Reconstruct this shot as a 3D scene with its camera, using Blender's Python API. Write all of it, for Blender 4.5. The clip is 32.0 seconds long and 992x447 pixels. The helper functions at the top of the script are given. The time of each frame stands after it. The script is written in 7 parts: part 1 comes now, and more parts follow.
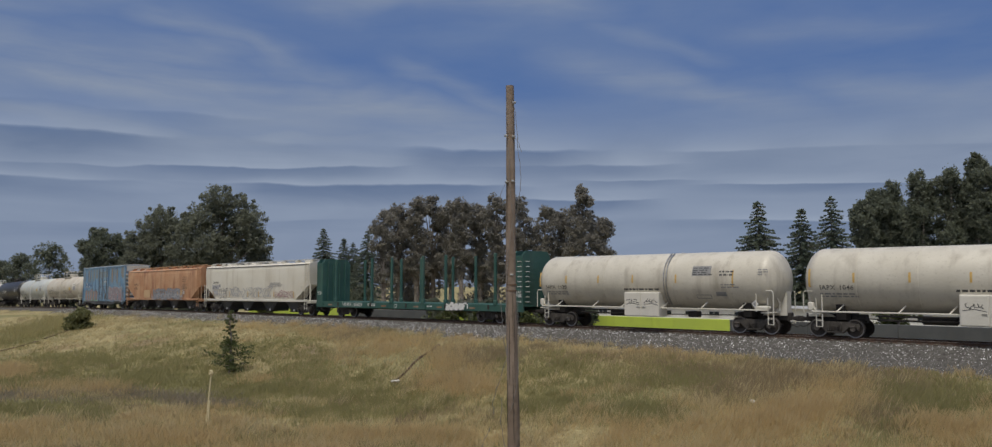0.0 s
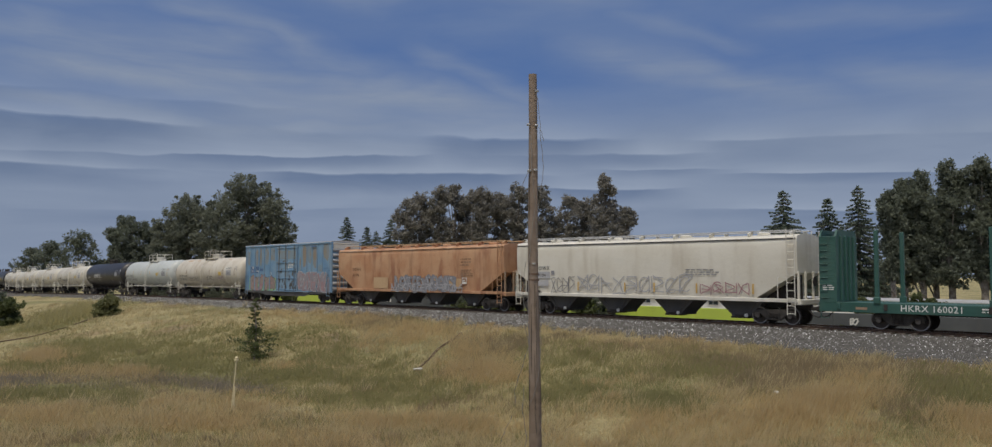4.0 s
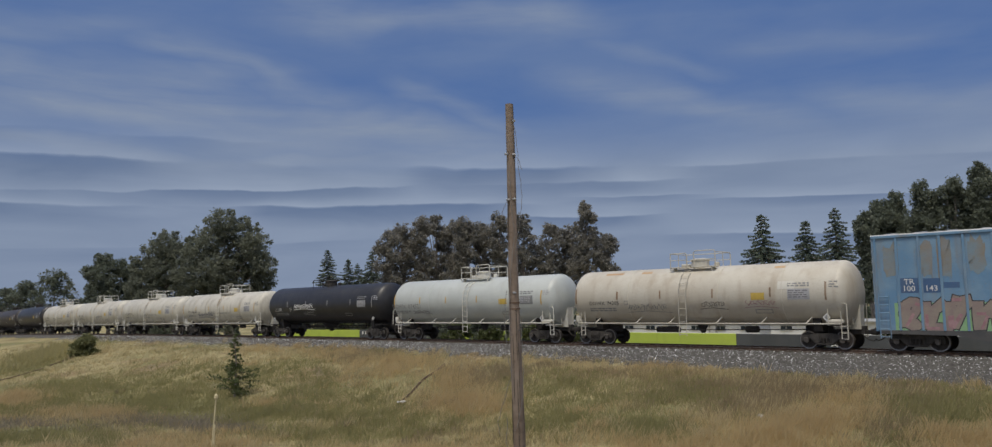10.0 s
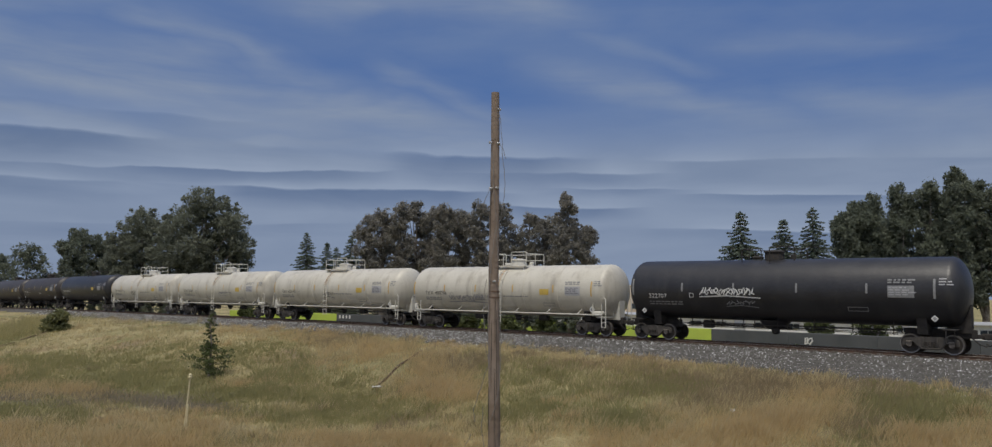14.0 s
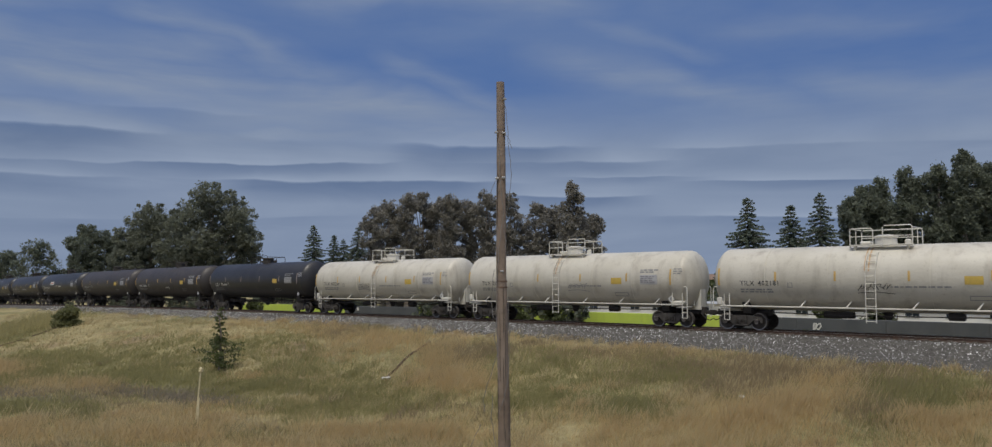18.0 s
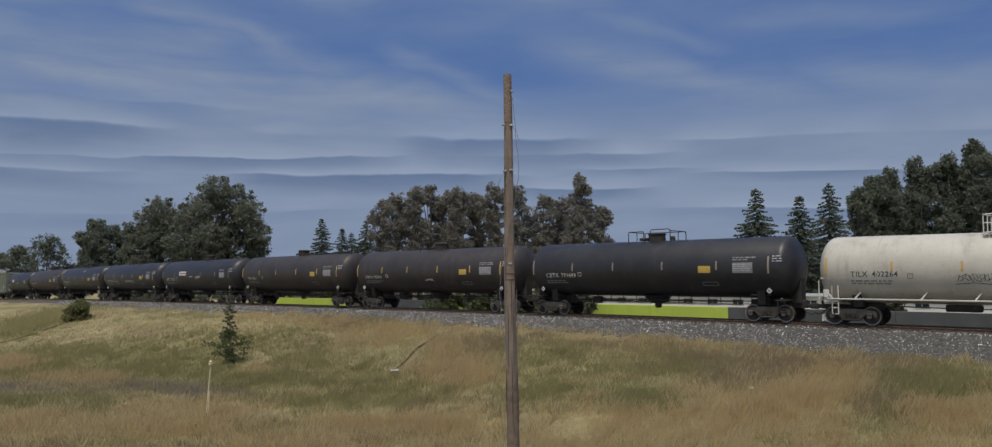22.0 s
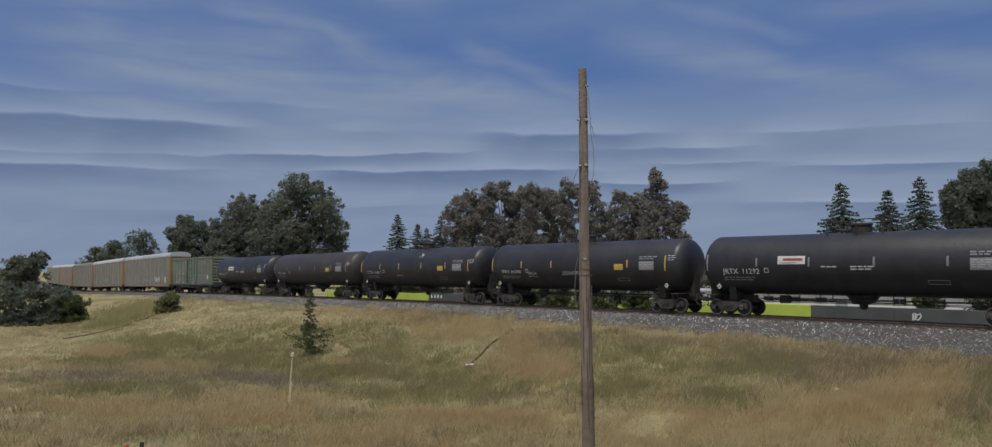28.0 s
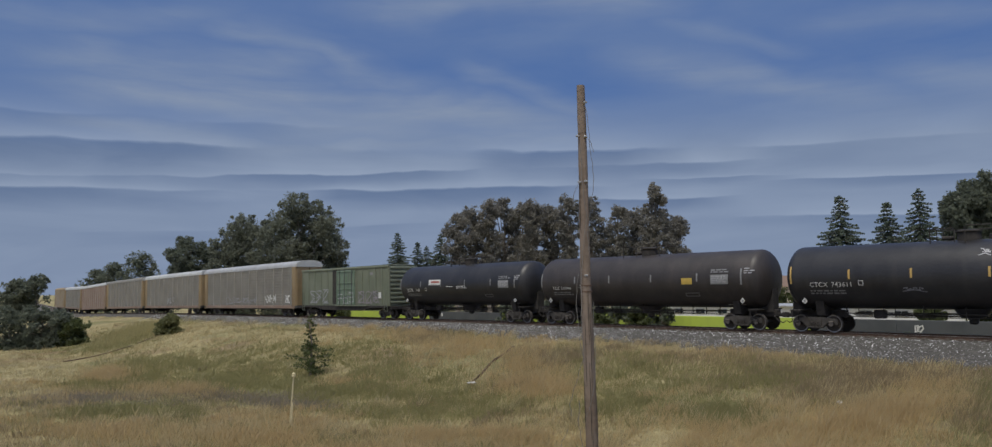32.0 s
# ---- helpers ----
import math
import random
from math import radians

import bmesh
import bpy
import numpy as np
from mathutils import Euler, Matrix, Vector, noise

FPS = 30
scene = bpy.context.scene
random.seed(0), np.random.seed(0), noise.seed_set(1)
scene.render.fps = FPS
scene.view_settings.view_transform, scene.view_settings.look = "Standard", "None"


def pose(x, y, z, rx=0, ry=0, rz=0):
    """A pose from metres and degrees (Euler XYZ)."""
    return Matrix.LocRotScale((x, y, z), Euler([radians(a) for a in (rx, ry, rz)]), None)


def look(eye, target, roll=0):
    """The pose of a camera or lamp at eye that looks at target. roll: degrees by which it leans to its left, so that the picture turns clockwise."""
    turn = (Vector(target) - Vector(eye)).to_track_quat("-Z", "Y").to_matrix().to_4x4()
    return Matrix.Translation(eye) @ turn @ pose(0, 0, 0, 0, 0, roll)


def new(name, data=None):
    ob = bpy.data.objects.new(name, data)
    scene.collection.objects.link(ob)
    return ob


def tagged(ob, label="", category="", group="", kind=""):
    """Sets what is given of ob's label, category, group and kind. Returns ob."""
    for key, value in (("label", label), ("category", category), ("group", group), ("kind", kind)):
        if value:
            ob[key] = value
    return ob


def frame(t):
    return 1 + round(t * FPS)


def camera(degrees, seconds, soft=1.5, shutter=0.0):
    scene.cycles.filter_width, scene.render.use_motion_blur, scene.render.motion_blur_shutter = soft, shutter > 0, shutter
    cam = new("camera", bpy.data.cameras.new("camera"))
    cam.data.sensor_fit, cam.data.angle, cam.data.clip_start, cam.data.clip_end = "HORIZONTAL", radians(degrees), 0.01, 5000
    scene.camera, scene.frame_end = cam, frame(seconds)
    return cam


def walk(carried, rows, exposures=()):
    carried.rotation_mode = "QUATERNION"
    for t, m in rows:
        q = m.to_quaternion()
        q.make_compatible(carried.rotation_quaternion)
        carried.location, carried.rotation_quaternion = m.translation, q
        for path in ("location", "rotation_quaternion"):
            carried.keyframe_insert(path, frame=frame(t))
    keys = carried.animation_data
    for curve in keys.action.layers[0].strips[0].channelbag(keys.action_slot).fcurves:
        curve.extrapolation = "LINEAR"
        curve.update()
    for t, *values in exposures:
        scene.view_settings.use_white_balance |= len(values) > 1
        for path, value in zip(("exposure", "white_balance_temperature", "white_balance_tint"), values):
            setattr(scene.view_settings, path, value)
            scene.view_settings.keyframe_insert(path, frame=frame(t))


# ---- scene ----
# The camera stands on a low embankment and is held by hand.
EYE_Z = 2.567
cam = camera(64.2, 32.0, soft=1.3)
walk(cam, [(t, pose(x, 0, EYE_Z, rx, ry, rz)) for t, x, rx, ry, rz in [
    (0, 0, 94.525, 0, 0), (0.5, 0.007, 94.516, 0.092, 0.21), (1, 0.001, 94.444, 0.241, 0.439), (1.5, -0.002, 94.398, 0.26, 0.863),
    (2, 0.001, 94.249, 0.091, 1.184), (2.5, -0.006, 93.964, -0.127, 1.33), (3, -0.013, 93.757, -0.294, 1.452), (3.5, 0.006, 93.685, -0.252, 1.636),
    (5.5, -0.01, 94.123, -0.127, 1.081), (6, -0.003, 94.28, 0.129, 0.7), (6.5, -0, 94.428, 0.35, 0.395), (7, 0.004, 94.561, 0.47, 0.358),
    (7.5, 0.012, 94.643, 0.56, 0.305), (8, 0.023, 94.704, 0.582, 0.307), (8.5, 0.038, 94.846, 0.735, 0.368), (9, 0.052, 95.215, 1.068, 0.362),
    (9.5, 0.056, 95.647, 1.117, 0.378), (10, 0.056, 95.848, 1.076, 0.388), (10.5, 0.05, 95.851, 1.068, 0.356), (11, 0.053, 95.917, 1.074, 0.385),
    (11.5, 0.058, 95.926, 1.123, 0.416), (12, 0.035, 95.924, 0.647, 0.291), (12.5, 0.021, 95.798, -0.343, -0.104), (13, 0.024, 95.573, -0.652, -0.546),
    (13.5, 0.017, 95.292, -0.724, -1.002), (14, 0.02, 95.008, -0.718, -1.198), (14.5, 0.021, 94.724, -0.602, -1.239), (16.5, 0.006, 94.366, 0.101, -1.083),
    (17, 0.01, 94.369, 0.182, -0.978), (17.5, 0.008, 94.341, 0.181, -0.798), (18, 0.003, 94.275, 0.093, -0.676), (18.5, -0.003, 94.227, 0.02, -0.494),
    (19, -0.002, 94.144, -0.048, -0.273), (19.5, -0.009, 93.951, -0.011, -0.148), (20, 0.003, 93.893, 0.105, 0.004), (20.5, 0.001, 93.814, 0.094, 0.063),
    (21, 0.007, 93.768, 0.154, 0.014), (21.5, 0.006, 93.745, 0.255, -0.092), (22, -0, 93.738, 0.356, -0.102), (22.5, -0.016, 93.805, 0.52, 0.807),
    (23, -0.028, 93.872, 0.573, 1.426), (23.5, -0.005, 93.84, 0.635, 1.891), (24, -0.001, 93.726, 0.73, 2.561), (24.5, 0.036, 93.242, 0.635, 3.249),
    (25, 0.027, 92.79, 0.23, 3.857), (25.5, -0.036, 92.858, -0.513, 4.12), (27.5, -0.022, 93.131, -0.084, 5.234), (28, -0.03, 93.434, 0.058, 5.223),
    (28.5, -0.054, 93.702, 0.157, 5.198), (29, -0.058, 93.673, 0.191, 5.099), (29.5, -0.073, 93.66, 0.179, 4.933), (30, -0.067, 93.875, 0.391, 4.927),
    (30.5, -0.056, 94.07, 0.655, 5.022), (31, -0.062, 94.235, 0.777, 5.058), (31.5, -0.046, 94.43, 0.76, 5.179), (32, -0.05, 94.673, 0.8, 5.247),
]], exposures=((0, 0, 6660, 10), (8, 0, 6610, 10), (12, 0, 6480, 10), (20, 0, 6460, 10), (26, 0, 6420, 10), (32, 0, 6340, 10)))

# ---- daylight ----
SUN_EL, SUN_AZ = 67.0, 200.0          # azimuth clockwise from +y, seen from above
world = bpy.data.worlds.new("world")
scene.world = world
world.use_nodes = True


def sky_nodes():
    nt = world.node_tree
    nt.nodes.clear()
    N, L = nt.nodes.new, nt.links.new
    out, bg = N("ShaderNodeOutputWorld"), N("ShaderNodeBackground")
    sky = N("ShaderNodeTexSky")
    sky.sky_type, sky.sun_disc = "NISHITA", False
    sky.sun_elevation, sky.sun_rotation = radians(SUN_EL), radians(SUN_AZ)
    sky.air_density, sky.dust_density, sky.ozone_density = 1.0, 1.2, 2.0
    co, sep = N("ShaderNodeTexCoord"), N("ShaderNodeSeparateXYZ")
    L(co.outputs["Generated"], sep.inputs[0])

    def op(kind, a, b=None):
        m = N("ShaderNodeMath")
        m.operation = kind
        for i, x in enumerate((a, b)):
            if x is None:
                continue
            if isinstance(x, (int, float)):
                m.inputs[i].default_value = x
            else:
                L(x, m.inputs[i])
        return m.outputs[0]

    def ramp(fac, stops):
        r = N("ShaderNodeValToRGB")
        while len(r.color_ramp.elements) < len(stops):
            r.color_ramp.elements.new(0.5)
        for e, (p, c) in zip(r.color_ramp.elements, stops):
            e.position, e.color = p, (c, c, c, 1)
        L(fac, r.inputs[0])
        return r.outputs[0]

    # drifting veils of cloud, drawn out along the horizon
    def sheet(sx, sz, tilt, scale, detail, rough, warp, shift):
        m = N("ShaderNodeMapping")
        m.inputs["Location"].default_value = (shift, shift * 0.7, shift * 0.3)
        m.inputs["Rotation"].default_value = (0, radians(tilt), 0)
        m.inputs["Scale"].default_value = (sx, sx, sz)
        L(co.outputs["Generated"], m.inputs[0])
        n = N("ShaderNodeTexNoise")
        n.inputs["Scale"].default_value, n.inputs["Detail"].default_value = scale, detail
        n.inputs["Roughness"].default_value, n.inputs["Distortion"].default_value = rough, warp
        L(m.outputs[0], n.inputs["Vector"])
        return n.outputs["Fac"]

    veil = ramp(sheet(1.0, 4.6, -15, 2.1, 6, 0.55, 0.35, 3.1), [(0.40, 0.0), (0.66, 1.0)])
    wisps = ramp(sheet(1.1, 6.0, -21, 2.6, 6, 0.56, 0.45, 8.2), [(0.42, 0.0), (0.70, 1.0)])
    puffs = ramp(sheet(1.2, 2.6, -8, 3.4, 5, 0.52, 0.5, 12.6), [(0.44, 0.0), (0.72, 1.0)])
    fine = sheet(1.5, 9.0, -7, 3.4, 5, 0.55, 0.8, 5.5)
    # low strata: long dark layers with a crisp wavy upper edge, thinning downwards
    def along(scale, detail, shift):
        c = N("ShaderNodeCombineXYZ")
        L(sep.outputs[0], c.inputs[0])
        L(op("MULTIPLY", sep.outputs[2], 1.5), c.inputs[1])
        c.inputs[2].default_value = shift
        n = N("ShaderNodeTexNoise")
        n.inputs["Scale"].default_value, n.inputs["Detail"].default_value, n.inputs["Roughness"].default_value = scale, detail, 0.5
        L(c.outputs[0], n.inputs["Vector"])
        return n.outputs["Fac"]

    def layer(top, tilt, thick, shift, wave, keep, depth, x0, x1):
        edge = op("ADD", op("ADD", top, op("MULTIPLY", sep.outputs[0], tilt)), op("MULTIPLY", op("SUBTRACT", along(6.0, 4, shift), 0.5), wave))
        edge = op("SUBTRACT", edge, op("MULTIPLY", op("MULTIPLY", sep.outputs[0], sep.outputs[0]), 0.05))
        under = op("DIVIDE", op("SUBTRACT", edge, sep.outputs[2]), thick)
        shade = ramp(op("ADD", op("MULTIPLY", under, 0.5), 0.1), [(0.08, 0.0), (0.125, 1.0), (0.30, 0.75), (0.62, 0.0)])
        there = ramp(along(2.6, 3, shift + 31.0), [(keep - 0.07, 0.0), (keep + 0.07, 1.0)])
        reach = ramp(op("ADD", op("MULTIPLY", sep.outputs[0], 0.5), 0.5), [(x0 / 2 + 0.47, 0.0), (x0 / 2 + 0.52, 1.0), (x1 / 2 + 0.48, 1.0), (x1 / 2 + 0.53, 0.0)])
        there = op("MULTIPLY", there, reach)
        above = ramp(op("MULTIPLY", under, -0.7), [(0.0, 0.0), (0.04, 1.0), (0.25, 0.6), (0.75, 0.0)])     # the bright gap over the layer
        return op("MULTIPLY", op("MULTIPLY", shade, there), depth), op("MULTIPLY", above, there)

    strata, gaps = layer(0.172, -0.022, 0.040, 2.0, 0.030, 0.40, 0.85, -0.9, 0.10)
    for args in ((0.146, -0.006, 0.018, 5.3, 0.026, 0.42, 0.8, -0.8, -0.14), (0.126, -0.010, 0.026, 9.1, 0.022, 0.42, 0.85, -0.8, 0.0), (0.108, 0.004, 0.018, 12.7, 0.020, 0.42, 0.75, 0.02, 0.24), (0.082, 0.0, 0.022, 17.9, 0.018, 0.50, 0.6, -0.5, 0.5),
                 (0.196, -0.03, 0.030, 23.0, 0.034, 0.54, 0.5, -0.9, -0.3), (0.124, 0.006, 0.013, 41.0, 0.012, 0.36, 0.6, 0.28, 0.46), (0.166, 0.004, 0.030, 47.0, 0.020, 0.44, 0.4, 0.24, 0.70), (0.132, 0.0, 0.012, 52.0, 0.016, 0.42, 0.55, 0.08, 0.22), (0.152, 0.0, 0.024, 57.0, 0.02, 0.40, 0.5, -0.02, 0.20)):
        dark, light = layer(*args)
        strata, gaps = op("MAXIMUM", strata, dark), op("MAXIMUM", gaps, light)
    gaps = op("MULTIPLY", gaps, op("SUBTRACT", 1.0, strata))
    bands = op("SUBTRACT", op("ADD", op("ADD", 0.40, op("MULTIPLY", fine, 0.42)), op("MULTIPLY", gaps, 0.34)), op("MULTIPLY", strata, 0.55))
    low = ramp(sep.outputs[2], [(0.16, 1.0), (0.235, 0.0)])

    def mix(fac, a, b):
        m = N("ShaderNodeMix")
        m.data_type = "RGBA"
        for s, x in ((m.inputs["Factor"], fac), (m.inputs["A"], a), (m.inputs["B"], b)):
            if isinstance(x, (tuple, float)):
                s.default_value = x
            else:
                L(x, s)
        return m.outputs["Result"]

    scale = N("ShaderNodeVectorMath")
    scale.operation = "SCALE"
    scale.inputs["Scale"].default_value = 0.055
    L(sky.outputs[0], scale.inputs[0])
    base = mix(0.70, scale.outputs[0], (0.072, 0.155, 0.400, 1))
    # streaks of high cloud: each from (u0, v0) to (u1, v1) on a plane before the place, w thick
    u, v = op("DIVIDE", sep.outputs[0], op("MAXIMUM", sep.outputs[1], 0.05)), op("DIVIDE", sep.outputs[2], op("MAXIMUM", sep.outputs[1], 0.05))
    warp = op("MULTIPLY", op("SUBTRACT", sheet(1.0, 2.4, -12, 3.0, 4, 0.5, 0.2, 21.0), 0.5), 0.16)
    comb = ramp(sheet(1.0, 7.0, -16, 4.2, 5, 0.58, 0.3, 15.3), [(0.30, 0.35), (0.68, 1.0)])

    def streak(u0, v0, u1, v1, w, depth):
        slope = (v1 - v0) / (u1 - u0)
        d = op("ABSOLUTE", op("DIVIDE", op("ADD", op("SUBTRACT", op("SUBTRACT", v, v0), op("MULTIPLY", op("SUBTRACT", u, u0), slope)), warp), w))
        bell = ramp(op("MULTIPLY", d, 0.5), [(0.0, 1.0), (0.18, 0.80), (0.5, 0.22), (0.85, 0.0)])
        mid, half = (u0 + u1) / 2, (u1 - u0) / 2
        span = ramp(op("MULTIPLY", op("ABSOLUTE", op("DIVIDE", op("SUBTRACT", u, mid), half)), 0.6), [(0.40, 1.0), (0.72, 0.0)])
        return op("MULTIPLY", op("MULTIPLY", bell, span), depth)

    cloud = streak(-0.75, 0.335, -0.08, 0.212, 0.034, 1.0)
    for args in ((-0.72, 0.285, 0.05, 0.192, 0.030, 1.0), (-0.50, 0.350, -0.16, 0.252, 0.018, 0.7), (-0.30, 0.372, 0.14, 0.362, 0.026, 0.9), (0.06, 0.285, 0.42, 0.222, 0.028, 0.75), (0.40, 0.262, 0.70, 0.236, 0.028, 0.7),
                 (-0.14, 0.275, 0.05, 0.205, 0.016, 0.6), (-0.36, 0.196, 0.06, 0.178, 0.014, 0.9), (0.28, 0.330, 0.60, 0.345, 0.024, 0.45), (-0.80, 0.385, -0.45, 0.352, 0.022, 0.6), (-0.70, 0.215, -0.30, 0.192, 0.016, 0.8), (0.10, 0.345, 0.30, 0.290, 0.016, 0.4)):
        cloud = op("MAXIMUM", cloud, streak(*args))
    cloud = op("MULTIPLY", cloud, comb)
    haze = op("MULTIPLY", op("MAXIMUM", op("SUBTRACT", veil, op("MULTIPLY", sep.outputs[0], 0.6)), 0.0), 0.22)
    upper = mix(op("MINIMUM", haze, 0.5), base, (0.165, 0.230, 0.365, 1))
    upper = mix(op("MULTIPLY", wisps, 0.20), upper, (0.220, 0.284, 0.400, 1))
    upper = mix(op("MULTIPLY", puffs, 0.16), upper, (0.220, 0.270, 0.380, 1))
    upper = mix(op("MULTIPLY", cloud, 0.80), upper, (0.262, 0.312, 0.400, 1))
    lowsky = mix(bands, (0.105, 0.155, 0.262, 1), (0.310, 0.370, 0.475, 1))
    full = mix(op("MULTIPLY", low, 0.88), upper, lowsky)
    # the sun stands behind thin cloud, high over the camera's back: a broad unseen glow is added there as fill
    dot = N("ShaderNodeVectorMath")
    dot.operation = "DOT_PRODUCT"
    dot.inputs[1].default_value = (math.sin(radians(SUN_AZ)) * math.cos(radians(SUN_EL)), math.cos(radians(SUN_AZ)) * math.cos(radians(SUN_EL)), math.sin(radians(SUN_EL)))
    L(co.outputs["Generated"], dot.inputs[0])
    sun_fill = op("MULTIPLY", op("POWER", op("MAXIMUM", dot.outputs["Value"], 0.0), 3.0), 0.85)
    full = mix(sun_fill, full, (1.10, 1.07, 1.02, 1))
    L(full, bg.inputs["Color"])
    bg.inputs["Strength"].default_value = 1.0
    L(bg.outputs[0], out.inputs[0])


sky_nodes()
sun = new("sun", bpy.data.lights.new("sun", "SUN"))
sun.data.energy, sun.data.angle, sun.data.color = 2.05, radians(12), (1.0, 0.94, 0.83)
az, el = radians(SUN_AZ), radians(SUN_EL)
sun.matrix_world = look((math.sin(az) * math.cos(el) * 100, math.cos(az) * math.cos(el) * 100, math.sin(el) * 100), (0, 0, 0))
scene.view_settings.exposure = 0.0


# ---- materials ----
def shader(name):
    m = bpy.data.materials.new(name)
    m.use_nodes = True
    nt = m.node_tree
    nt.nodes.clear()
    out, bs = nt.nodes.new("ShaderNodeOutputMaterial"), nt.nodes.new("ShaderNodeBsdfPrincipled")
    nt.links.new(bs.outputs[0], out.inputs[0])
    return m, nt, bs


def noise_fac(nt, scale, detail=3.0, stretch=(1, 1, 1), lo=0.35, hi=0.65, coords="Object", shift=True, rough=0.55):
    N, L = nt.nodes.new, nt.links.new
    co = N("ShaderNodeTexCoord")
    vec = co.outputs[coords]
    if shift:                        # alike things do not carry the same stains
        info = N("ShaderNodeObjectInfo")
        add = N("ShaderNodeVectorMath")
        add.operation = "MULTIPLY_ADD"
        L(info.outputs["Random"], add.inputs[0])
        add.inputs[1].default_value = (37.0, 23.0, 11.0)
        L(vec, add.inputs[2])
        vec = add.outputs[0]
    mp = N("ShaderNodeMapping")
    mp.inputs["Scale"].default_value = stretch
    L(vec, mp.inputs[0])
    n = N("ShaderNodeTexNoise")
    n.inputs["Scale"].default_value, n.inputs["Detail"].default_value = scale, detail
    n.inputs["Roughness"].default_value = rough
    L(mp.outputs[0], n.inputs["Vector"])
    r = N("ShaderNodeMapRange")
    r.interpolation_type = "SMOOTHSTEP"
    r.inputs[1].default_value, r.inputs[2].default_value = lo, hi
    L(n.outputs["Fac"], r.inputs[0])
    return r.outputs[0]


def mixed(nt, fac, a, b, amount=1.0):
    N, L = nt.nodes.new, nt.links.new
    m = N("ShaderNodeMix")
    m.data_type = "RGBA"
    if amount != 1.0:
        k = N("ShaderNodeMath")
        k.operation = "MULTIPLY"
        k.inputs[1].default_value = amount
        L(fac, k.inputs[0])
        fac = k.outputs[0]
    L(fac, m.inputs["Factor"])
    for s, x in ((m.inputs["A"], a), (m.inputs["B"], b)):
        if isinstance(x, tuple):
            s.default_value = (*x, 1)
        else:
            L(x, s)
    return m.outputs["Result"]


def bumped(nt, bs, fac, strength, dist):
    b = nt.nodes.new("ShaderNodeBump")
    b.inputs["Strength"].default_value, b.inputs["Distance"].default_value = strength, dist
    nt.links.new(fac, b.inputs["Height"])
    nt.links.new(b.outputs[0], bs.inputs["Normal"])


def painted(name, base, faded, dirt, dirt_amount=0.5, rough=0.45, streak=True, metal=0.0, bump=0.15, specks=0.0, bloom=None):
    """Weathered paint: fading in broad patches, run-down streaks of dirt, fine specks; bloom: rust in broad soft runs."""
    m, nt, bs = shader(name)
    col = mixed(nt, noise_fac(nt, 0.6, 3), base, faded)
    if bloom:
        col = mixed(nt, noise_fac(nt, 0.75, 3, (1.3, 1.3, 0.45), 0.50, 0.72), col, bloom, 0.75)
    col = mixed(nt, noise_fac(nt, 1.0, 5, (1.6, 1.6, 0.22) if streak else (1, 1, 1), 0.48, 0.78), col, dirt, dirt_amount)
    col = mixed(nt, noise_fac(nt, 9.0, 4, lo=0.56, hi=0.74), col, dirt, dirt_amount * 0.55 + specks)
    nt.links.new(col, bs.inputs["Base Color"])
    bs.inputs["Roughness"].default_value, bs.inputs["Metallic"].default_value = rough, metal
    bumped(nt, bs, noise_fac(nt, 5.0, 3), bump, 0.02)
    return m


def plain(name, base, other, scale=6.0, rough=0.7, metal=0.0, bump=0.2, dist=0.01):
    m, nt, bs = shader(name)
    col = mixed(nt, noise_fac(nt, scale, 4), base, other)
    col = mixed(nt, noise_fac(nt, scale * 7, 2), col, other, 0.35)
    nt.links.new(col, bs.inputs["Base Color"])
    bs.inputs["Roughness"].default_value, bs.inputs["Metallic"].default_value = rough, metal
    bumped(nt, bs, noise_fac(nt, scale * 3, 3), bump, dist)
    return m


def leafy(name, dark, light, rough=0.6, through_light=0.55):
    m, nt, bs = shader(name)
    N, L = nt.nodes.new, nt.links.new
    geo = N("ShaderNodeNewGeometry")
    col = mixed(nt, geo.outputs["Random Per Island"], dark, light)
    col = mixed(nt, noise_fac(nt, 0.35, 3), col, dark, 0.5)
    L(col, bs.inputs["Base Color"])
    bs.inputs["Roughness"].default_value = rough
    bs.inputs["Transmission Weight"].default_value = 0.0
    tr, add = N("ShaderNodeBsdfTranslucent"), N("ShaderNodeMixShader")
    L(col, tr.inputs[0])
    add.inputs[0].default_value = through_light
    L(bs.outputs[0], add.inputs[1]), L(tr.outputs[0], add.inputs[2])
    L(add.outputs[0], nt.nodes["Material Output"].inputs[0])
    return m


STRAW, STRAW2, OLIVE, RUST, ASH = (0.445, 0.375, 0.20), (0.355, 0.305, 0.16), (0.22, 0.215, 0.095), (0.33, 0.245, 0.145), (0.24, 0.215, 0.18)


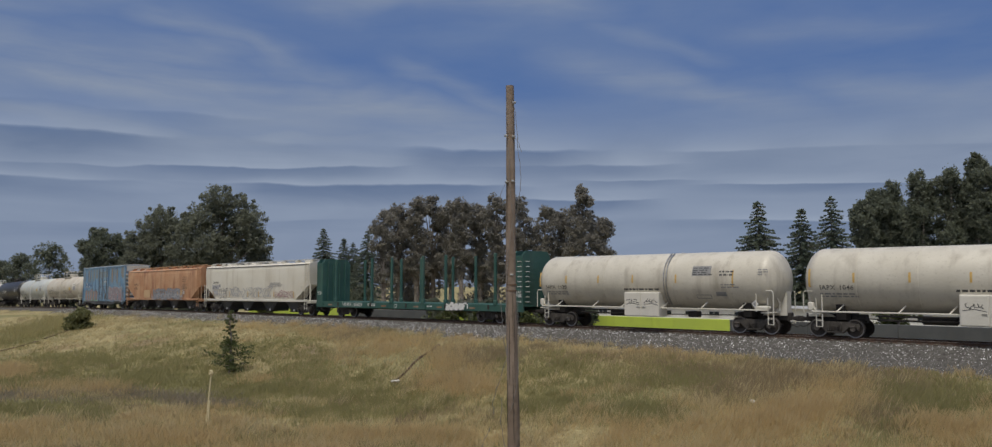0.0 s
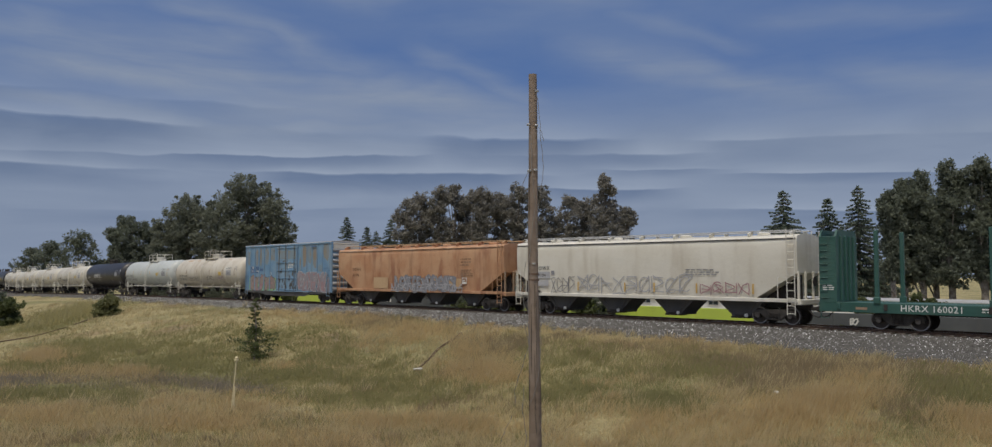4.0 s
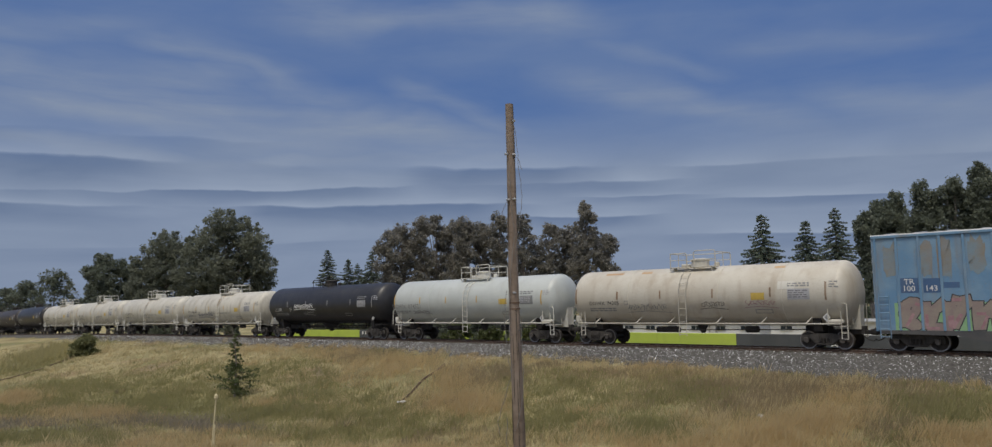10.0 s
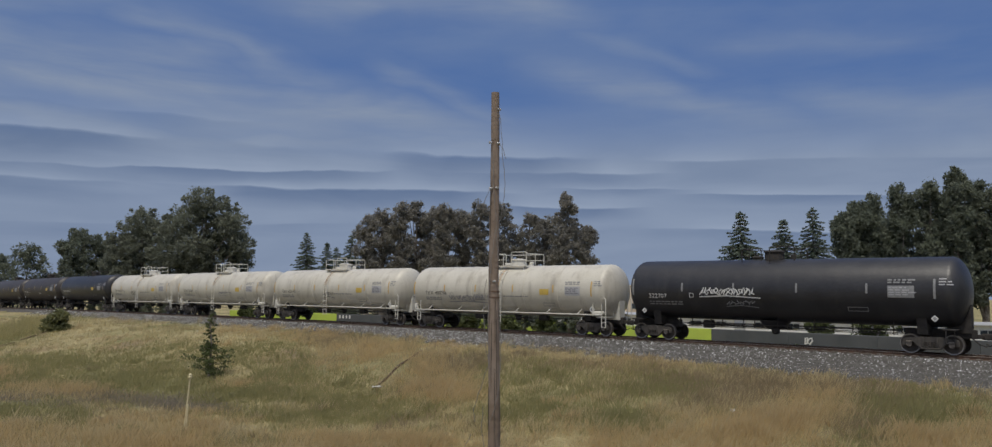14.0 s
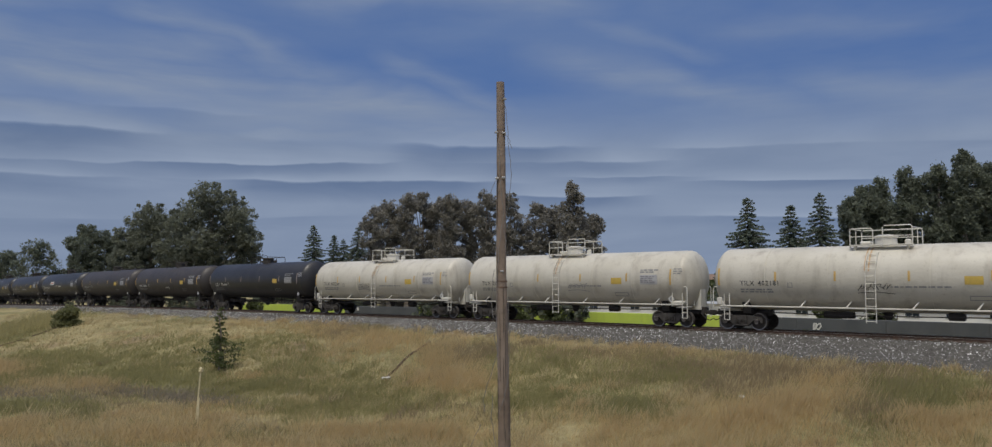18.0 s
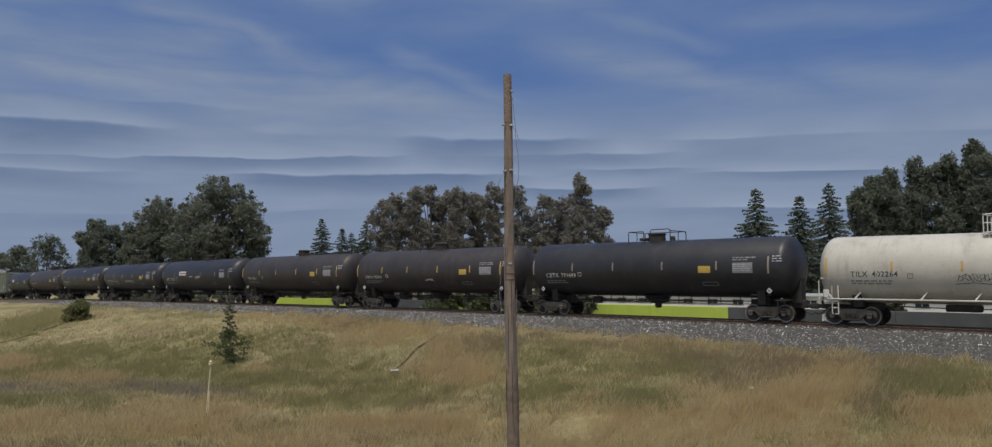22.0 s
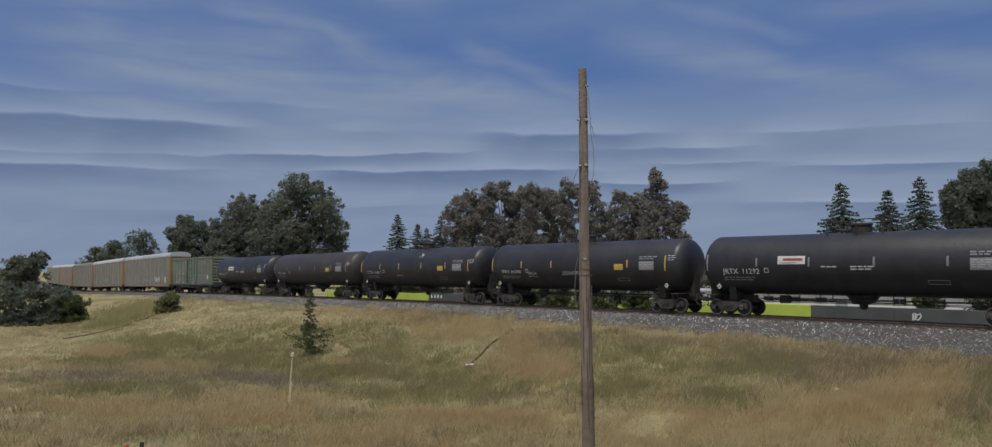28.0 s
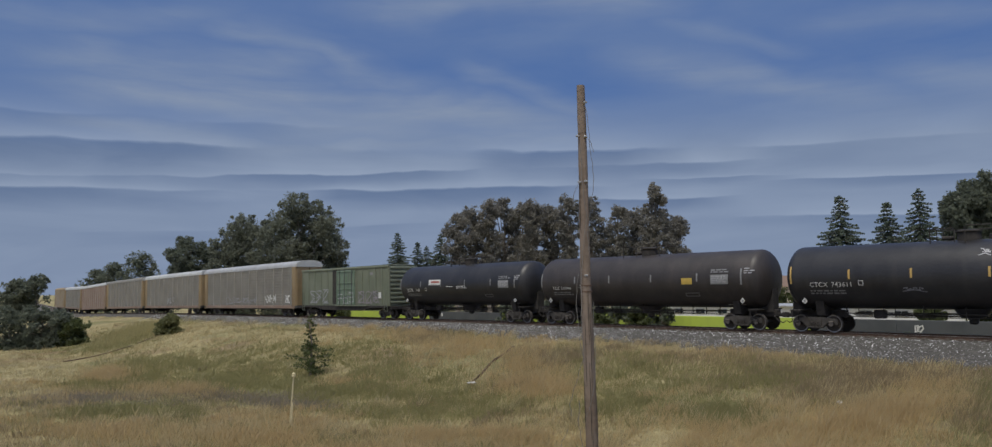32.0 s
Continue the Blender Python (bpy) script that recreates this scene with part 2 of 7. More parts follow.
def meadow(name, blades):
    """Dry summer grass with green hollows, reddish weeds and ashen patches."""
    m, nt, bs = shader(name)
    N, L = nt.nodes.new, nt.links.new
    kw = dict(coords="Object", shift=False)
    col = mixed(nt, noise_fac(nt, 0.9, 4, **kw), STRAW, STRAW2)
    col = mixed(nt, noise_fac(nt, 0.085, 4, lo=0.47, hi=0.60, **kw), col, OLIVE, 0.8)
    col = mixed(nt, noise_fac(nt, 0.13, 5, (1, 1.0, 3), lo=0.56, hi=0.66, **kw), col, RUST, 0.75)
    col = mixed(nt, noise_fac(nt, 0.35, 3, lo=0.58, hi=0.72, **kw), col, ASH, 0.45)
    if blades:
        geo = N("ShaderNodeNewGeometry")
        col = mixed(nt, geo.outputs["Random Per Island"], col, (0.58, 0.475, 0.27), 0.25)
    else:
        col = mixed(nt, noise_fac(nt, 4.0, 4, lo=0.45, hi=0.75, **kw), col, (0.16, 0.125, 0.07), 0.35)
        bumped(nt, bs, noise_fac(nt, 5.0, 4, **kw), 0.8, 0.12)
    L(col, bs.inputs["Base Color"])
    bs.inputs["Roughness"].default_value = 0.95
    bs.inputs["Specular IOR Level"].default_value = 0.15
    if blades:
        tr, add = N("ShaderNodeBsdfTranslucent"), N("ShaderNodeMixShader")
        L(col, tr.inputs[0])
        add.inputs[0].default_value = 0.42
        L(bs.outputs[0], add.inputs[1]), L(tr.outputs[0], add.inputs[2])
        L(add.outputs[0], nt.nodes["Material Output"].inputs[0])
    return m


M = {}
M["ground"] = meadow("dry_ground", False)
M["grass"] = meadow("dry_grass", True)
M["lawn"] = plain("lawn", (0.14, 0.24, 0.035), (0.18, 0.27, 0.05), 0.4, 0.95)
M["ballast"] = plain("ballast_gravel", (0.088, 0.082, 0.074), (0.165, 0.156, 0.142), 5.0, 0.95, 0, 1.0, 0.06)
M["stone"] = plain("ballast_stone", (0.20, 0.195, 0.19), (0.50, 0.49, 0.46), 1.2, 0.9)
M["rail"] = plain("rusty_rail", (0.10, 0.065, 0.045), (0.16, 0.10, 0.07), 3, 0.7, 0.3)
M["railhead"] = plain("polished_rail_head", (0.42, 0.40, 0.38), (0.30, 0.27, 0.25), 3, 0.35, 0.9, 0.05)
M["tie"] = plain("creosoted_tie", (0.085, 0.065, 0.05), (0.14, 0.115, 0.095), 3, 0.9)
M["pole"] = painted("weathered_pole_wood", (0.185, 0.138, 0.106), (0.25, 0.198, 0.162), (0.07, 0.05, 0.038), 0.7, 0.9, True, 0, 0.5)
M["wire"] = plain("old_wire", (0.16, 0.15, 0.15), (0.22, 0.21, 0.20), 4, 0.6)
M["zinc"] = plain("galvanised_steel", (0.5, 0.5, 0.5), (0.35, 0.35, 0.35), 8, 0.4, 0.8)
M["white_paint"] = painted("aged_white_paint", (0.585, 0.555, 0.48), (0.53, 0.50, 0.425), (0.24, 0.205, 0.16), 0.52, 0.42)
M["clean_white"] = painted("clean_white_paint", (0.68, 0.655, 0.59), (0.63, 0.61, 0.54), (0.42, 0.37, 0.30), 0.25, 0.4)
M["dirty_white"] = painted("dirty_white_paint", (0.575, 0.54, 0.465), (0.52, 0.475, 0.395), (0.34, 0.26, 0.18), 0.5, 0.5)
M["cool_white"] = painted("pale_grey_white_paint", (0.515, 0.54, 0.52), (0.47, 0.495, 0.475), (0.38, 0.36, 0.33), 0.3, 0.42)
M["black_tank"] = painted("black_tank_paint", (0.022, 0.022, 0.026), (0.032, 0.032, 0.036), (0.07, 0.065, 0.06), 0.35, 0.42)
M["brown_tank"] = painted("faded_black_brown_tank_paint", (0.034, 0.029, 0.029), (0.048, 0.042, 0.041), (0.085, 0.07, 0.06), 0.45, 0.5)
M["under"] = plain("grimy_black_running_gear", (0.026, 0.024, 0.023), (0.048, 0.042, 0.038), 3, 0.9)
M["wheel"] = plain("brown_steel_wheel", (0.040, 0.035, 0.031), (0.066, 0.056, 0.049), 4, 0.75, 0.2)
M["truck"] = plain("dusty_cast_steel", (0.050, 0.045, 0.040), (0.082, 0.073, 0.064), 4, 0.85)
M["axle_cap"] = plain("greasy_axle_cap", (0.11, 0.095, 0.083), (0.17, 0.15, 0.13), 8, 0.6, 0.3)
M["wheel_rim"] = plain("bright_wheel_tread", (0.30, 0.29, 0.28), (0.22, 0.2, 0.19), 4, 0.4, 0.8, 0.05)
M["orange"] = painted("rusty_orange_paint", (0.45, 0.235, 0.125), (0.52, 0.315, 0.185), (0.22, 0.10, 0.055), 0.55, 0.65, bloom=(0.27, 0.105, 0.058))
M["orange_pale"] = painted("pale_patch_paint", (0.52, 0.36, 0.21), (0.48, 0.32, 0.18), (0.28, 0.15, 0.08), 0.5, 0.6)
M["hopper_white"] = painted("chalky_white_paint", (0.69, 0.665, 0.59), (0.64, 0.61, 0.53), (0.40, 0.34, 0.26), 0.4, 0.5)
M["hopper_grey"] = painted("dark_grey_paint", (0.075, 0.075, 0.078), (0.11, 0.105, 0.10), (0.06, 0.05, 0.04), 0.5, 0.65)
M["blue"] = painted("faded_blue_boxcar_paint", (0.135, 0.265, 0.42), (0.20, 0.32, 0.44), (0.23, 0.22, 0.20), 0.9, 0.6)
M["blue_dark"] = painted("dark_blue_panel", (0.055, 0.115, 0.24), (0.07, 0.14, 0.27), (0.15, 0.14, 0.13), 0.3, 0.5)
M["rustpatch"] = painted("rust_stain", (0.25, 0.14, 0.075), (0.33, 0.25, 0.18), (0.11, 0.065, 0.04), 0.6, 0.8)
M["roof_grey"] = painted("galvanised_roof", (0.55, 0.56, 0.57), (0.47, 0.47, 0.47), (0.3, 0.24, 0.18), 0.4, 0.5, False, 0.3)
M["green_flat"] = painted("green_flatcar_paint", (0.023, 0.083, 0.068), (0.038, 0.105, 0.086), (0.06, 0.07, 0.06), 0.4, 0.5)
M["green_box"] = painted("faded_green_boxcar_paint", (0.160, 0.182, 0.130), (0.192, 0.212, 0.156), (0.10, 0.085, 0.06), 0.5, 0.6)
M["green_door"] = painted("pale_green_door_paint", (0.145, 0.215, 0.155), (0.19, 0.25, 0.19), (0.09, 0.08, 0.06), 0.5, 0.6)
M["rack_side"] = painted("galvanised_rack_panel", (0.205, 0.194, 0.170), (0.245, 0.232, 0.203), (0.16, 0.132, 0.10), 0.4, 0.65, True, 0.1)
M["rack_tan"] = painted("tan_rack_paint", (0.33, 0.245, 0.135), (0.29, 0.215, 0.125), (0.20, 0.13, 0.075), 0.5, 0.6)
M["rack_brown"] = painted("brown_rack_panel", (0.25, 0.17, 0.13), (0.30, 0.22, 0.175), (0.16, 0.10, 0.07), 0.5, 0.6)
M["rack_roof"] = painted("pale_rack_roof", (0.62, 0.62, 0.60), (0.55, 0.55, 0.53), (0.36, 0.33, 0.29), 0.35, 0.45, False, 0.2)
M["amber"] = plain("amber_reflective_tape", (0.60, 0.40, 0.12), (0.52, 0.34, 0.11), 8, 0.4)
M["decal_yellow"] = plain("yellow_decal", (0.62, 0.44, 0.09), (0.54, 0.38, 0.09), 6, 0.5)
M["ink"] = plain("dark_stencil_ink", (0.035, 0.038, 0.042), (0.07, 0.07, 0.07), 6, 0.6)
M["ink_grey"] = plain("grey_stencil_ink", (0.20, 0.205, 0.21), (0.27, 0.27, 0.27), 6, 0.6)
M["ink_white"] = plain("white_stencil_paint", (0.74, 0.74, 0.72), (0.60, 0.60, 0.58), 6, 0.6)
M["ink_red"] = plain("red_brown_paint", (0.42, 0.09, 0.06), (0.33, 0.08, 0.06), 6, 0.6)
M["spray_pink"] = plain("pink_spray_paint", (0.40, 0.25, 0.26), (0.31, 0.17, 0.19), 4, 0.7)
M["spray_grey"] = plain("grey_spray_paint", (0.28, 0.28, 0.30), (0.20, 0.20, 0.22), 4, 0.7)
M["spray_lilac"] = plain("lilac_spray_paint", (0.40, 0.40, 0.42), (0.33, 0.335, 0.36), 4, 0.7)
M["spray_green"] = plain("green_spray_paint", (0.22, 0.42, 0.20), (0.28, 0.45, 0.25), 4, 0.7)
M["spray_silver"] = plain("silver_spray_paint", (0.46, 0.46, 0.47), (0.38, 0.38, 0.40), 4, 0.6)
M["lime"] = painted("lime_green_wall_paint", (0.46, 0.58, 0.085), (0.43, 0.54, 0.09), (0.30, 0.36, 0.08), 0.3, 0.7)
M["wall_grey"] = painted("grey_wall_paint", (0.066, 0.073, 0.080), (0.085, 0.092, 0.10), (0.09, 0.09, 0.09), 0.4, 0.75)
M["cream_wall"] = painted("cream_stucco", (0.62, 0.54, 0.44), (0.57, 0.50, 0.41), (0.42, 0.36, 0.29), 0.25, 0.9)
M["white_wall"] = painted("white_building_wall", (0.78, 0.78, 0.76), (0.72, 0.72, 0.70), (0.5, 0.48, 0.44), 0.2, 0.8)
M["window"] = plain("dark_window_glass", (0.03, 0.04, 0.05), (0.06, 0.07, 0.085), 0.5, 0.12, 0, 0.02)
M["tile_roof"] = plain("brown_roof_tiles", (0.17, 0.11, 0.08), (0.23, 0.16, 0.12), 2, 0.85)
M["bark"] = plain("grey_bark", (0.16, 0.13, 0.105), (0.30, 0.27, 0.235), 3, 0.9, 0, 0.8, 0.05)
M["leaf_euc"] = leafy("eucalyptus_leaf", (0.245, 0.236, 0.208), (0.330, 0.312, 0.268))
M["leaf_oak"] = leafy("broadleaf", (0.178, 0.194, 0.150), (0.238, 0.254, 0.184))
M["leaf_dark"] = leafy("dark_broadleaf", (0.150, 0.171, 0.130), (0.205, 0.228, 0.162))
M["leaf_con"] = leafy("conifer_needle", (0.133, 0.165, 0.128), (0.220, 0.258, 0.191))
M["leaf_bush"] = leafy("bush_leaf", (0.085, 0.105, 0.042), (0.17, 0.195, 0.075))
M["leaf_olive"] = leafy("olive_bush_leaf", (0.135, 0.145, 0.062), (0.255, 0.255, 0.115))
M["leaf_pale"] = leafy("pale_weed", (0.40, 0.36, 0.17), (0.54, 0.47, 0.24))
M["stake"] = plain("yellowed_marker_paint", (0.66, 0.58, 0.37), (0.58, 0.50, 0.31), 8, 0.6)
M["litter"] = plain("pale_litter", (0.55, 0.52, 0.46), (0.42, 0.39, 0.34), 10, 0.8)
M["ash"] = leafy("dead_weed", (0.25, 0.215, 0.165), (0.39, 0.335, 0.255), 0.9, 0.4)
M["weed_green"] = leafy("green_weed", (0.255, 0.24, 0.105), (0.355, 0.325, 0.15), 0.9, 0.4)
M["weed_red"] = leafy("reddish_weed", (0.285, 0.225, 0.135), (0.375, 0.30, 0.18), 0.9, 0.4)
M["weed_straw"] = leafy("straw_tuft", (0.52, 0.425, 0.24), (0.62, 0.508, 0.297), 0.9, 0.45)
M["spray_mauve"] = plain("mauve_spray_paint", (0.315, 0.275, 0.295), (0.235, 0.225, 0.25), 3, 0.7)
M["stake_orange"] = plain("orange_stake_paint", (0.55, 0.13, 0.05), (0.47, 0.11, 0.05), 8, 0.6)
M["weed_gold"] = leafy("golden_tuft", (0.51, 0.388, 0.205), (0.595, 0.462, 0.25), 0.9, 0.45)
M["dirt"] = plain("bare_dirt", (0.12, 0.08, 0.05), (0.16, 0.11, 0.068), 3, 0.95, 0, 0.6, 0.05)
M["ink_brown"] = plain("brown_stencil_ink", (0.105, 0.055, 0.034), (0.15, 0.08, 0.05), 6, 0.7)
M["blue_rust"] = painted("rust_haze_on_blue", (0.245, 0.225, 0.19), (0.20, 0.28, 0.34), (0.30, 0.20, 0.12), 0.7, 0.8)
M["spray_tan"] = plain("tan_spray_paint", (0.31, 0.265, 0.215), (0.26, 0.20, 0.19), 1.5, 0.7)
M["spray_dark"] = plain("dark_grey_spray_paint", (0.15, 0.15, 0.165), (0.21, 0.20, 0.21), 4, 0.7)
M["rack_post"] = painted("rack_post_paint", (0.33, 0.315, 0.285), (0.37, 0.35, 0.315), (0.22, 0.18, 0.14), 0.4, 0.6)


# ---- mesh helpers ----
class Geo:
    """Collects verts and faces for one mesh."""

    def __init__(self):
        self.v, self.f, self.s = [], [], []

    def add(self, verts, faces, smooth=False):
        n = len(self.v)
        self.v += [tuple(p) for p in verts]
        self.f += [tuple(i + n for i in f) for f in faces]
        self.s += [smooth] * len(faces)
        return self

    def box(self, x, y, z, sx, sy, sz, c=0.0, m=None):
        """A box by its centre and sizes, its edges chamfered by c."""
        c = min(c, sx * 0.45, sy * 0.45, sz * 0.45)
        h = (sx / 2, sy / 2, sz / 2)
        if c <= 0:
            vs = [(i * h[0], j * h[1], k * h[2]) for i in (-1, 1) for j in (-1, 1) for k in (-1, 1)]
            fs = [(0, 1, 3, 2), (4, 6, 7, 5), (0, 4, 5, 1), (2, 3, 7, 6), (0, 2, 6, 4), (1, 5, 7, 3)]
        else:
            vs, index = [], {}
            for i in (-1, 1):
                for j in (-1, 1):
                    for k in (-1, 1):
                        for a in range(3):
                            q = [i * (h[0] - c), j * (h[1] - c), k * (h[2] - c)]
                            q[a] = (i, j, k)[a] * h[a]
                            index[i, j, k, a] = len(vs)
                            vs.append(tuple(q))
            fs = []
            I = lambda i, j, k, a: index[i, j, k, a]
            for s in (-1, 1):
                fs.append((I(s, -1, -1, 0), I(s, 1, -1, 0), I(s, 1, 1, 0), I(s, -1, 1, 0)))
                fs.append((I(-1, s, -1, 1), I(1, s, -1, 1), I(1, s, 1, 1), I(-1, s, 1, 1)))
                fs.append((I(-1, -1, s, 2), I(1, -1, s, 2), I(1, 1, s, 2), I(-1, 1, s, 2)))
            for i in (-1, 1):
                for j in (-1, 1):
                    fs.append((I(i, j, -1, 0), I(i, j, 1, 0), I(i, j, 1, 1), I(i, j, -1, 1)))
                    fs.append((I(i, -1, j, 0), I(i, 1, j, 0), I(i, 1, j, 2), I(i, -1, j, 2)))
                    fs.append((I(-1, i, j, 1), I(1, i, j, 1), I(1, i, j, 2), I(-1, i, j, 2)))
                    for k in (-1, 1):
                        fs.append((I(i, j, k, 0), I(i, j, k, 1), I(i, j, k, 2)))
        if m is not None:
            vs = [tuple(m @ Vector(p)) for p in vs]
        return self.add([(p[0] + x, p[1] + y, p[2] + z) for p in vs], fs)

    def tube(self, pts, r, n=6, caps=True):
        """A round bar along a line of points; r may be a list."""
        pts = [Vector(p) for p in pts]
        rs = r if isinstance(r, (list, tuple)) else [r] * len(pts)
        vs, fs = [], []
        for i, p in enumerate(pts):
            d = (pts[min(i + 1, len(pts) - 1)] - pts[max(i - 1, 0)]).normalized()
            u = d.cross(Vector((0, 0, 1)) if abs(d.z) < 0.9 else Vector((1, 0, 0))).normalized()
            w = d.cross(u)
            vs += [p + (u * math.cos(a) + w * math.sin(a)) * rs[i] for a in (2 * math.pi * k / n for k in range(n))]
        for i in range(len(pts) - 1):
            fs += [(i * n + k, i * n + (k + 1) % n, (i + 1) * n + (k + 1) % n, (i + 1) * n + k) for k in range(n)]
        if caps:
            fs += [tuple(range(n - 1, -1, -1)), tuple(range((len(pts) - 1) * n, len(pts) * n))]
        return self.add(vs, fs, n > 5)

    def lathe(self, prof, axis="x", at=(0, 0, 0), n=32):
        """A body of revolution: prof holds (place along the axis, radius)."""
        vs, fs = [], []
        for a, r in prof:
            for k in range(n):
                c, s = r * math.cos(2 * math.pi * k / n), r * math.sin(2 * math.pi * k / n)
                q = {"x": (a, c, s), "y": (c, a, s), "z": (c, s, a)}[axis]
                vs.append((q[0] + at[0], q[1] + at[1], q[2] + at[2]))
        for i in range(len(prof) - 1):
            fs += [(i * n + k, i * n + (k + 1) % n, (i + 1) * n + (k + 1) % n, (i + 1) * n + k) for k in range(n)]
        fs += [tuple(range(n - 1, -1, -1)), tuple(range((len(prof) - 1) * n, len(prof) * n))]
        return self.add(vs, fs, True)

    def prism(self, prof, x0, x1, axis="x", smooth=False):
        """A closed outline, (y, z) pairs or (x, z) for axis y, drawn out from x0 to x1."""
        n = len(prof)
        put = (lambda a, p: (a, p[0], p[1])) if axis == "x" else (lambda a, p: (p[0], a, p[1])) if axis == "y" else (lambda a, p: (p[0], p[1], a))
        vs = [put(x0, p) for p in prof] + [put(x1, p) for p in prof]
        fs = [(k, (k + 1) % n, n + (k + 1) % n, n + k) for k in range(n)]
        self.add(vs, fs, smooth)
        self.f += [tuple(range(len(self.v) - 2 * n, len(self.v) - n)), tuple(range(len(self.v) - n, len(self.v)))]
        self.s += [False, False]
        return self


def mesh_of(name, g, mat):
    me = bpy.data.meshes.new(name)
    me.from_pydata(g.v, [], g.f)
    if len(g.v) < 4000:
        bm = bmesh.new()
        bm.from_mesh(me)
        bmesh.ops.recalc_face_normals(bm, faces=bm.faces)
        bm.to_mesh(me)
        bm.free()
    me.polygons.foreach_set("use_smooth", g.s)
    me.materials.append(mat)
    if any(g.s):
        me.set_sharp_from_angle(angle=radians(38))
    me.update()
    return me


SMALL_PRINT = ("data_print", "data_heading", "small_print", "side_print", "gas_stencil", "belly_print", "end_mark", "door_print", "bulkhead_print", "door_stain", "white_scrawl", "painted_figures", "graffiti_highlight")


def part(name, g, material, parent, label="", loc=None):
    """Links a mesh as one object under a thing or under a part."""
    ob = new(name, g if isinstance(g, bpy.types.Mesh) else mesh_of(name, g, M[material]))
    ob.parent = parent
    if loc:
        ob.location = loc
    return tagged(ob, label, kind="stuff" if name in SMALL_PRINT else "")


def thing(name, label, category, group="", kind="", m=None):
    ob = new(name)
    ob.empty_display_size = 0.3
    if m is not None:
        ob.matrix_world = m
    return tagged(ob, label, category, group, kind)


def big_mesh(name, v, f, mat, smooth=False):
    """A large mesh from number arrays."""
    me = bpy.data.meshes.new(name)
    v, f = np.asarray(v, dtype=np.float32), np.asarray(f, dtype=np.int32)
    me.vertices.add(len(v))
    me.vertices.foreach_set("co", v.ravel())
    k = f.shape[1]
    me.loops.add(f.size)
    me.loops.foreach_set("vertex_index", f.ravel())
    me.polygons.add(len(f))
    me.polygons.foreach_set("loop_start", np.arange(len(f), dtype=np.int32) * k)
    me.polygons.foreach_set("use_smooth", np.full(len(f), smooth))
    me.update(calc_edges=True)
    me.validate()
    me.materials.append(mat)
    return me


LETTERS = {}


def lettering(text, size, spread=1.0):
    """The outline of a word in the built-in font, as (points, faces) about its left foot."""
    key = (text, size, spread)
    if key not in LETTERS:
        cu = bpy.data.curves.new("word", "FONT")
        cu.body, cu.size, cu.space_character, cu.resolution_u, cu.offset = text, size / 0.70, spread, 2, size * 0.008
        ob = new("word", cu)
        me = bpy.data.meshes.new_from_object(ob)
        LETTERS[key] = ([tuple(v.co) for v in me.vertices], [tuple(p.vertices) for p in me.polygons])
        bpy.data.objects.remove(ob)
        bpy.data.meshes.remove(me)
        bpy.data.curves.remove(cu)
    return LETTERS[key]


# ---- the line of the track ----
TH, FAR_D, BEND, BEND_FROM = 0.83956, 56.872, 0.000772, -17.0
LINE_S = np.arange(-90.0, 660.0, 0.5)
LINE_H = TH - BEND * np.clip(LINE_S - BEND_FROM, 0, 230 - BEND_FROM)
_i0 = int(np.argmin(np.abs(LINE_S)))
LINE_X = np.concatenate([[0], np.cumsum(-np.sin(LINE_H[:-1]) * 0.5)])
LINE_Y = np.concatenate([[0], np.cumsum(np.cos(LINE_H[:-1]) * 0.5)])
LINE_X, LINE_Y = LINE_X - LINE_X[_i0], LINE_Y - LINE_Y[_i0] + FAR_D


def line_z(y):
    """The railhead's height: a low crest, level far off."""
    q = np.clip(y, 20, 165) - 50
    return 0.000193 * q - 0.00013076 * q * q


LINE_Z = line_z(LINE_Y)


def on_line(s, off=0.0, up=0.0):
    """A point at s metres along the track, off metres to the camera's side."""
    x, y, h = np.interp(s, LINE_S, LINE_X), np.interp(s, LINE_S, LINE_Y), np.interp(s, LINE_S, LINE_H)
    return Vector((x - off * math.cos(h), y - off * math.sin(h), np.interp(s, LINE_S, LINE_Z) + up))


def line_turn(s):
    """The turn about z of a thing that faces the way the train goes."""
    return float(np.interp(s, LINE_S, LINE_H)) - math.pi / 2


def swept(prof, s0, s1, step, closed=True):
    """An outline of (offset, height) pairs drawn along the track."""
    g, n = Geo(), len(prof)
    ss = np.arange(s0, s1 + 0.01, step)
    vs = [on_line(s, o, z) for s in ss for o, z in prof]
    m = n if closed else n - 1
    fs = [(i * n + k, i * n + (k + 1) % n, (i + 1) * n + (k + 1) % n, (i + 1) * n + k) for i in range(len(ss) - 1) for k in range(m)]
    return g.add(vs, fs)


# ---- ground ----
def side_of_line(x, y):
    """Distance from the track, positive on the camera's side, the railhead's height there and the place along the track."""
    x, y = np.asarray(x, float), np.asarray(y, float)
    lx, ly, lh, lz, ls = LINE_X[::4], LINE_Y[::4], LINE_H[::4], LINE_Z[::4], LINE_S[::4]
    d, z, s = np.empty(x.shape), np.empty(x.shape), np.empty(x.shape)
    for a in range(0, x.size, 20000):
        b = slice(a, a + 20000)
        k = np.argmin((x.ravel()[b, None] - lx) ** 2 + (y.ravel()[b, None] - ly) ** 2, axis=1)
        d.ravel()[b] = -(x.ravel()[b] - lx[k]) * np.cos(lh[k]) - (y.ravel()[b] - ly[k]) * np.sin(lh[k])
        z.ravel()[b], s.ravel()[b] = lz[k], ls[k]
    return d, z, s


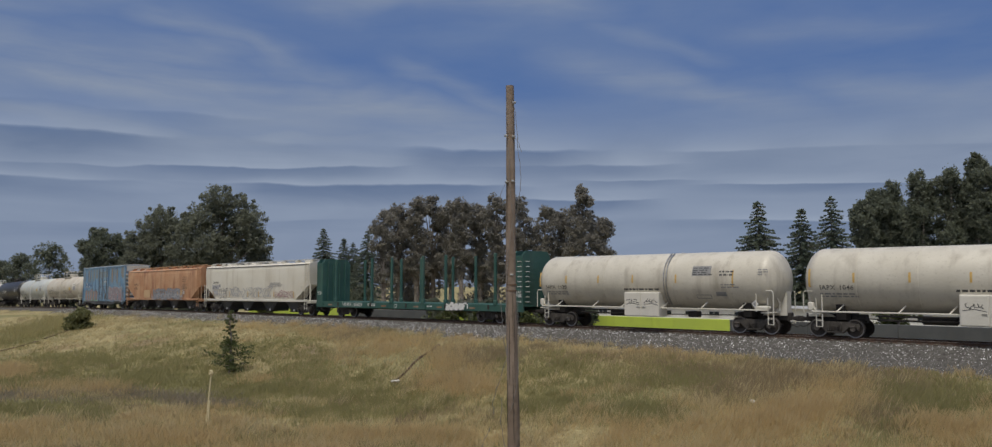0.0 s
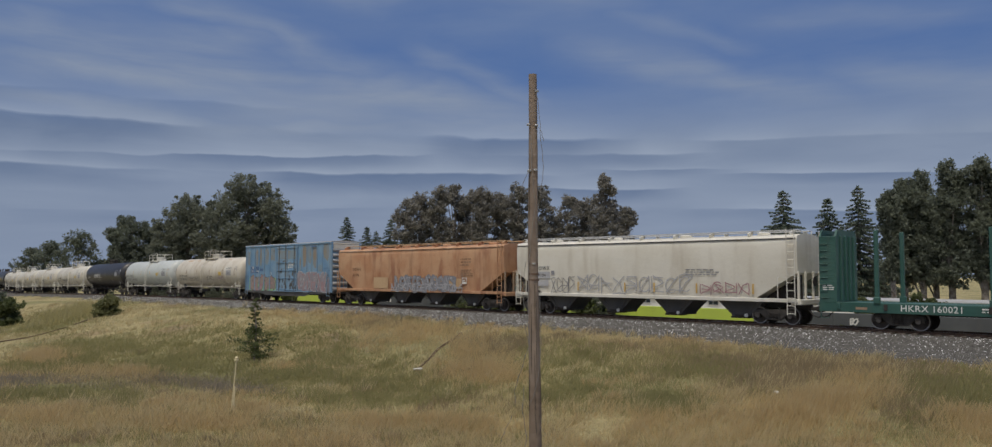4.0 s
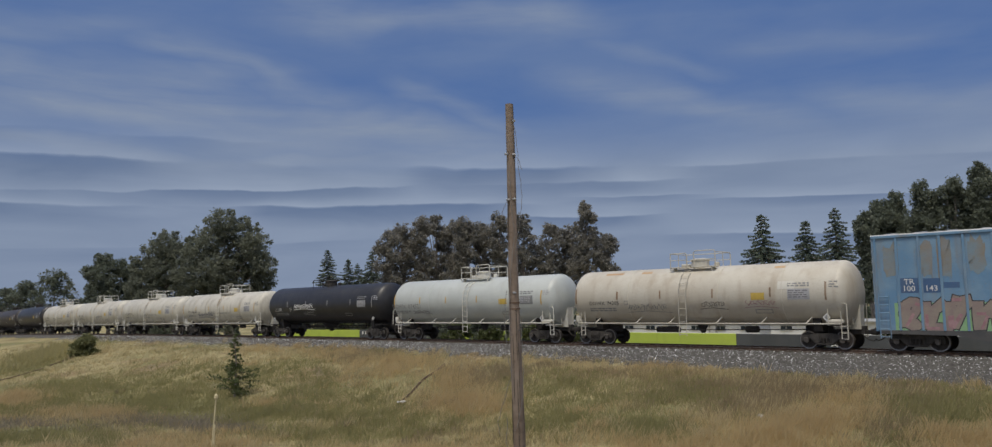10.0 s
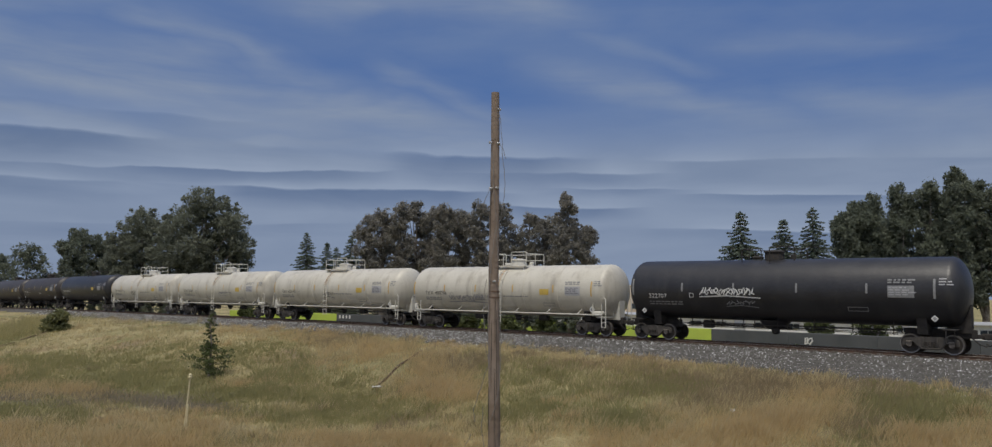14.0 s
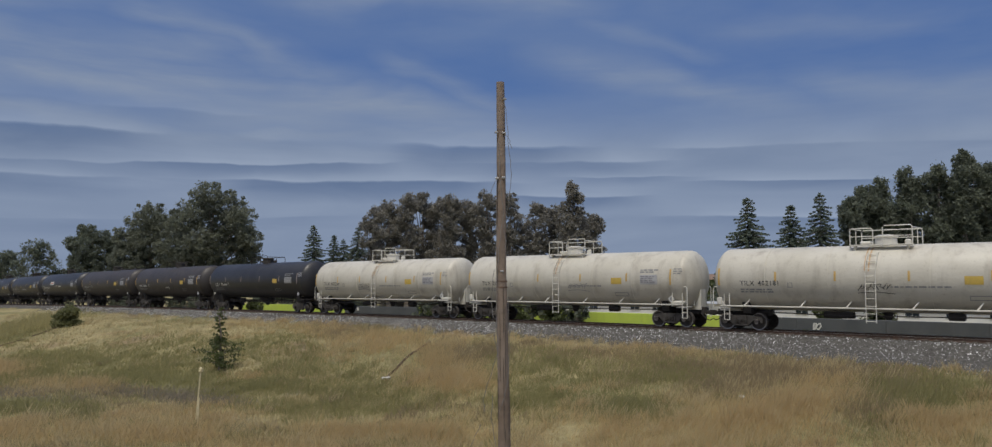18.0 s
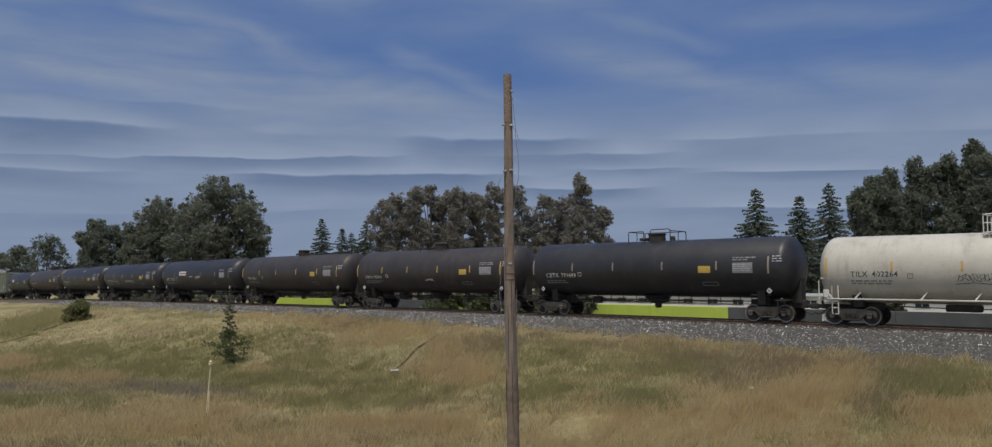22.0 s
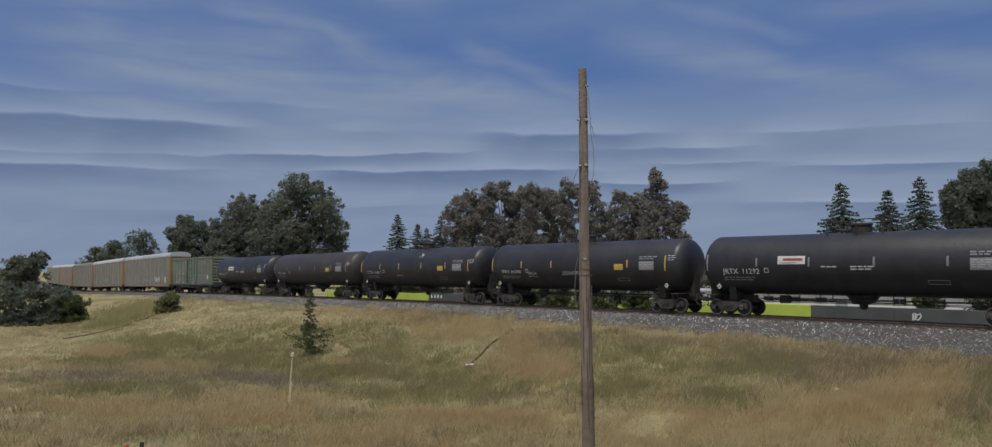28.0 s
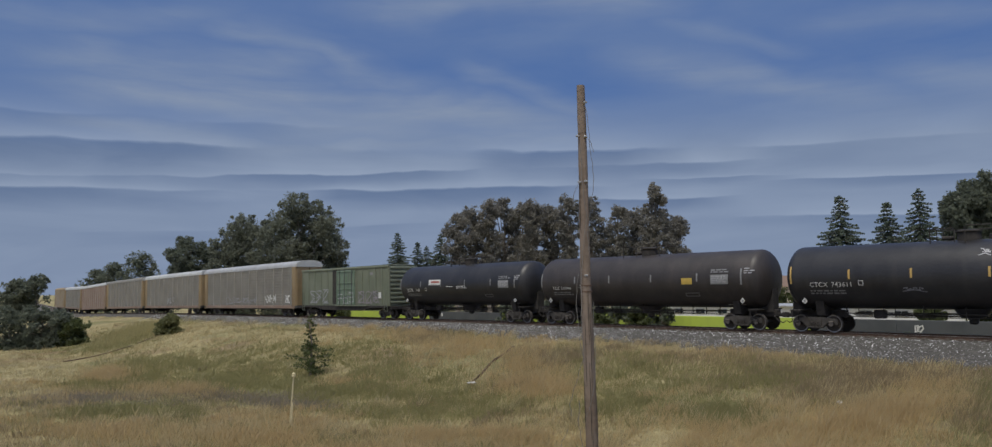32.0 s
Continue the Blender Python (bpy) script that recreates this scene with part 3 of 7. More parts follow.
def ballast_edge(s):
    """How far from the track the grass begins, on the camera's side."""
    return np.interp(s, (-40, -27, -23, -18, -13, 0, 10, 60), (7.0, 6.0, 5.2, 4.4, 4.0, 3.6, 3.2, 3.0)) + 0.22 * np.sin(np.asarray(s) * 0.9) + 0.14 * np.sin(np.asarray(s) * 2.3 + 1.0)


def bed_z(off):
    """The ballast's surface below the railhead, on the camera's side."""
    return np.interp(off, (0.9, 2.0, 3.4, 5.7, 7.2), (-0.16, -0.20, -0.62, -1.12, -1.24))


def smooth(a, b, x):
    q = np.clip((x - a) / (b - a), 0, 1)
    return q * q * (3 - 2 * q)


def ripple(x, y):
    return (np.sin(x * 0.31 + 1.3 * np.sin(y * 0.17)) * np.sin(y * 0.27 + 0.9 * np.sin(x * 0.21)) * 0.5
            + np.sin(x * 0.83 + y * 0.41) * np.sin(y * 0.71 - x * 0.35) * 0.22)


def ground_z(x, y):
    x, y = np.asarray(x, float), np.asarray(y, float)
    d, lz, s = side_of_line(x, y)
    near = np.maximum(-0.95 - 2.15 * smooth(6.5, 24, d), np.where(d < 7.2, bed_z(d) + 0.05, -9.0))
    far = -1.05 - 1.6 * smooth(-8, -24, d)
    z = np.where(d > 0, near, far)
    z = np.where((d > -5.3) & (d < np.minimum(ballast_edge(s), 7.0)), -1.36, z)
    reach = smooth(160, 60, np.abs(d))
    z = z + lz * reach
    bumps = ripple(x, y) * 0.28 * smooth(6, 14, d) * smooth(90, 50, np.hypot(x, y))
    r = np.hypot(x, y)
    bank = 0.9 - 4.0 * np.clip((r - 2) / 21, 0, 1.05)          # the embankment under the camera
    z = np.where((d > 6), np.maximum(z + bumps, bank), z)
    return z


def build_ground():
    def axis(lo, hi, step):
        core = np.arange(lo, hi + 0.01, step)
        out = [step * 1.35 ** k for k in range(1, 27)]
        left = lo - np.cumsum(out)
        right = hi + np.cumsum(out)
        return np.concatenate([left[::-1], core, right])
    xs, ys = axis(-110, 55, 0.8), axis(-12, 150, 0.8)
    X, Y = np.meshgrid(xs, ys)
    Z = ground_z(X, Y)
    v = np.stack([X, Y, Z], -1).reshape(-1, 3)
    a = np.arange(X.size).reshape(X.shape)
    f = np.stack([a[:-1, :-1], a[:-1, 1:], a[1:, 1:], a[1:, :-1]], -1).reshape(-1, 4)
    ob = new("ground", big_mesh("ground", v, f, M["ground"], True))
    tagged(ob, "rolling ground of dry yellow and olive grass", "ground", kind="structure")


build_ground()


# ---- railway bed ----
def build_track():
    bed = new("ballast_bed", mesh_of("ballast_bed", swept([(-5.6, -1.15), (-2.0, -0.20), (-0.9, -0.16), (0.9, -0.16), (2.0, -0.20), (3.4, -0.62), (5.7, -1.12), (7.2, -1.24), (7.2, -1.5), (-5.6, -1.5)], -80, 640, 2.0), M["ballast"]))
    tagged(bed, "grey crushed-stone railway ballast bed with sloping shoulders", "ballast", kind="structure")
    for off in (0.755, -0.755):
        rail = thing("rail", "rusty steel rail with a worn bright head on ties", "rail", "rails of the track")
        prof = [(off - 0.075, -0.17), (off + 0.075, -0.17), (off + 0.075, -0.155), (off + 0.012, -0.135), (off + 0.012, -0.045),
                (off + 0.036, -0.035), (off + 0.036, -0.003), (off - 0.036, -0.003), (off - 0.036, -0.035), (off - 0.012, -0.045), (off - 0.012, -0.135), (off - 0.075, -0.155)]
        part("web", swept(prof, -80, 640, 2.0), "rail", rail)
        part("railhead", swept([(off - 0.030, -0.003), (off + 0.030, -0.003), (off + 0.026, 0.002), (off - 0.026, 0.002)], -80, 640, 2.0), "railhead", rail, "bright worn rail head")


build_track()


def view_ray(px, py):
    """From the camera's first stand, the way through a place in the opening view."""
    c, q = math.cos(radians(4.525)), math.sin(radians(4.525))
    x, y, z = (px - 784) / 1250.0, 1.0, (353 - py) / 1250.0
    return Vector((x, y * c - z * q, y * q + z * c))


def seen_ground(px, py):
    """Where that way meets the ground."""
    d = view_ray(px, py)
    r = np.arange(14.0, 170.0, 0.25)
    x, y, z = d.x * r, d.y * r, EYE_Z + d.z * r
    g = ground_z(x, y)
    k = int(np.argmax(z < g)) if (z < g).any() else len(r) - 1
    return Vector((x[k], y[k], g[k]))


# ---- trees ----
RNG = np.random.default_rng(7)


def leaf_cloud(centres, radii, per, size, flat=0.8, rng=RNG):
    """Leaves scattered in clumps; returns vertex and face arrays."""
    centres, radii = np.asarray(centres, float), np.asarray(radii, float)
    n = len(centres) * per
    c = np.repeat(centres, per, 0)
    d = rng.normal(size=(n, 3))
    d /= np.linalg.norm(d, axis=1)[:, None]
    r = np.repeat(radii, per)[:, None] * rng.random((n, 1)) ** 0.45
    p = c + d * r * np.array([1, 1, flat])
    a = rng.normal(size=(n, 3))
    a /= np.linalg.norm(a, axis=1)[:, None]
    b = np.cross(a, rng.normal(size=(n, 3)))
    b /= np.linalg.norm(b, axis=1)[:, None] + 1e-9
    s = size * rng.uniform(0.55, 1.35, (n, 1))
    a, b = a * s, b * s * 0.55
    v = np.stack([p - a, p - b * 1.15 + a * 0.6, p + b * 1.15 + a * 0.6], 1).reshape(-1, 3)
    f = np.arange(n * 3).reshape(-1, 3)
    return v, f


def limbs(g, base, top, r0, spread, count, rng):
    """A tapered trunk with limbs; returns the limbs' ends."""
    base, top = Vector(base), Vector(top)
    mid = base.lerp(top, 0.5) + Vector((rng.normal() * spread * 0.06, rng.normal() * spread * 0.06, 0))
    g.tube([base, base.lerp(mid, 0.5), mid, mid.lerp(top, 0.6), top], [r0, r0 * 0.8, r0 * 0.6, r0 * 0.38, r0 * 0.12], 8)
    ends = [top]
    for k in range(count):
        f = rng.uniform(0.28, 0.85)
        p = base.lerp(mid, f * 2) if f < 0.5 else mid.lerp(top, f * 2 - 1)
        a = rng.uniform(0, 2 * math.pi)
        q = p + Vector((math.cos(a) * spread * rng.uniform(0.4, 0.95), math.sin(a) * spread * rng.uniform(0.4, 0.95), (top.z - base.z) * rng.uniform(0.08, 0.30)))
        m = p.lerp(q, 0.5) + Vector((0, 0, spread * 0.08))
        rr = r0 * (0.5 - 0.35 * f)
        g.tube([p, m, q], [rr, rr * 0.6, rr * 0.2], 6)
        ends.append(q)
    return ends


def broad_tree(name, label, x, y, height, spread, leaf, seed, lobes=9, low=0.12, per=46, size=0.30, group="", clump=1.0, fill=20, shape=None, grow=1.0):
    """A broad-leaved tree: trunk, limbs and a crown of leafy clumps with gaps."""
    rng = np.random.default_rng(seed)
    height, spread = height * grow, spread * (1 + (grow - 1) * 1.1)
    z = float(ground_z([x], [y])[0])
    t = thing(name, label, "tree" if height > 4 else "bush", group, m=pose(x, y, z))
    g = Geo()
    ends = limbs(g, (0, 0, -0.3), (rng.normal() * 0.4, rng.normal() * 0.4, height * 0.86), max(0.16, height * 0.022), spread, 8, rng)
    part("trunk", g, "bark", t)
    cs, rs = [], []
    blobs = []
    for k in range(lobes):
        a, q = rng.uniform(0, 2 * math.pi), rng.uniform(0.15, 0.78)
        h = low + (1 - low) * (k + 0.5) / lobes
        wide = math.sin(math.pi * min(0.97, 0.16 + 0.80 * h)) ** 0.7
        blobs.append((math.cos(a) * spread * q * wide, math.sin(a) * spread * q * wide, h * height * 0.92, spread * rng.uniform(0.30, 0.50) * (0.55 + 0.45 * wide)))
    if shape:
        blobs += [(sx * spread, 0.0, sz * height, sr * spread) for sx, sz, sr in shape]
    blobs.append((ends[0].x, ends[0].y, height * 0.93 - spread * 0.12, spread * 0.26))
    for bx, by, bz, br in blobs:
        for _ in range(fill):
            d = rng.normal(size=3)
            d /= np.linalg.norm(d)
            rr = br * (rng.uniform(0.45, 1.02) + abs(rng.normal()) * 0.24)
            cs.append((bx + d[0] * rr, by + d[1] * rr, max(low * height * 0.6, bz + d[2] * rr * 0.85)))
            rs.append(clump * rng.uniform(0.40, 1.25) * (1.25 if rr < br * 0.8 else 0.72))
    for e in ends:
        cs.append(tuple(e))
        rs.append(clump)
    v, f = leaf_cloud(cs, rs, int(per * 0.66), size * 1.12, 0.8, rng)
    part("crown", big_mesh("crown", v, f, M[leaf]), leaf, t)
    return t


def crown_tree(name, label, px, dist, lobes, leaf, seed, group, per=46, size=0.20, clump=0.8, dense=6.5):
    """A tree by the lobes of its crown: each (across, height, radius) as seen in the opening view from the camera's stand."""
    rng = np.random.default_rng(seed)
    k = dist / 1250.0
    x, y = seen_at(px, dist)
    z = float(ground_z([x], [y])[0])
    t = thing(name, label, "tree", group, m=pose(x, y, z))
    blobs = [((lx - px) * k, rng.uniform(-0.6, 0.6) * lr * k, EYE_Z + (452 - ly) * k - z, lr * k) for lx, ly, lr in lobes]
    high = max(b[2] + b[3] for b in blobs)
    g = Geo()
    g.tube([(0, 0, -0.3), (0.1, 0, high * 0.3), (-0.1, 0, high * 0.6), (0.05, 0, high * 0.86)], [high * 0.024, high * 0.018, high * 0.011, 0.04], 8)
    cs, rs = [], []
    for bx, by, bz, br in blobs:
        root = Vector((0, 0, max(1.0, min(bz * 0.55, high * 0.6))))
        tip = Vector((bx, by, bz))
        g.tube([root, root.lerp(tip, 0.5) + Vector((0, 0, br * 0.12)), tip], [high * 0.008, high * 0.005, 0.02], 6)
        for _ in range(int(10 + dense * (br / clump) ** 2)):
            d = rng.normal(size=3)
            d /= np.linalg.norm(d)
            rr = br * (rng.random() ** 0.36) * rng.uniform(0.85, 1.10)
            cs.append((bx + d[0] * rr, by + d[1] * rr, max(0.6, bz + d[2] * rr * 0.95)))
            rs.append(clump * rng.uniform(0.5, 1.15) * (0.6 if rr > br * 0.88 else 1.1))
    part("trunk", g, "bark", t)
    v, f = leaf_cloud(cs, rs, per, size, 0.85, rng)
    part("crown", big_mesh("crown", v, f, M[leaf]), leaf, t)
    return t


def conifer(name, label, x, y, height, spread, seed, group="", leaf="leaf_con"):
    """A tall conifer: straight trunk, drooping tiers of branches with upturned tips."""
    rng = np.random.default_rng(seed)
    z = float(ground_z([x], [y])[0])
    t = thing(name, label, "tree", group, m=pose(x, y, z))
    g = Geo().tube([(0, 0, -0.3), (0, 0, height * 0.5), (0, 0, height * 0.98)], [height * 0.018, height * 0.011, 0.02], 8)
    cs, rs = [], []
    level = height * 0.08
    while level < height * 0.985:
        f = level / height
        reach = spread * (1 - f) ** 0.86 * rng.uniform(0.82, 1.15) + 0.22
        n = 8 if f < 0.75 else 5
        off = rng.uniform(0, 6.28)
        for k in range(n):
            a = off + 2 * math.pi * k / n + rng.normal() * 0.18
            rr = reach * rng.uniform(0.65, 1.12)
            tip = Vector((math.cos(a) * rr, math.sin(a) * rr, level - rr * 0.20 + rng.normal() * 0.1))
            g.tube([(0, 0, level), (tip.x * 0.6, tip.y * 0.6, level - rr * 0.20), tip], [0.045, 0.03, 0.01], 4, False)
            steps = max(2, int(rr / 0.28))
            for j in range(steps):
                q = (j + 0.7) / steps
                cs.append((tip.x * q, tip.y * q, level + (tip.z - level) * min(1, q * 1.25) + 0.05))
                rs.append(0.15 + 0.15 * (1 - f))
        level += height * 0.031 * rng.uniform(0.8, 1.25) * (1.15 - 0.45 * f)
    cs.append((0, 0, height * 0.985))
    rs.append(0.15)
    part("trunk", g, "bark", t)
    v, f = leaf_cloud(cs, rs, 15, 0.13, 0.5, rng)
    part("crown", big_mesh("crown", v, f, M[leaf]), leaf, t)
    return t


def seen_at(px, dist):
    """A place dist metres ahead in the direction px across the opening view."""
    return (px - 784) / 1250.0 * dist, dist


def build_trees():
    row = "trees behind the track"
    # the great tree and its neighbours
    dense = "tall dark green broad-leaved tree with a dense uneven crown"
    crown_tree("broadleaf_tree", dense, 352, 128, ((348, 318, 28), (376, 334, 30), (322, 340, 32), (400, 356, 26), (410, 386, 25), (372, 372, 42), (330, 380, 46), (300, 362, 26), (404, 412, 22), (352, 412, 46), (300, 410, 38), (392, 436, 30), (330, 440, 40)), "leaf_oak", 11, row, 40, 0.21, 0.95)
    crown_tree("broadleaf_tree", dense, 255, 131, ((258, 346, 24), (232, 362, 22), (278, 366, 26), (216, 384, 20), (252, 388, 34), (222, 412, 28), (266, 418, 36), (240, 440, 30)), "leaf_oak", 12, row, 40, 0.21, 0.9)
    crown_tree("broadleaf_tree", "dark broad-leaved tree with a ragged open crown", 165, 136, ((152, 372, 15), (172, 382, 17), (190, 388, 15), (138, 388, 14), (158, 400, 24), (188, 410, 22), (140, 414, 18), (168, 432, 28), (204, 424, 18)), "leaf_dark", 13, row, 40, 0.20, 0.75)
    for px, dist, h, sp, seed in ((78, 215, 17.2, 7.0, 21), (40, 235, 14.6, 6.4, 22), (5, 250, 13.0, 6.2, 23), (112, 220, 10.0, 5.8, 25)):
        x, y = seen_at(px, dist)
        broad_tree("broadleaf_tree", "small dark broad-leaved tree far behind the track", x, y, h, sp, "leaf_dark", seed, 11, group=row, per=40, size=0.30, clump=1.4, grow=1.06)
    # eucalyptus row
    ragged = "grey-green eucalyptus with a ragged open crown"
    for px, dist, top, wide, seed in ((606, 103, 330, 19, 31), (630, 106, 320, 20, 32), (658, 105, 310, 21, 33), (684, 108, 307, 20, 34), (712, 106, 318, 21, 35), (728, 104, 313, 16, 36), (758, 107, 320, 20, 37),
                                      (784, 105, 305, 22, 38), (822, 106, 309, 23, 39), (862, 105, 322, 21, 40), (892, 107, 330, 18, 41), (950, 105, 342, 16, 42)):
        rng = np.random.default_rng(seed)
        lobes, y = [(px, top + wide * 0.5, wide * 0.55)], top + wide * 0.9
        while y < 440:
            lobes += [(px + rng.uniform(-0.75, 0.75) * wide, y, wide * rng.uniform(0.50, 0.85)) for _ in range(2)]
            y += wide * rng.uniform(0.55, 0.95)
        crown_tree("eucalyptus_tree", ragged, px, dist, lobes, "leaf_euc", seed, row, 36, 0.14, 0.52, 3.1)
    crown_tree("eucalyptus_tree", "tall slender eucalyptus with a narrow tufted top", 921, 103, ((921, 299, 9), (918, 312, 12), (928, 320, 10), (914, 334, 14), (928, 346, 16), (912, 360, 18), (936, 366, 18), (922, 388, 24), (946, 392, 14), (904, 396, 18), (928, 420, 26)), "leaf_euc", 43, row, 42, 0.15, 0.50, 4.0)
    for px, dist, h, sp, seed in ((680, 112, 10.5, 4.6, 46), (770, 113, 10.5, 4.8, 47), (850, 113, 10.0, 4.6, 48), (640, 112, 9.0, 4.0, 44), (925, 112, 8.5, 3.4, 45)):
        x, y = seen_at(px, dist)
        broad_tree("eucalyptus_tree", ragged, x, y, h, sp, "leaf_euc", seed, 13, 0.10, 38, 0.16, row, 0.70, 24)
    for px, dist, h, sp, seed in ((511, 135, 15.6, 5.9, 51), (543, 150, 15.0, 5.0, 52), (558, 150, 14.2, 4.6, 55), (581, 138, 15.4, 5.9, 53)):
        x, y = seen_at(px, dist)
        conifer("conifer", "slim green conifer with tiered drooping branches", x, y, h, sp, seed, "conifers behind the track")
    for px, dist, h, sp, seed in ((1200, 84, 14.4, 5.6, 61), (1268, 86, 13.7, 5.2, 62), (1316, 88, 15.4, 5.4, 63)):
        x, y = seen_at(px, dist)
        conifer("conifer", "tall blue-green conifer with tiered drooping branches", x, y, h, sp, seed, "conifers behind the track")
    # the dark grove
    leafy_grove = "dark green broad-leaved tree in a dense grove"
    for px, dist, top, wide, seed in ((1366, 74, 318, 17, 71), (1384, 76, 300, 17, 72), (1412, 75, 287, 24, 73), (1456, 74, 270, 27, 74), (1506, 73, 264, 24, 75), (1550, 72, 242, 22, 76), (1590, 73, 262, 28, 77), (1640, 72, 246, 32, 78), (1700, 72, 240, 34, 79), (1432, 80, 318, 34, 80), (1530, 80, 310, 38, 81)):
        rng = np.random.default_rng(seed)
        lobes, y = [(px, top + wide * 0.35, wide * 0.36), (px, top + wide * 0.8, wide * 0.55)], top + wide * 1.2
        while y < 450:
            lobes += [(px + rng.uniform(-0.7, 0.7) * wide, y, wide * rng.uniform(0.55, 0.85)) for _ in range(2)]
            y += wide * rng.uniform(0.5, 0.8)
        crown_tree("grove_tree", leafy_grove, px, dist, lobes, "leaf_dark", seed, row, 34, 0.15, 0.58, 4.8)


build_trees()


# ---- running gear, shared by all cars ----
SHARED = {}


def shared(key, make, material):
    if key not in SHARED:
        SHARED[key] = mesh_of(key, make(), M[material])
    return SHARED[key]


WHEEL_R = 0.457


def _wheelset():
    g = Geo().tube([(0, -1.05, 0), (0, 1.05, 0)], 0.085, 10)
    for s in (-1, 1):
        g.lathe([(s * 0.815, 0.14), (s * 0.80, 0.36), (s * 0.82, 0.40), (s * 0.82, WHEEL_R), (s * 0.71, WHEEL_R + 0.006), (s * 0.69, WHEEL_R + 0.028), (s * 0.67, WHEEL_R + 0.02),
                 (s * 0.67, 0.40), (s * 0.70, 0.34), (s * 0.68, 0.14)], "y", n=28)
        for k in range(3):                     # cap screws on the axle end
            a = 2 * math.pi * k / 3
            g.tube([(math.cos(a) * 0.05, s * 1.04, math.sin(a) * 0.05), (math.cos(a) * 0.05, s * 1.075, math.sin(a) * 0.05)], 0.018, 6)
    return g


def _side_frame():
    g = Geo()
    top = [(-1.18, 0.62), (-1.12, 0.70), (-0.80, 0.74), (-0.45, 0.80), (0.45, 0.80), (0.80, 0.74), (1.12, 0.70), (1.18, 0.62)]
    low = [(1.18, 0.40), (1.06, 0.40), (1.02, 0.56), (0.72, 0.56), (0.36, 0.22), (-0.36, 0.22), (-0.72, 0.56), (-1.02, 0.56), (-1.06, 0.40), (-1.18, 0.40)]
    g.prism(top + low, -0.07, 0.07, "y")
    g.box(0, 0, 0.27, 0.8, 0.26, 0.07, 0.02).box(-0.30, 0, 0.55, 0.10, 0.24, 0.44, 0.02).box(0.30, 0, 0.55, 0.10, 0.24, 0.44, 0.02)
    g.tube([(-0.72, 0, 0.60), (-0.36, 0, 0.26)], 0.075, 6).tube([(0.72, 0, 0.60), (0.36, 0, 0.26)], 0.075, 6)
    return g


def _spring():
    return Geo().tube([(0.055 * math.cos(a), 0.055 * math.sin(a) - 0.04, 0.31 + 0.26 * a / 31.4) for a in np.linspace(0, 31.4, 44)], 0.016, 5)


def _box_cap():
    return Geo().lathe([(-0.05, 0.125), (0.04, 0.125), (0.07, 0.10), (0.075, 0.045)], "y", n=14).box(0, 0.0, 0.10, 0.26, 0.16, 0.09, 0.02)


WHEELSETS = {}


def bright_rims(mesh):
    """The worn outer rims of the wheels take a bright steel."""
    if len(mesh.materials) < 2:
        mesh.materials.append(M["wheel_rim"])
        for face in mesh.polygons:
            if math.hypot(face.center.x, face.center.z) > 0.405 and abs(face.center.y) > 0.78:
                face.material_index = 1
    return mesh


def add_trucks(car, reach, light=False):
    """Two four-wheeled trucks, reach metres before and behind the middle."""
    for sx in (1, -1):
        tr = part("truck", shared("truck", lambda: Geo().box(0, 0, 0.56, 0.36, 2.1, 0.26, 0.05).box(0, 0, 0.72, 0.5, 0.6, 0.12, 0.04), "under"), "", car, loc=(sx * reach, 0, 0))
        for sy in (-1, 1):
            part("side_frame", shared("side_frame", _side_frame, "truck"), "", tr, loc=(0, sy * 0.99, 0))
            if sy < 0:
                for q in (-0.16, 0.0, 0.16):
                    part("spring", shared("spring", _spring, "wheel"), "", tr, loc=(q, sy * 1.02, 0))
        for q in (-0.89, 0.89):
            w = part("wheelset", bright_rims(shared("wheelset", _wheelset, "wheel")), "", tr, loc=(q, 0, WHEEL_R))
            WHEELSETS.setdefault(q, []).append(w)
            part("bearing_cap", shared("bearing_cap", _box_cap, "axle_cap"), "", tr, loc=(q, -1.10, WHEEL_R))


def add_couplers(car, half):
    def make():
        g = Geo().box(-0.55, 0, 0.86, 1.1, 0.22, 0.20, 0.03).box(0.02, 0.06, 0.86, 0.28, 0.18, 0.30, 0.05).box(0.10, -0.10, 0.86, 0.20, 0.10, 0.28, 0.04)
        g.tube([(-0.45, -0.30, 0.80), (-0.15, -0.34, 0.52), (0.10, -0.30, 0.42), (0.2, -0.22, 0.52)], 0.03, 6)
        return g
    for s in (1, -1):
        c = part("coupler", shared("coupler", make, "under"), "", car, loc=(s * (half - 0.12), 0, 0))
        c.rotation_euler = (0, 0, 0 if s > 0 else math.pi)


# ---- marks on surfaces ----
def flat_side(y):
    return lambda x, z: (x, -y, z)


def round_side(R, zc):
    return lambda x, z: (x, -math.sqrt(max(0.02, R * R - (z - zc) ** 2)) - 0.010, z)


def word(g, text, x, z, size, put, spread=1.0):
    vs, fs = lettering(text, size, spread)
    return g.add([put(x + p[0], z + p[1]) for p in vs], fs)


def patch(g, x0, x1, z0, z1, put, n=4):
    """A painted rectangle that follows the surface."""
    zs = [z0 + (z1 - z0) * k / n for k in range(n + 1)]
    vs = [put(x, z) for z in zs for x in (x0, x1)]
    return g.add(vs, [(2 * k, 2 * k + 1, 2 * k + 3, 2 * k + 2) for k in range(n)])


def outline(g, x0, x1, z0, z1, w, put):
    for a in ((x0, x1, z0, z0 + w), (x0, x1, z1 - w, z1), (x0, x0 + w, z0 + w, z1 - w), (x1 - w, x1, z0 + w, z1 - w)):
        patch(g, *a, put, 3)
    return g


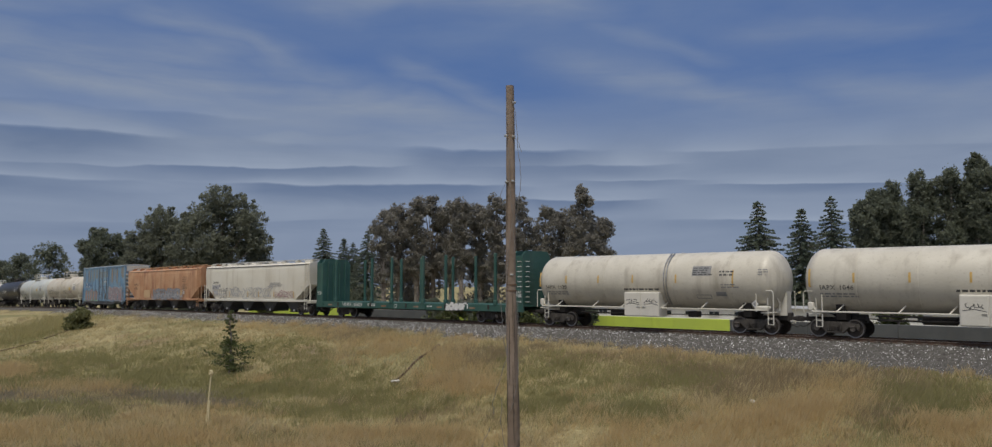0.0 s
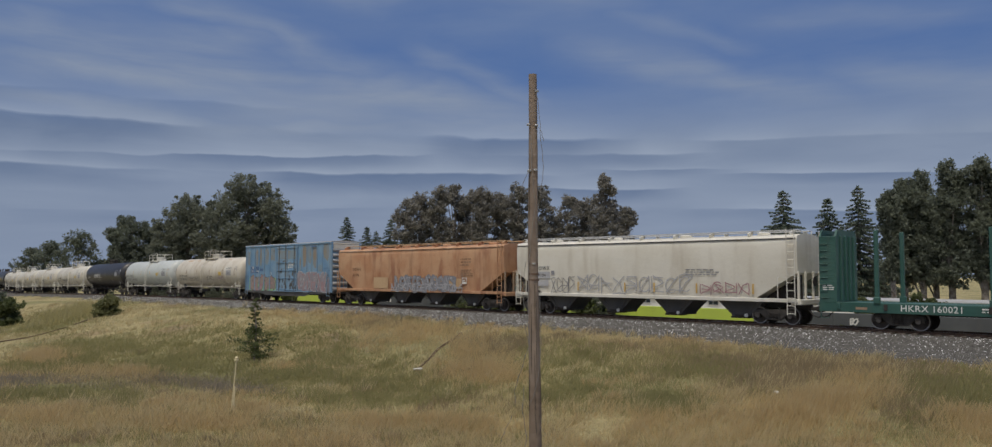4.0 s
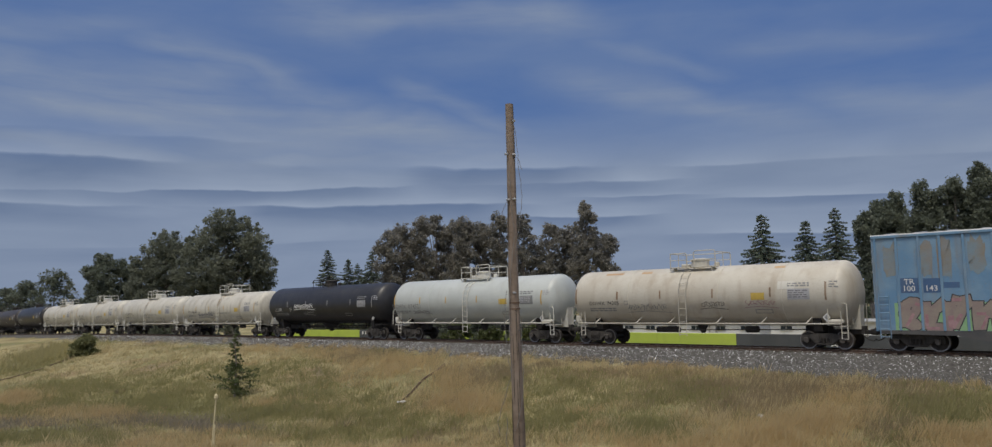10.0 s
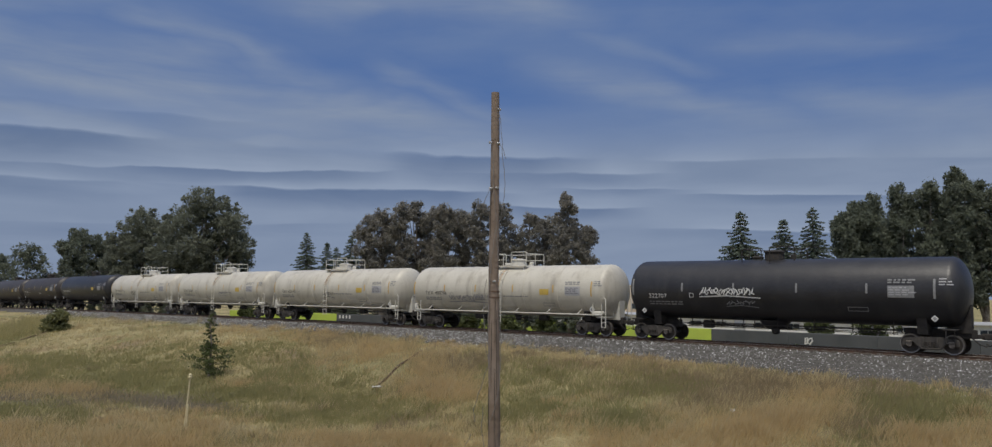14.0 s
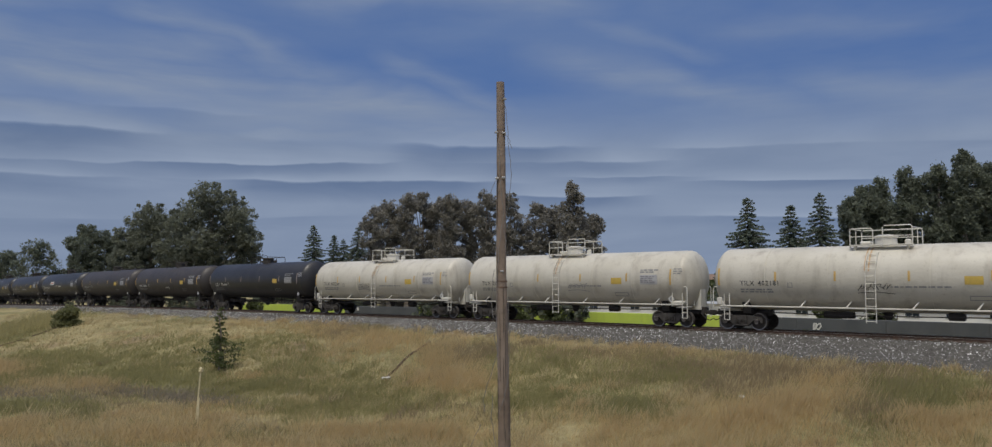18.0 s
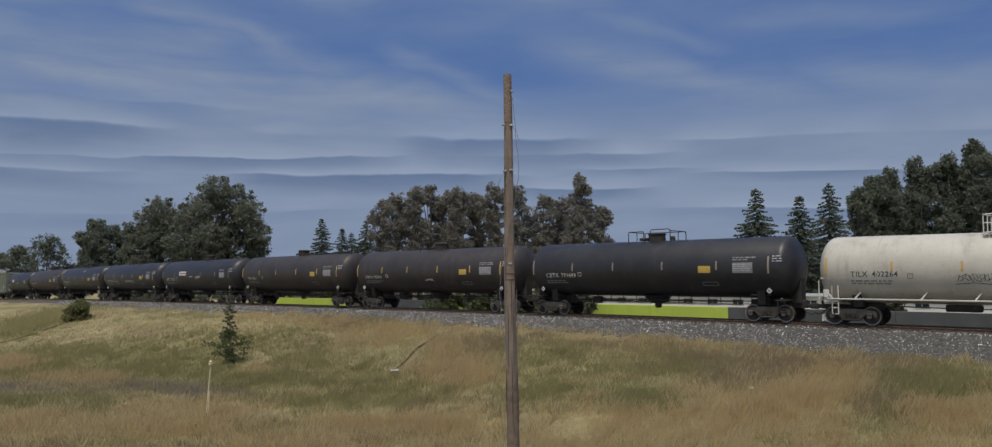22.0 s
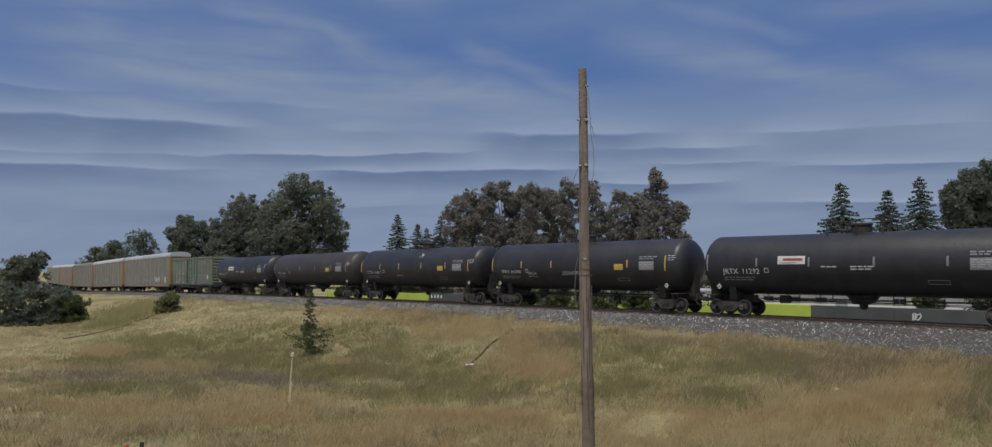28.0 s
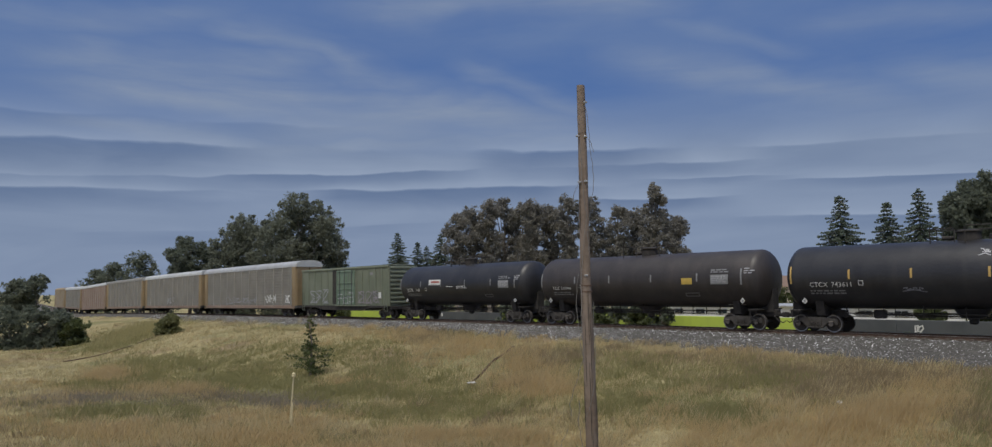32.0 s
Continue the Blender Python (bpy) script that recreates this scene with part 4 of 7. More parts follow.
def bars(g, x, z, width, rows, put, rng, size=0.07, gap=0.13):
    """Small print that cannot be read, as bars."""
    for r in range(rows):
        q = x
        while q < x + width * rng.uniform(0.75, 1.0):
            w = rng.uniform(0.10, 0.34)
            patch(g, q, q + w, z - r * gap, z - r * gap + size, put, 1)
            q += w + 0.07
    return g


def ribbon(g, pts, w, put):
    """A sprayed line through (x, z) points."""
    vs, n = [], len(pts)
    for i, (x, z) in enumerate(pts):
        a, b = pts[max(0, i - 1)], pts[min(n - 1, i + 1)]
        dx, dz = b[0] - a[0], b[1] - a[1]
        l = math.hypot(dx, dz) or 1
        vs += [put(x - dz / l * w / 2, z + dx / l * w / 2), put(x + dz / l * w / 2, z - dx / l * w / 2)]
    return g.add(vs, [(2 * i, 2 * i + 1, 2 * i + 3, 2 * i + 2) for i in range(n - 1)])


STROKES = ("L", "R", "T", "M", "B", "D", "U", "C", "S")


def stroke_path(kind, x, z, w, h, rng):
    """One bold stroke of an invented sign in a cell."""
    q = lambda: rng.normal() * 0.05 * w
    l, r, b, t, cx, cz = x - w * 0.36 + q(), x + w * 0.36 + q(), z - h * 0.42 + q(), z + h * 0.42 + q(), x + q(), z + q()
    if kind == "L":
        return [(l, b), (l + q(), cz), (l, t)]
    if kind == "R":
        return [(r, b), (r + q(), cz), (r, t)]
    if kind == "T":
        return [(l, t), (cx, t + q()), (r, t)]
    if kind == "M":
        return [(l, cz), (cx, cz + q()), (r, cz)]
    if kind == "B":
        return [(l, b), (cx, b + q()), (r + w * 0.12, b)]
    if kind == "D":
        return [(l, t), (cx, cz), (r, b)]
    if kind == "U":
        return [(l, b), (cx, cz + h * 0.1), (r, t)]
    if kind == "C":
        return [(cx + w * 0.36 * math.cos(a), cz + h * 0.40 * math.sin(a)) for a in np.linspace(0.8, 5.5, 11)]
    return [(cx + w * 0.34 * math.sin(a * 1.1), cz + h * 0.40 * (1 - 2 * i / 9)) for i, a in enumerate(np.linspace(-1.2, 4.6, 10))]


def graffiti(car, x0, x1, z0, z1, put, count, seed, fill, line, label, over=None, w=0.07):
    """A sprayed piece: bold strokes with dark edges, like signs but no letters."""
    rng = np.random.default_rng(seed)
    lift = lambda q: (lambda x, z: (lambda p: (p[0], p[1] - q, p[2]))(put(x, z)))
    cell, h = (x1 - x0) / count, z1 - z0
    bold = min(cell * 0.42, h * 0.30)
    edge, tip, n = Geo(), Geo(), 0
    for k in range(count):
        cx, cz = x0 + (k + 0.5) * cell, (z0 + z1) / 2 + rng.normal() * 0.04 * h
        body = Geo()
        for kind in rng.choice(STROKES, size=int(rng.integers(3, 5)), replace=False):
            pts = stroke_path(kind, cx, cz, cell * 1.12, h, rng)
            n += 1
            dz = 0.0004 * (n % 9)
            ww = bold * rng.uniform(0.75, 1.2)
            if fill:
                a, b = pts[0], pts[-1]
                la, lb = math.hypot(pts[1][0] - a[0], pts[1][1] - a[1]) or 1, math.hypot(pts[-2][0] - b[0], pts[-2][1] - b[1]) or 1
                long = [(a[0] - (pts[1][0] - a[0]) / la * w, a[1] - (pts[1][1] - a[1]) / la * w)] + pts + [(b[0] - (pts[-2][0] - b[0]) / lb * w, b[1] - (pts[-2][1] - b[1]) / lb * w)]
                ribbon(edge, long, ww + 2 * w, lift(0.002 + dz))
                ribbon(body, pts, ww, lift(0.007 + dz))
            else:
                ribbon(edge, pts, w * 1.3, lift(0.002 + dz))
            if over and rng.random() < 0.7:
                a, b = pts[0], pts[min(2, len(pts) - 1)]
                ribbon(tip, [a, ((a[0] + b[0]) / 2, (a[1] + b[1]) / 2)], ww * 0.35, lift(0.012 + dz))
        if fill:
            part("graffiti_shape", body, fill, car, label)
    part("graffiti_outline", edge, line, car)
    if over:
        part("graffiti_highlight", tip, over, car)


def tag(car, x, z, width, height, put, seed, ink="ink", w=0.035):
    """A quick scrawl in one line; no letters."""
    rng = np.random.default_rng(seed)
    g, n = Geo(), max(3, int(width / 0.22))
    pts = []
    for k in range(n * 5):
        f = k / (n * 5 - 1)
        pts.append((x + width * f + 0.09 * math.sin(k * 2.1 + seed), z + height * (0.5 + 0.45 * math.sin(k * 1.35 + 1.3 * math.sin(k * 0.53 + seed)) * rng.uniform(0.5, 1.0))))
    lift = lambda a, b: (lambda p: (p[0], p[1] - 0.004, p[2]))(put(a, b))
    ribbon(g, pts, w, lift)
    ribbon(g, [(x - 0.1, z - 0.05), (x + width * 0.5, z + 0.02), (x + width * 1.12, z - 0.08)], w * 0.8, lambda a, b: (lambda p: (p[0], p[1] - 0.005, p[2]))(put(a, b)))
    part("graffiti_tag", g, ink, car)


def ladder_geo(x, w, z0, z1, path, r=0.022, step=0.36):
    """Two stiles and rungs; path(z) gives y."""
    g = Geo()
    zs = list(np.linspace(z0, z1, 9))
    for s in (-1, 1):
        g.tube([(x + s * w / 2, path(z), z) for z in zs], r, 6)
    z = z0 + 0.08
    while z < z1 - 0.05:
        g.tube([(x - w / 2, path(z), z), (x + w / 2, path(z), z)], r * 0.8, 5)
        z += step
    return g


# ---- tank cars ----
CARS = []


def tank_shell(half, R, zc, head=0.78, n=40):
    prof = sorted(set((round(-half + head * (1 - math.cos(a)), 4), round(max(0.03, R * math.sin(a)), 4)) for a in np.linspace(0, math.pi / 2, 12)))
    prof += [(-x, r) for x, r in reversed(prof)]
    return Geo().lathe(prof, "x", (0, 0, zc), n)


def band(x, w, R, zc, d=0.015):
    return Geo().lathe([(x - w / 2, R - 0.01), (x - w / 2, R + d), (x + w / 2, R + d), (x + w / 2, R - 0.01)], "x", (0, 0, zc), 40)


def tank_car(a, b, label, paint, trim, R, zc, mark="", ink="ink", bands=(), amber="amber", seed=0, white_style=True, dome=True, shell_gap=0.52, size=0.23,
             sign=True, data=True, rail_platform=True, sill=True, head=0.78, mark_x=0.09, walkway=True, dom_x=0.0, test=True, tapes=(-0.462, -0.285, -0.115, 0.075, 0.265, 0.43)):
    L = b - a
    rng = np.random.default_rng(seed + 100)
    car = thing("tank_car", label, "tank car", "cars of the freight train")
    CARS.append((car, a, b))
    half = L / 2 - shell_gap
    add_trucks(car, L / 2 - 2.13)
    add_couplers(car, L / 2)
    part("shell", tank_shell(half, R, zc, head), paint, car)
    side = round_side(R, zc)
    for x, w in bands:
        part("shell_band", band(x, w, R, zc), paint, car)
    # stub sills and saddles
    for s in (1, -1):
        g = Geo().box(s * (L / 2 - 1.9), 0, 0.95, 3.0, 0.42, 0.42, 0.03)
        g.prism([(-1.12, zc - R * 0.70), (-0.9, zc - R * 0.9), (0.9, zc - R * 0.9), (1.12, zc - R * 0.70), (0.95, 0.90), (0.3, 0.80), (-0.3, 0.80), (-0.95, 0.90)], s * (L / 2 - 2.45) - 0.22, s * (L / 2 - 2.45) + 0.22)
        part("saddle", g, "under", car)
        part("head_brace", Geo().prism([(s * (half - 0.05), 1.0), (s * (half - 0.05), zc - R * 0.35), (s * (half - 0.5), zc - R * 0.78), (s * (half - 1.4), 1.0)], -0.30, 0.30, "y"), "under" if not white_style else trim, car)
    if sill:
        part("brake_reservoir", Geo().box(-L * 0.12, -0.45, 0.92, 1.5, 0.36, 0.34, 0.06), "under", car)
        part("brake_valve", Geo().box(L * 0.16, -0.35, 0.96, 0.7, 0.4, 0.36, 0.06), "under", car)
        part("brake_pipe", Geo().tube([(-L * 0.33, -0.7, 0.98), (-L * 0.1, -0.75, 0.90), (L * 0.33, -0.7, 0.98)], 0.032, 6), "under", car)
        part("belly_valve", Geo().lathe([(0.72, 0.10), (0.80, 0.17), (0.95, 0.20), (zc - R + 0.05, 0.34)], "z", (dom_x, 0, 0), 14), "under", car)
    else:
        g = Geo()
        for s in (1, -1):
            g.tube([(-L * 0.31, s * 0.75, 1.02), (L * 0.31, s * 0.75, 1.02)], 0.028, 6).tube([(-L * 0.31, s * 0.75, 0.86), (L * 0.31, s * 0.75, 0.86)], 0.022, 6)
            for k in range(7):
                x = -L * 0.30 + L * 0.60 * k / 6
                g.tube([(x, s * 0.75, 0.82), (x, s * 0.72, zc - R * 0.88)], 0.025, 5)
        part("underside_piping", g, "under", car)
        part("bottom_outlet", Geo().lathe([(0.55, 0.12), (0.62, 0.20), (0.80, 0.22), (0.9, 0.55), (zc - R + 0.06, 0.85)], "z", (dom_x, 0, 0), 18).tube([(-0.45, 0, 0.86), (0.5, 0, 0.86)], 0.05, 6), paint, car)
        part("brake_rigging", Geo().box(-L * 0.22, -0.2, 0.98, 0.55, 0.45, 0.45, 0.06).tube([(-L * 0.3, 0.1, 0.95), (L * 0.12, 0.1, 0.90)], 0.03, 6), "under", car)
    # side bar with its braces
    if walkway and white_style:
        zb, yb = 1.30, 1.50
        for s in (-1, 1):
            part("side_bar", Geo().box(0, s * yb, zb, L - 2.3, 0.07, 0.075, 0.015), trim, car)
            for k, q in enumerate((-0.36, -0.20, -0.08, 0.08, 0.22, 0.35)):
                x = q * L
                zt = zb + 0.34
                part("bar_brace", Geo().tube([(x - 0.10, s * yb, zb), (x + 0.12, s * (math.sqrt(R * R - (zt - zc) ** 2) + 0.0), zt)], 0.035, 6), trim, car)
    # end platforms, steps and hand rails
    for s in (1, -1):
        xe = s * (L / 2 - 1.25)
        part("end_platform", Geo().box(xe, 0, 1.16, 0.55, 2.9, 0.07, 0.015), trim if white_style else "under", car)
        if white_style:
            for sy in (-1, 1):
                y = sy * 1.46
                g = Geo().tube([(xe - 0.50, y, 1.2), (xe - 0.50, y, 2.20), (xe - 0.42, y, 2.32), (xe + 0.35, y, 2.32), (xe + 0.43, y, 2.22), (xe + 0.43, y, 0.55)], 0.030, 6)
                g.tube([(xe + 0.13, y, 1.95), (xe + 0.13, y, 0.55), (xe + 0.43, y, 0.55)], 0.026, 6).tube([(xe + 0.13, y, 0.85), (xe + 0.43, y, 0.85)], 0.024, 5)
                part("hand_rail", g, trim, car)
        else:
            part("end_step", Geo().tube([(xe + s * 0.2, -1.42, 1.16), (xe + s * 0.2, -1.42, 0.55), (xe - s * 0.15, -1.42, 0.55), (xe - s * 0.15, -1.42, 1.16)], 0.026, 6), "under", car)
        g = Geo()
        d = 0.20 if white_style else 0.16
        xc, zcn = s * (half - 1.30), (1.62 if white_style else 1.66)
        yp = -1.46
        g.add([(xc - d, yp, zcn), (xc, yp, zcn - d), (xc + d, yp, zcn), (xc, yp, zcn + d), (xc - d, yp + 0.02, zcn), (xc, yp + 0.02, zcn - d), (xc + d, yp + 0.02, zcn), (xc, yp + 0.02, zcn + d)],
              [(0, 1, 2, 3), (7, 6, 5, 4), (0, 4, 5, 1), (1, 5, 6, 2), (2, 6, 7, 3), (3, 7, 4, 0)])
        if s > 0 or not white_style:
            pl = part("placard", g, "ink_white", car, "white diamond placard")
            d2 = d * 0.6
            part("placard_mark", Geo().add([(xc - d2, yp - 0.004, zcn), (xc, yp - 0.004, zcn - d2), (xc + d2, yp - 0.004, zcn), (xc, yp - 0.004, zcn + d2)], [(0, 1, 2, 3)]), "ink_grey", pl)
    if white_style:
        g = Geo().box(half - 0.95, -1.30, 1.42, 0.85, 0.30, 0.20, 0.06)
        part("brake_cylinder", g, trim, car)
        part("brake_wheel", Geo().lathe([(-0.02, 0.27), (0.02, 0.29), (0.02, 0.25)], "x", (L / 2 - 0.86, -0.55, 1.95), 18).tube([(L / 2 - 0.86, -0.55, 1.25), (L / 2 - 0.86, -0.55, 1.95)], 0.03, 6), trim, car)
        part("valve_bracket", Geo().box(-half + 0.55, -1.28, 1.55, 0.30, 0.26, 0.42, 0.05).tube([(-half + 0.55, -1.3, 1.7), (-half + 0.85, -1.36, 1.30)], 0.05, 6), trim, car)
    # ladder and top fittings
    top = zc + R
    if dome:
        g = Geo().lathe([(top - 0.08, 0.52), (top + 0.34, 0.50), (top + 0.38, 0.56), (top + 0.44, 0.55), (top + 0.50, 0.30)], "z", (dom_x, 0, 0), 22)
        part("manway", g, trim if white_style else "under", car)
        part("valve_housing", Geo().box(dom_x - 0.95, 0.1, top + 0.12, 0.5, 0.5, 0.18, 0.06), trim if white_style else "under", car)
        part("vent_valve", Geo().lathe([(top - 0.05, 0.16), (top + 0.22, 0.15), (top + 0.27, 0.08)], "z", (dom_x + 0.95, 0.2, 0), 12), trim if white_style else "under", car)
        if rail_platform:
            y0, y1, x0, x1 = -0.95, 0.95, dom_x - 1.42, dom_x + 1.42
            zp = top + 0.02
            if white_style:
                for s in (-1, 1):
                    part("top_walkway", Geo().box(dom_x, s * 0.82, zp - 0.05, x1 - x0, 0.42, 0.06, 0.012).box(dom_x - 1.2, s * 0.8, zp - 0.22, 0.07, 0.3, 0.3).box(dom_x + 1.2, s * 0.8, zp - 0.22, 0.07, 0.3, 0.3), trim, car)
            zr = zp + (0.78 if white_style else 0.52)
            for s, y in ((-1, y0), (1, y1)):
                g = Geo()
                for xa, xb in ((x0, dom_x - 0.35), (dom_x + 0.10, x1)) if s < 0 else ((x0, x1),):
                    lift_z = 0.0 if xa < dom_x else 0.10
                    g.tube([(xa, y, zp - 0.2), (xa, y, zr + lift_z - 0.08), (xa + 0.08, y, zr + lift_z), (xb - 0.08, y, zr + lift_z), (xb, y, zr + lift_z - 0.08), (xb, y, zp - 0.15)], 0.028, 6)
                    if white_style:
                        g.tube([(xa, y, zp + 0.38), (xb, y, zp + 0.38)], 0.022, 5)
                part("platform_rail", g, trim if white_style else "under", car)
            for x in (x0, x1):
                part("platform_end_rail", Geo().tube([(x, y0, zr), (x, y1, zr)], 0.026, 6).tube([(x, 0, zp), (x, 0, zr)], 0.024, 5), trim if white_style else "under", car)
        if white_style:
            for s in (-1, 1):
                path = lambda z: s * (math.sqrt(max(0.0, R * R - (max(z, zc - 0.1) - zc) ** 2)) + 0.12)
                part("ladder", ladder_geo(dom_x - 0.30, 0.46, 0.62, top - 0.03, path), trim, car)
    # lettering and reflective bars
    if mark:
        x, text_z = -half + L * mark_x, 2.40
        for k, piece in enumerate(mark.split()):
            part("reporting_mark" if k == 0 else "car_number", word(Geo(), piece, x, text_z, size, side, 1.08), ink, car)
            x += max(p[0] for p in lettering(piece, size, 1.08)[0]) + size * 0.75
        part("small_print", bars(Geo(), -half + L * mark_x, text_z - 0.24, 2.0, 2, side, rng), "ink_grey", car)
    part("end_mark", bars(Geo(), half - 1.05, zc + 0.55, 0.4, 3, side, rng, 0.055, 0.13), "ink_grey" if ink == "ink" else "spray_silver", car)
    for k, q in enumerate(tapes):
        h = 0.46 if k in (0, 5) else 0.24
        x = max(-half + 0.62, min(half - 0.95, q * 2 * half))
        part("reflector", patch(Geo(), x - 0.05, x + 0.05, zc - h + 0.12, zc + h + 0.12, side, 5), amber, car)
    if sign:
        part("warning_label", patch(Geo(), 0.215 * L - 0.42, 0.215 * L + 0.32, zc - 0.28, zc + 0.10, side), "decal_yellow", car, "yellow warning label")
    if data:
        x = 0.30 * L
        g = patch(Geo(), x, x + 1.15, zc - 0.30, zc + 0.26, side)
        pn = part("data_panel", g, "spray_silver" if ink == "ink" else "ink_grey", car, "grey data panel")
        lift = lambda p, q: (lambda v: (v[0], v[1] - 0.005, v[2]))(side(p, q))
        part("data_print", bars(Geo(), x + 0.05, zc + 0.14, 0.95, 4, lift, rng, 0.05, 0.11), "spray_silver" if ink != "ink" else "spray_dark", pn)
        part("data_heading", bars(Geo(), x, zc + 0.50, 1.15, 2, side, rng, 0.07, 0.12), "ink_grey", car)
    if test:
        part("test_box", outline(Geo(), -half + L * mark_x + 2.55, -half + L * mark_x + 2.80, zc - 0.45, zc - 0.20, 0.03, side), "ink_grey" if ink == "ink" else ink, car)
    part("inspection_box", outline(Geo(), 0.20 * L, 0.235 * L + 0.3, zc - 1.0, zc - 0.78, 0.035, side), "ink_grey", car)
    return car, side, half


def build_tanks():
    white = "white tank car with side bars and black lettering"
    # refrigerated-gas tanks with a valve cabinet on the flank
    for (a, b), mark, tags in (((-39.60, -21.79), "IAPX 1046", 3), ((-21.79, -4.30), "IAPX 1130", 5)):
        L = b - a
        car, side, half = tank_car(a, b, "long cream-white gas tank car with a valve cabinet on its flank", "white_paint", "clean_white", 1.64, 2.87, mark, "ink",
                                   ((-L * 0.155, 0.05), (L * 0.115, 0.16), (-L * 0.31, 0.03), (L * 0.31, 0.03)), seed=tags, dome=False, sign=False, data=False, head=0.95, size=0.235, mark_x=0.062, test=False, tapes=(-0.48, -0.335, -0.185, -0.035, 0.14, 0.35))
        cab = part("valve_cabinet", Geo().box(0.1, -1.30, 1.50, 2.35, 0.95, 1.42, 0.03), "clean_white", car)
        for s in (-1, 1):
            part("cabinet_door", Geo().box(0.1 + s * 0.58, -1.79, 1.50, 1.10, 0.03, 1.32, 0.01), "clean_white", cab)
        for s in (-1, 1):
            part("door_handle", Geo().box(0.1 + s * 0.19, -1.825, 1.35, 0.22, 0.03, 0.05, 0.01), "zinc", cab)
        tag(car, -0.85, 1.55, 0.75, 0.32, flat_side(1.808), 11 + tags)
        tag(car, 0.40, 1.55, 0.75, 0.34, flat_side(1.808), 12 + tags)
        R, zc = 1.64, 2.87
        for x in (1.55, 1.72):
            pts = [(x, -math.sin(q) * (R + 0.06), zc + math.cos(q) * (R + 0.06)) for q in np.linspace(0.35, 2.5, 14)]
            part("relief_pipe", Geo().tube(pts, 0.035, 6), "zinc", car)
        rng = np.random.default_rng(tags)
        part("gas_stencil", bars(Geo(), -1.2, zc - 0.55, 2.6, 1, side, rng, 0.11, 0.2), "ink", car)
        x = L * 0.19
        pn = part("data_panel", patch(Geo(), x, x + 1.15, zc + 0.28, zc + 0.82, side), "ink_grey", car, "grey data panel")
        part("data_print", bars(Geo(), x + 0.05, zc + 0.68, 1.0, 4, lambda p, q: (lambda v: (v[0], v[1] - 0.005, v[2]))(side(p, q)), rng, 0.05, 0.12), "ink", pn)
        part("side_print", bars(Geo(), L * 0.285, zc + 0.45, 0.9, 2, side, rng, 0.09, 0.18), "ink", car)
        part("side_print", bars(Geo(), L * 0.29, zc - 0.25, 0.9, 2, side, rng, 0.06, 0.14), "ink_grey", car)
        part("dark_stencil", patch(Geo(), L * 0.27, L * 0.27 + 0.6, zc - 0.85, zc - 0.62, side), "ink_grey", car)
        for z in (0.92, 1.12):
            part("under_pipe", Geo().tube([(-4.8, -0.9, z), (-1.2, -0.9, z)], 0.055, 6), "under", car)
    car, side, half = tank_car(80.29, 98.68, "rust-stained cream tank car with a top platform and ladder", "dirty_white", "white_paint", 1.68, 2.84, "DOWX 74205", "ink", ((1.6, 0.03), (-4.2, 0.03), (5.2, 0.03)), "rustpatch", seed=21, dom_x=-0.2)
    tag(car, -4.2, 2.0, 2.6, 0.5, side, 31, "ink_grey")
    tag(car, 0.6, 2.15, 1.4, 0.42, side, 32)
    tag(car, 3.2, 2.2, 1.6, 0.4, side, 33, "spray_pink")
    for x0, x1 in ((-6.2, -4.9), (-3.6, -2.9), (4.6, 5.2)):
        part("rust_streak", patch(Geo(), x0, x1, 4.22, 4.34, side, 4), "orange_pale", car, "orange rust streak")
    part("white_patch", patch(Geo(), 5.0, 5.9, 3.1, 3.5, side), "clean_white", car)
    car, side, half = tank_car(98.68, 116.48, "pale grey-white tank car with a large top platform", "cool_white", "clean_white", 1.66, 2.86, "DOWX 074521", "ink_grey", ((L_ * 0.01, 0.02) for L_ in (-380, 350)), seed=22, size=0.33, mark_x=0.02, dom_x=0.5)
    tag(car, -5.6, 2.05, 1.8, 0.2, side, 41, "ink_grey", 0.05)
    car, side, half = tank_car(116.48, 135.23, "black tank car with white lettering and a low top platform", "black_tank", "under", 1.66, 2.90, "222707", "ink_white", (), "ink_grey", 23, False, size=0.25, sill=False, sign=False, dom_x=-0.4)
    tag(car, -3.9, 2.55, 3.0, 0.5, side, 42, "ink_white", 0.07)
    tag(car, -2.4, 2.05, 1.5, 0.34, side, 43, "ink_grey", 0.05)
    for a, b, mark, sd in ((135.23, 153.95, "TILX 400796", 24), (153.95, 172.63, "TILX 402181", 25), (172.63, 191.35, "TILX 20058", 26), (191.35, 209.70, "TILX 402264", 27)):
        car, side, half = tank_car(a, b, "cream-white tank car with soot-stained belly, ladder and top platform", "white_paint", "clean_white", 1.67, 2.75, mark, "ink",
                                   tuple((x, 0.025) for x in (-5.6, -2.4, 2.2, 5.0)), seed=sd, size=0.255, mark_x=0.10, dom_x={24: 0.5, 25: -0.05, 26: -0.2, 27: 0.2}[sd])
        tag(car, -2.2 + (sd % 3) * 1.3, 2.1, 1.4, 0.5, side, sd + 30, "ink" if sd % 2 else "spray_grey")
        rng = np.random.default_rng(sd)
        for x in (-0.62, -0.44):
            x += {24: 0.5, 25: -0.05, 26: -0.2, 27: 0.2}[sd]
            part("rust_streak", patch(Geo(), x, x + 0.07, 3.1, 4.40, side, 10), "orange_pale", car, "orange rust streak beside the ladder")
        part("belly_print", bars(Geo(), 0.5, 2.32, 2.6, 1, side, rng, 0.07), "ink_grey", car)
        if sd == 24:
            tag(car, -4.6, 1.95, 3.4, 0.5, side, 71, "spray_grey", 0.06)
    black = "black tank car with white reporting marks and amber reflectors"
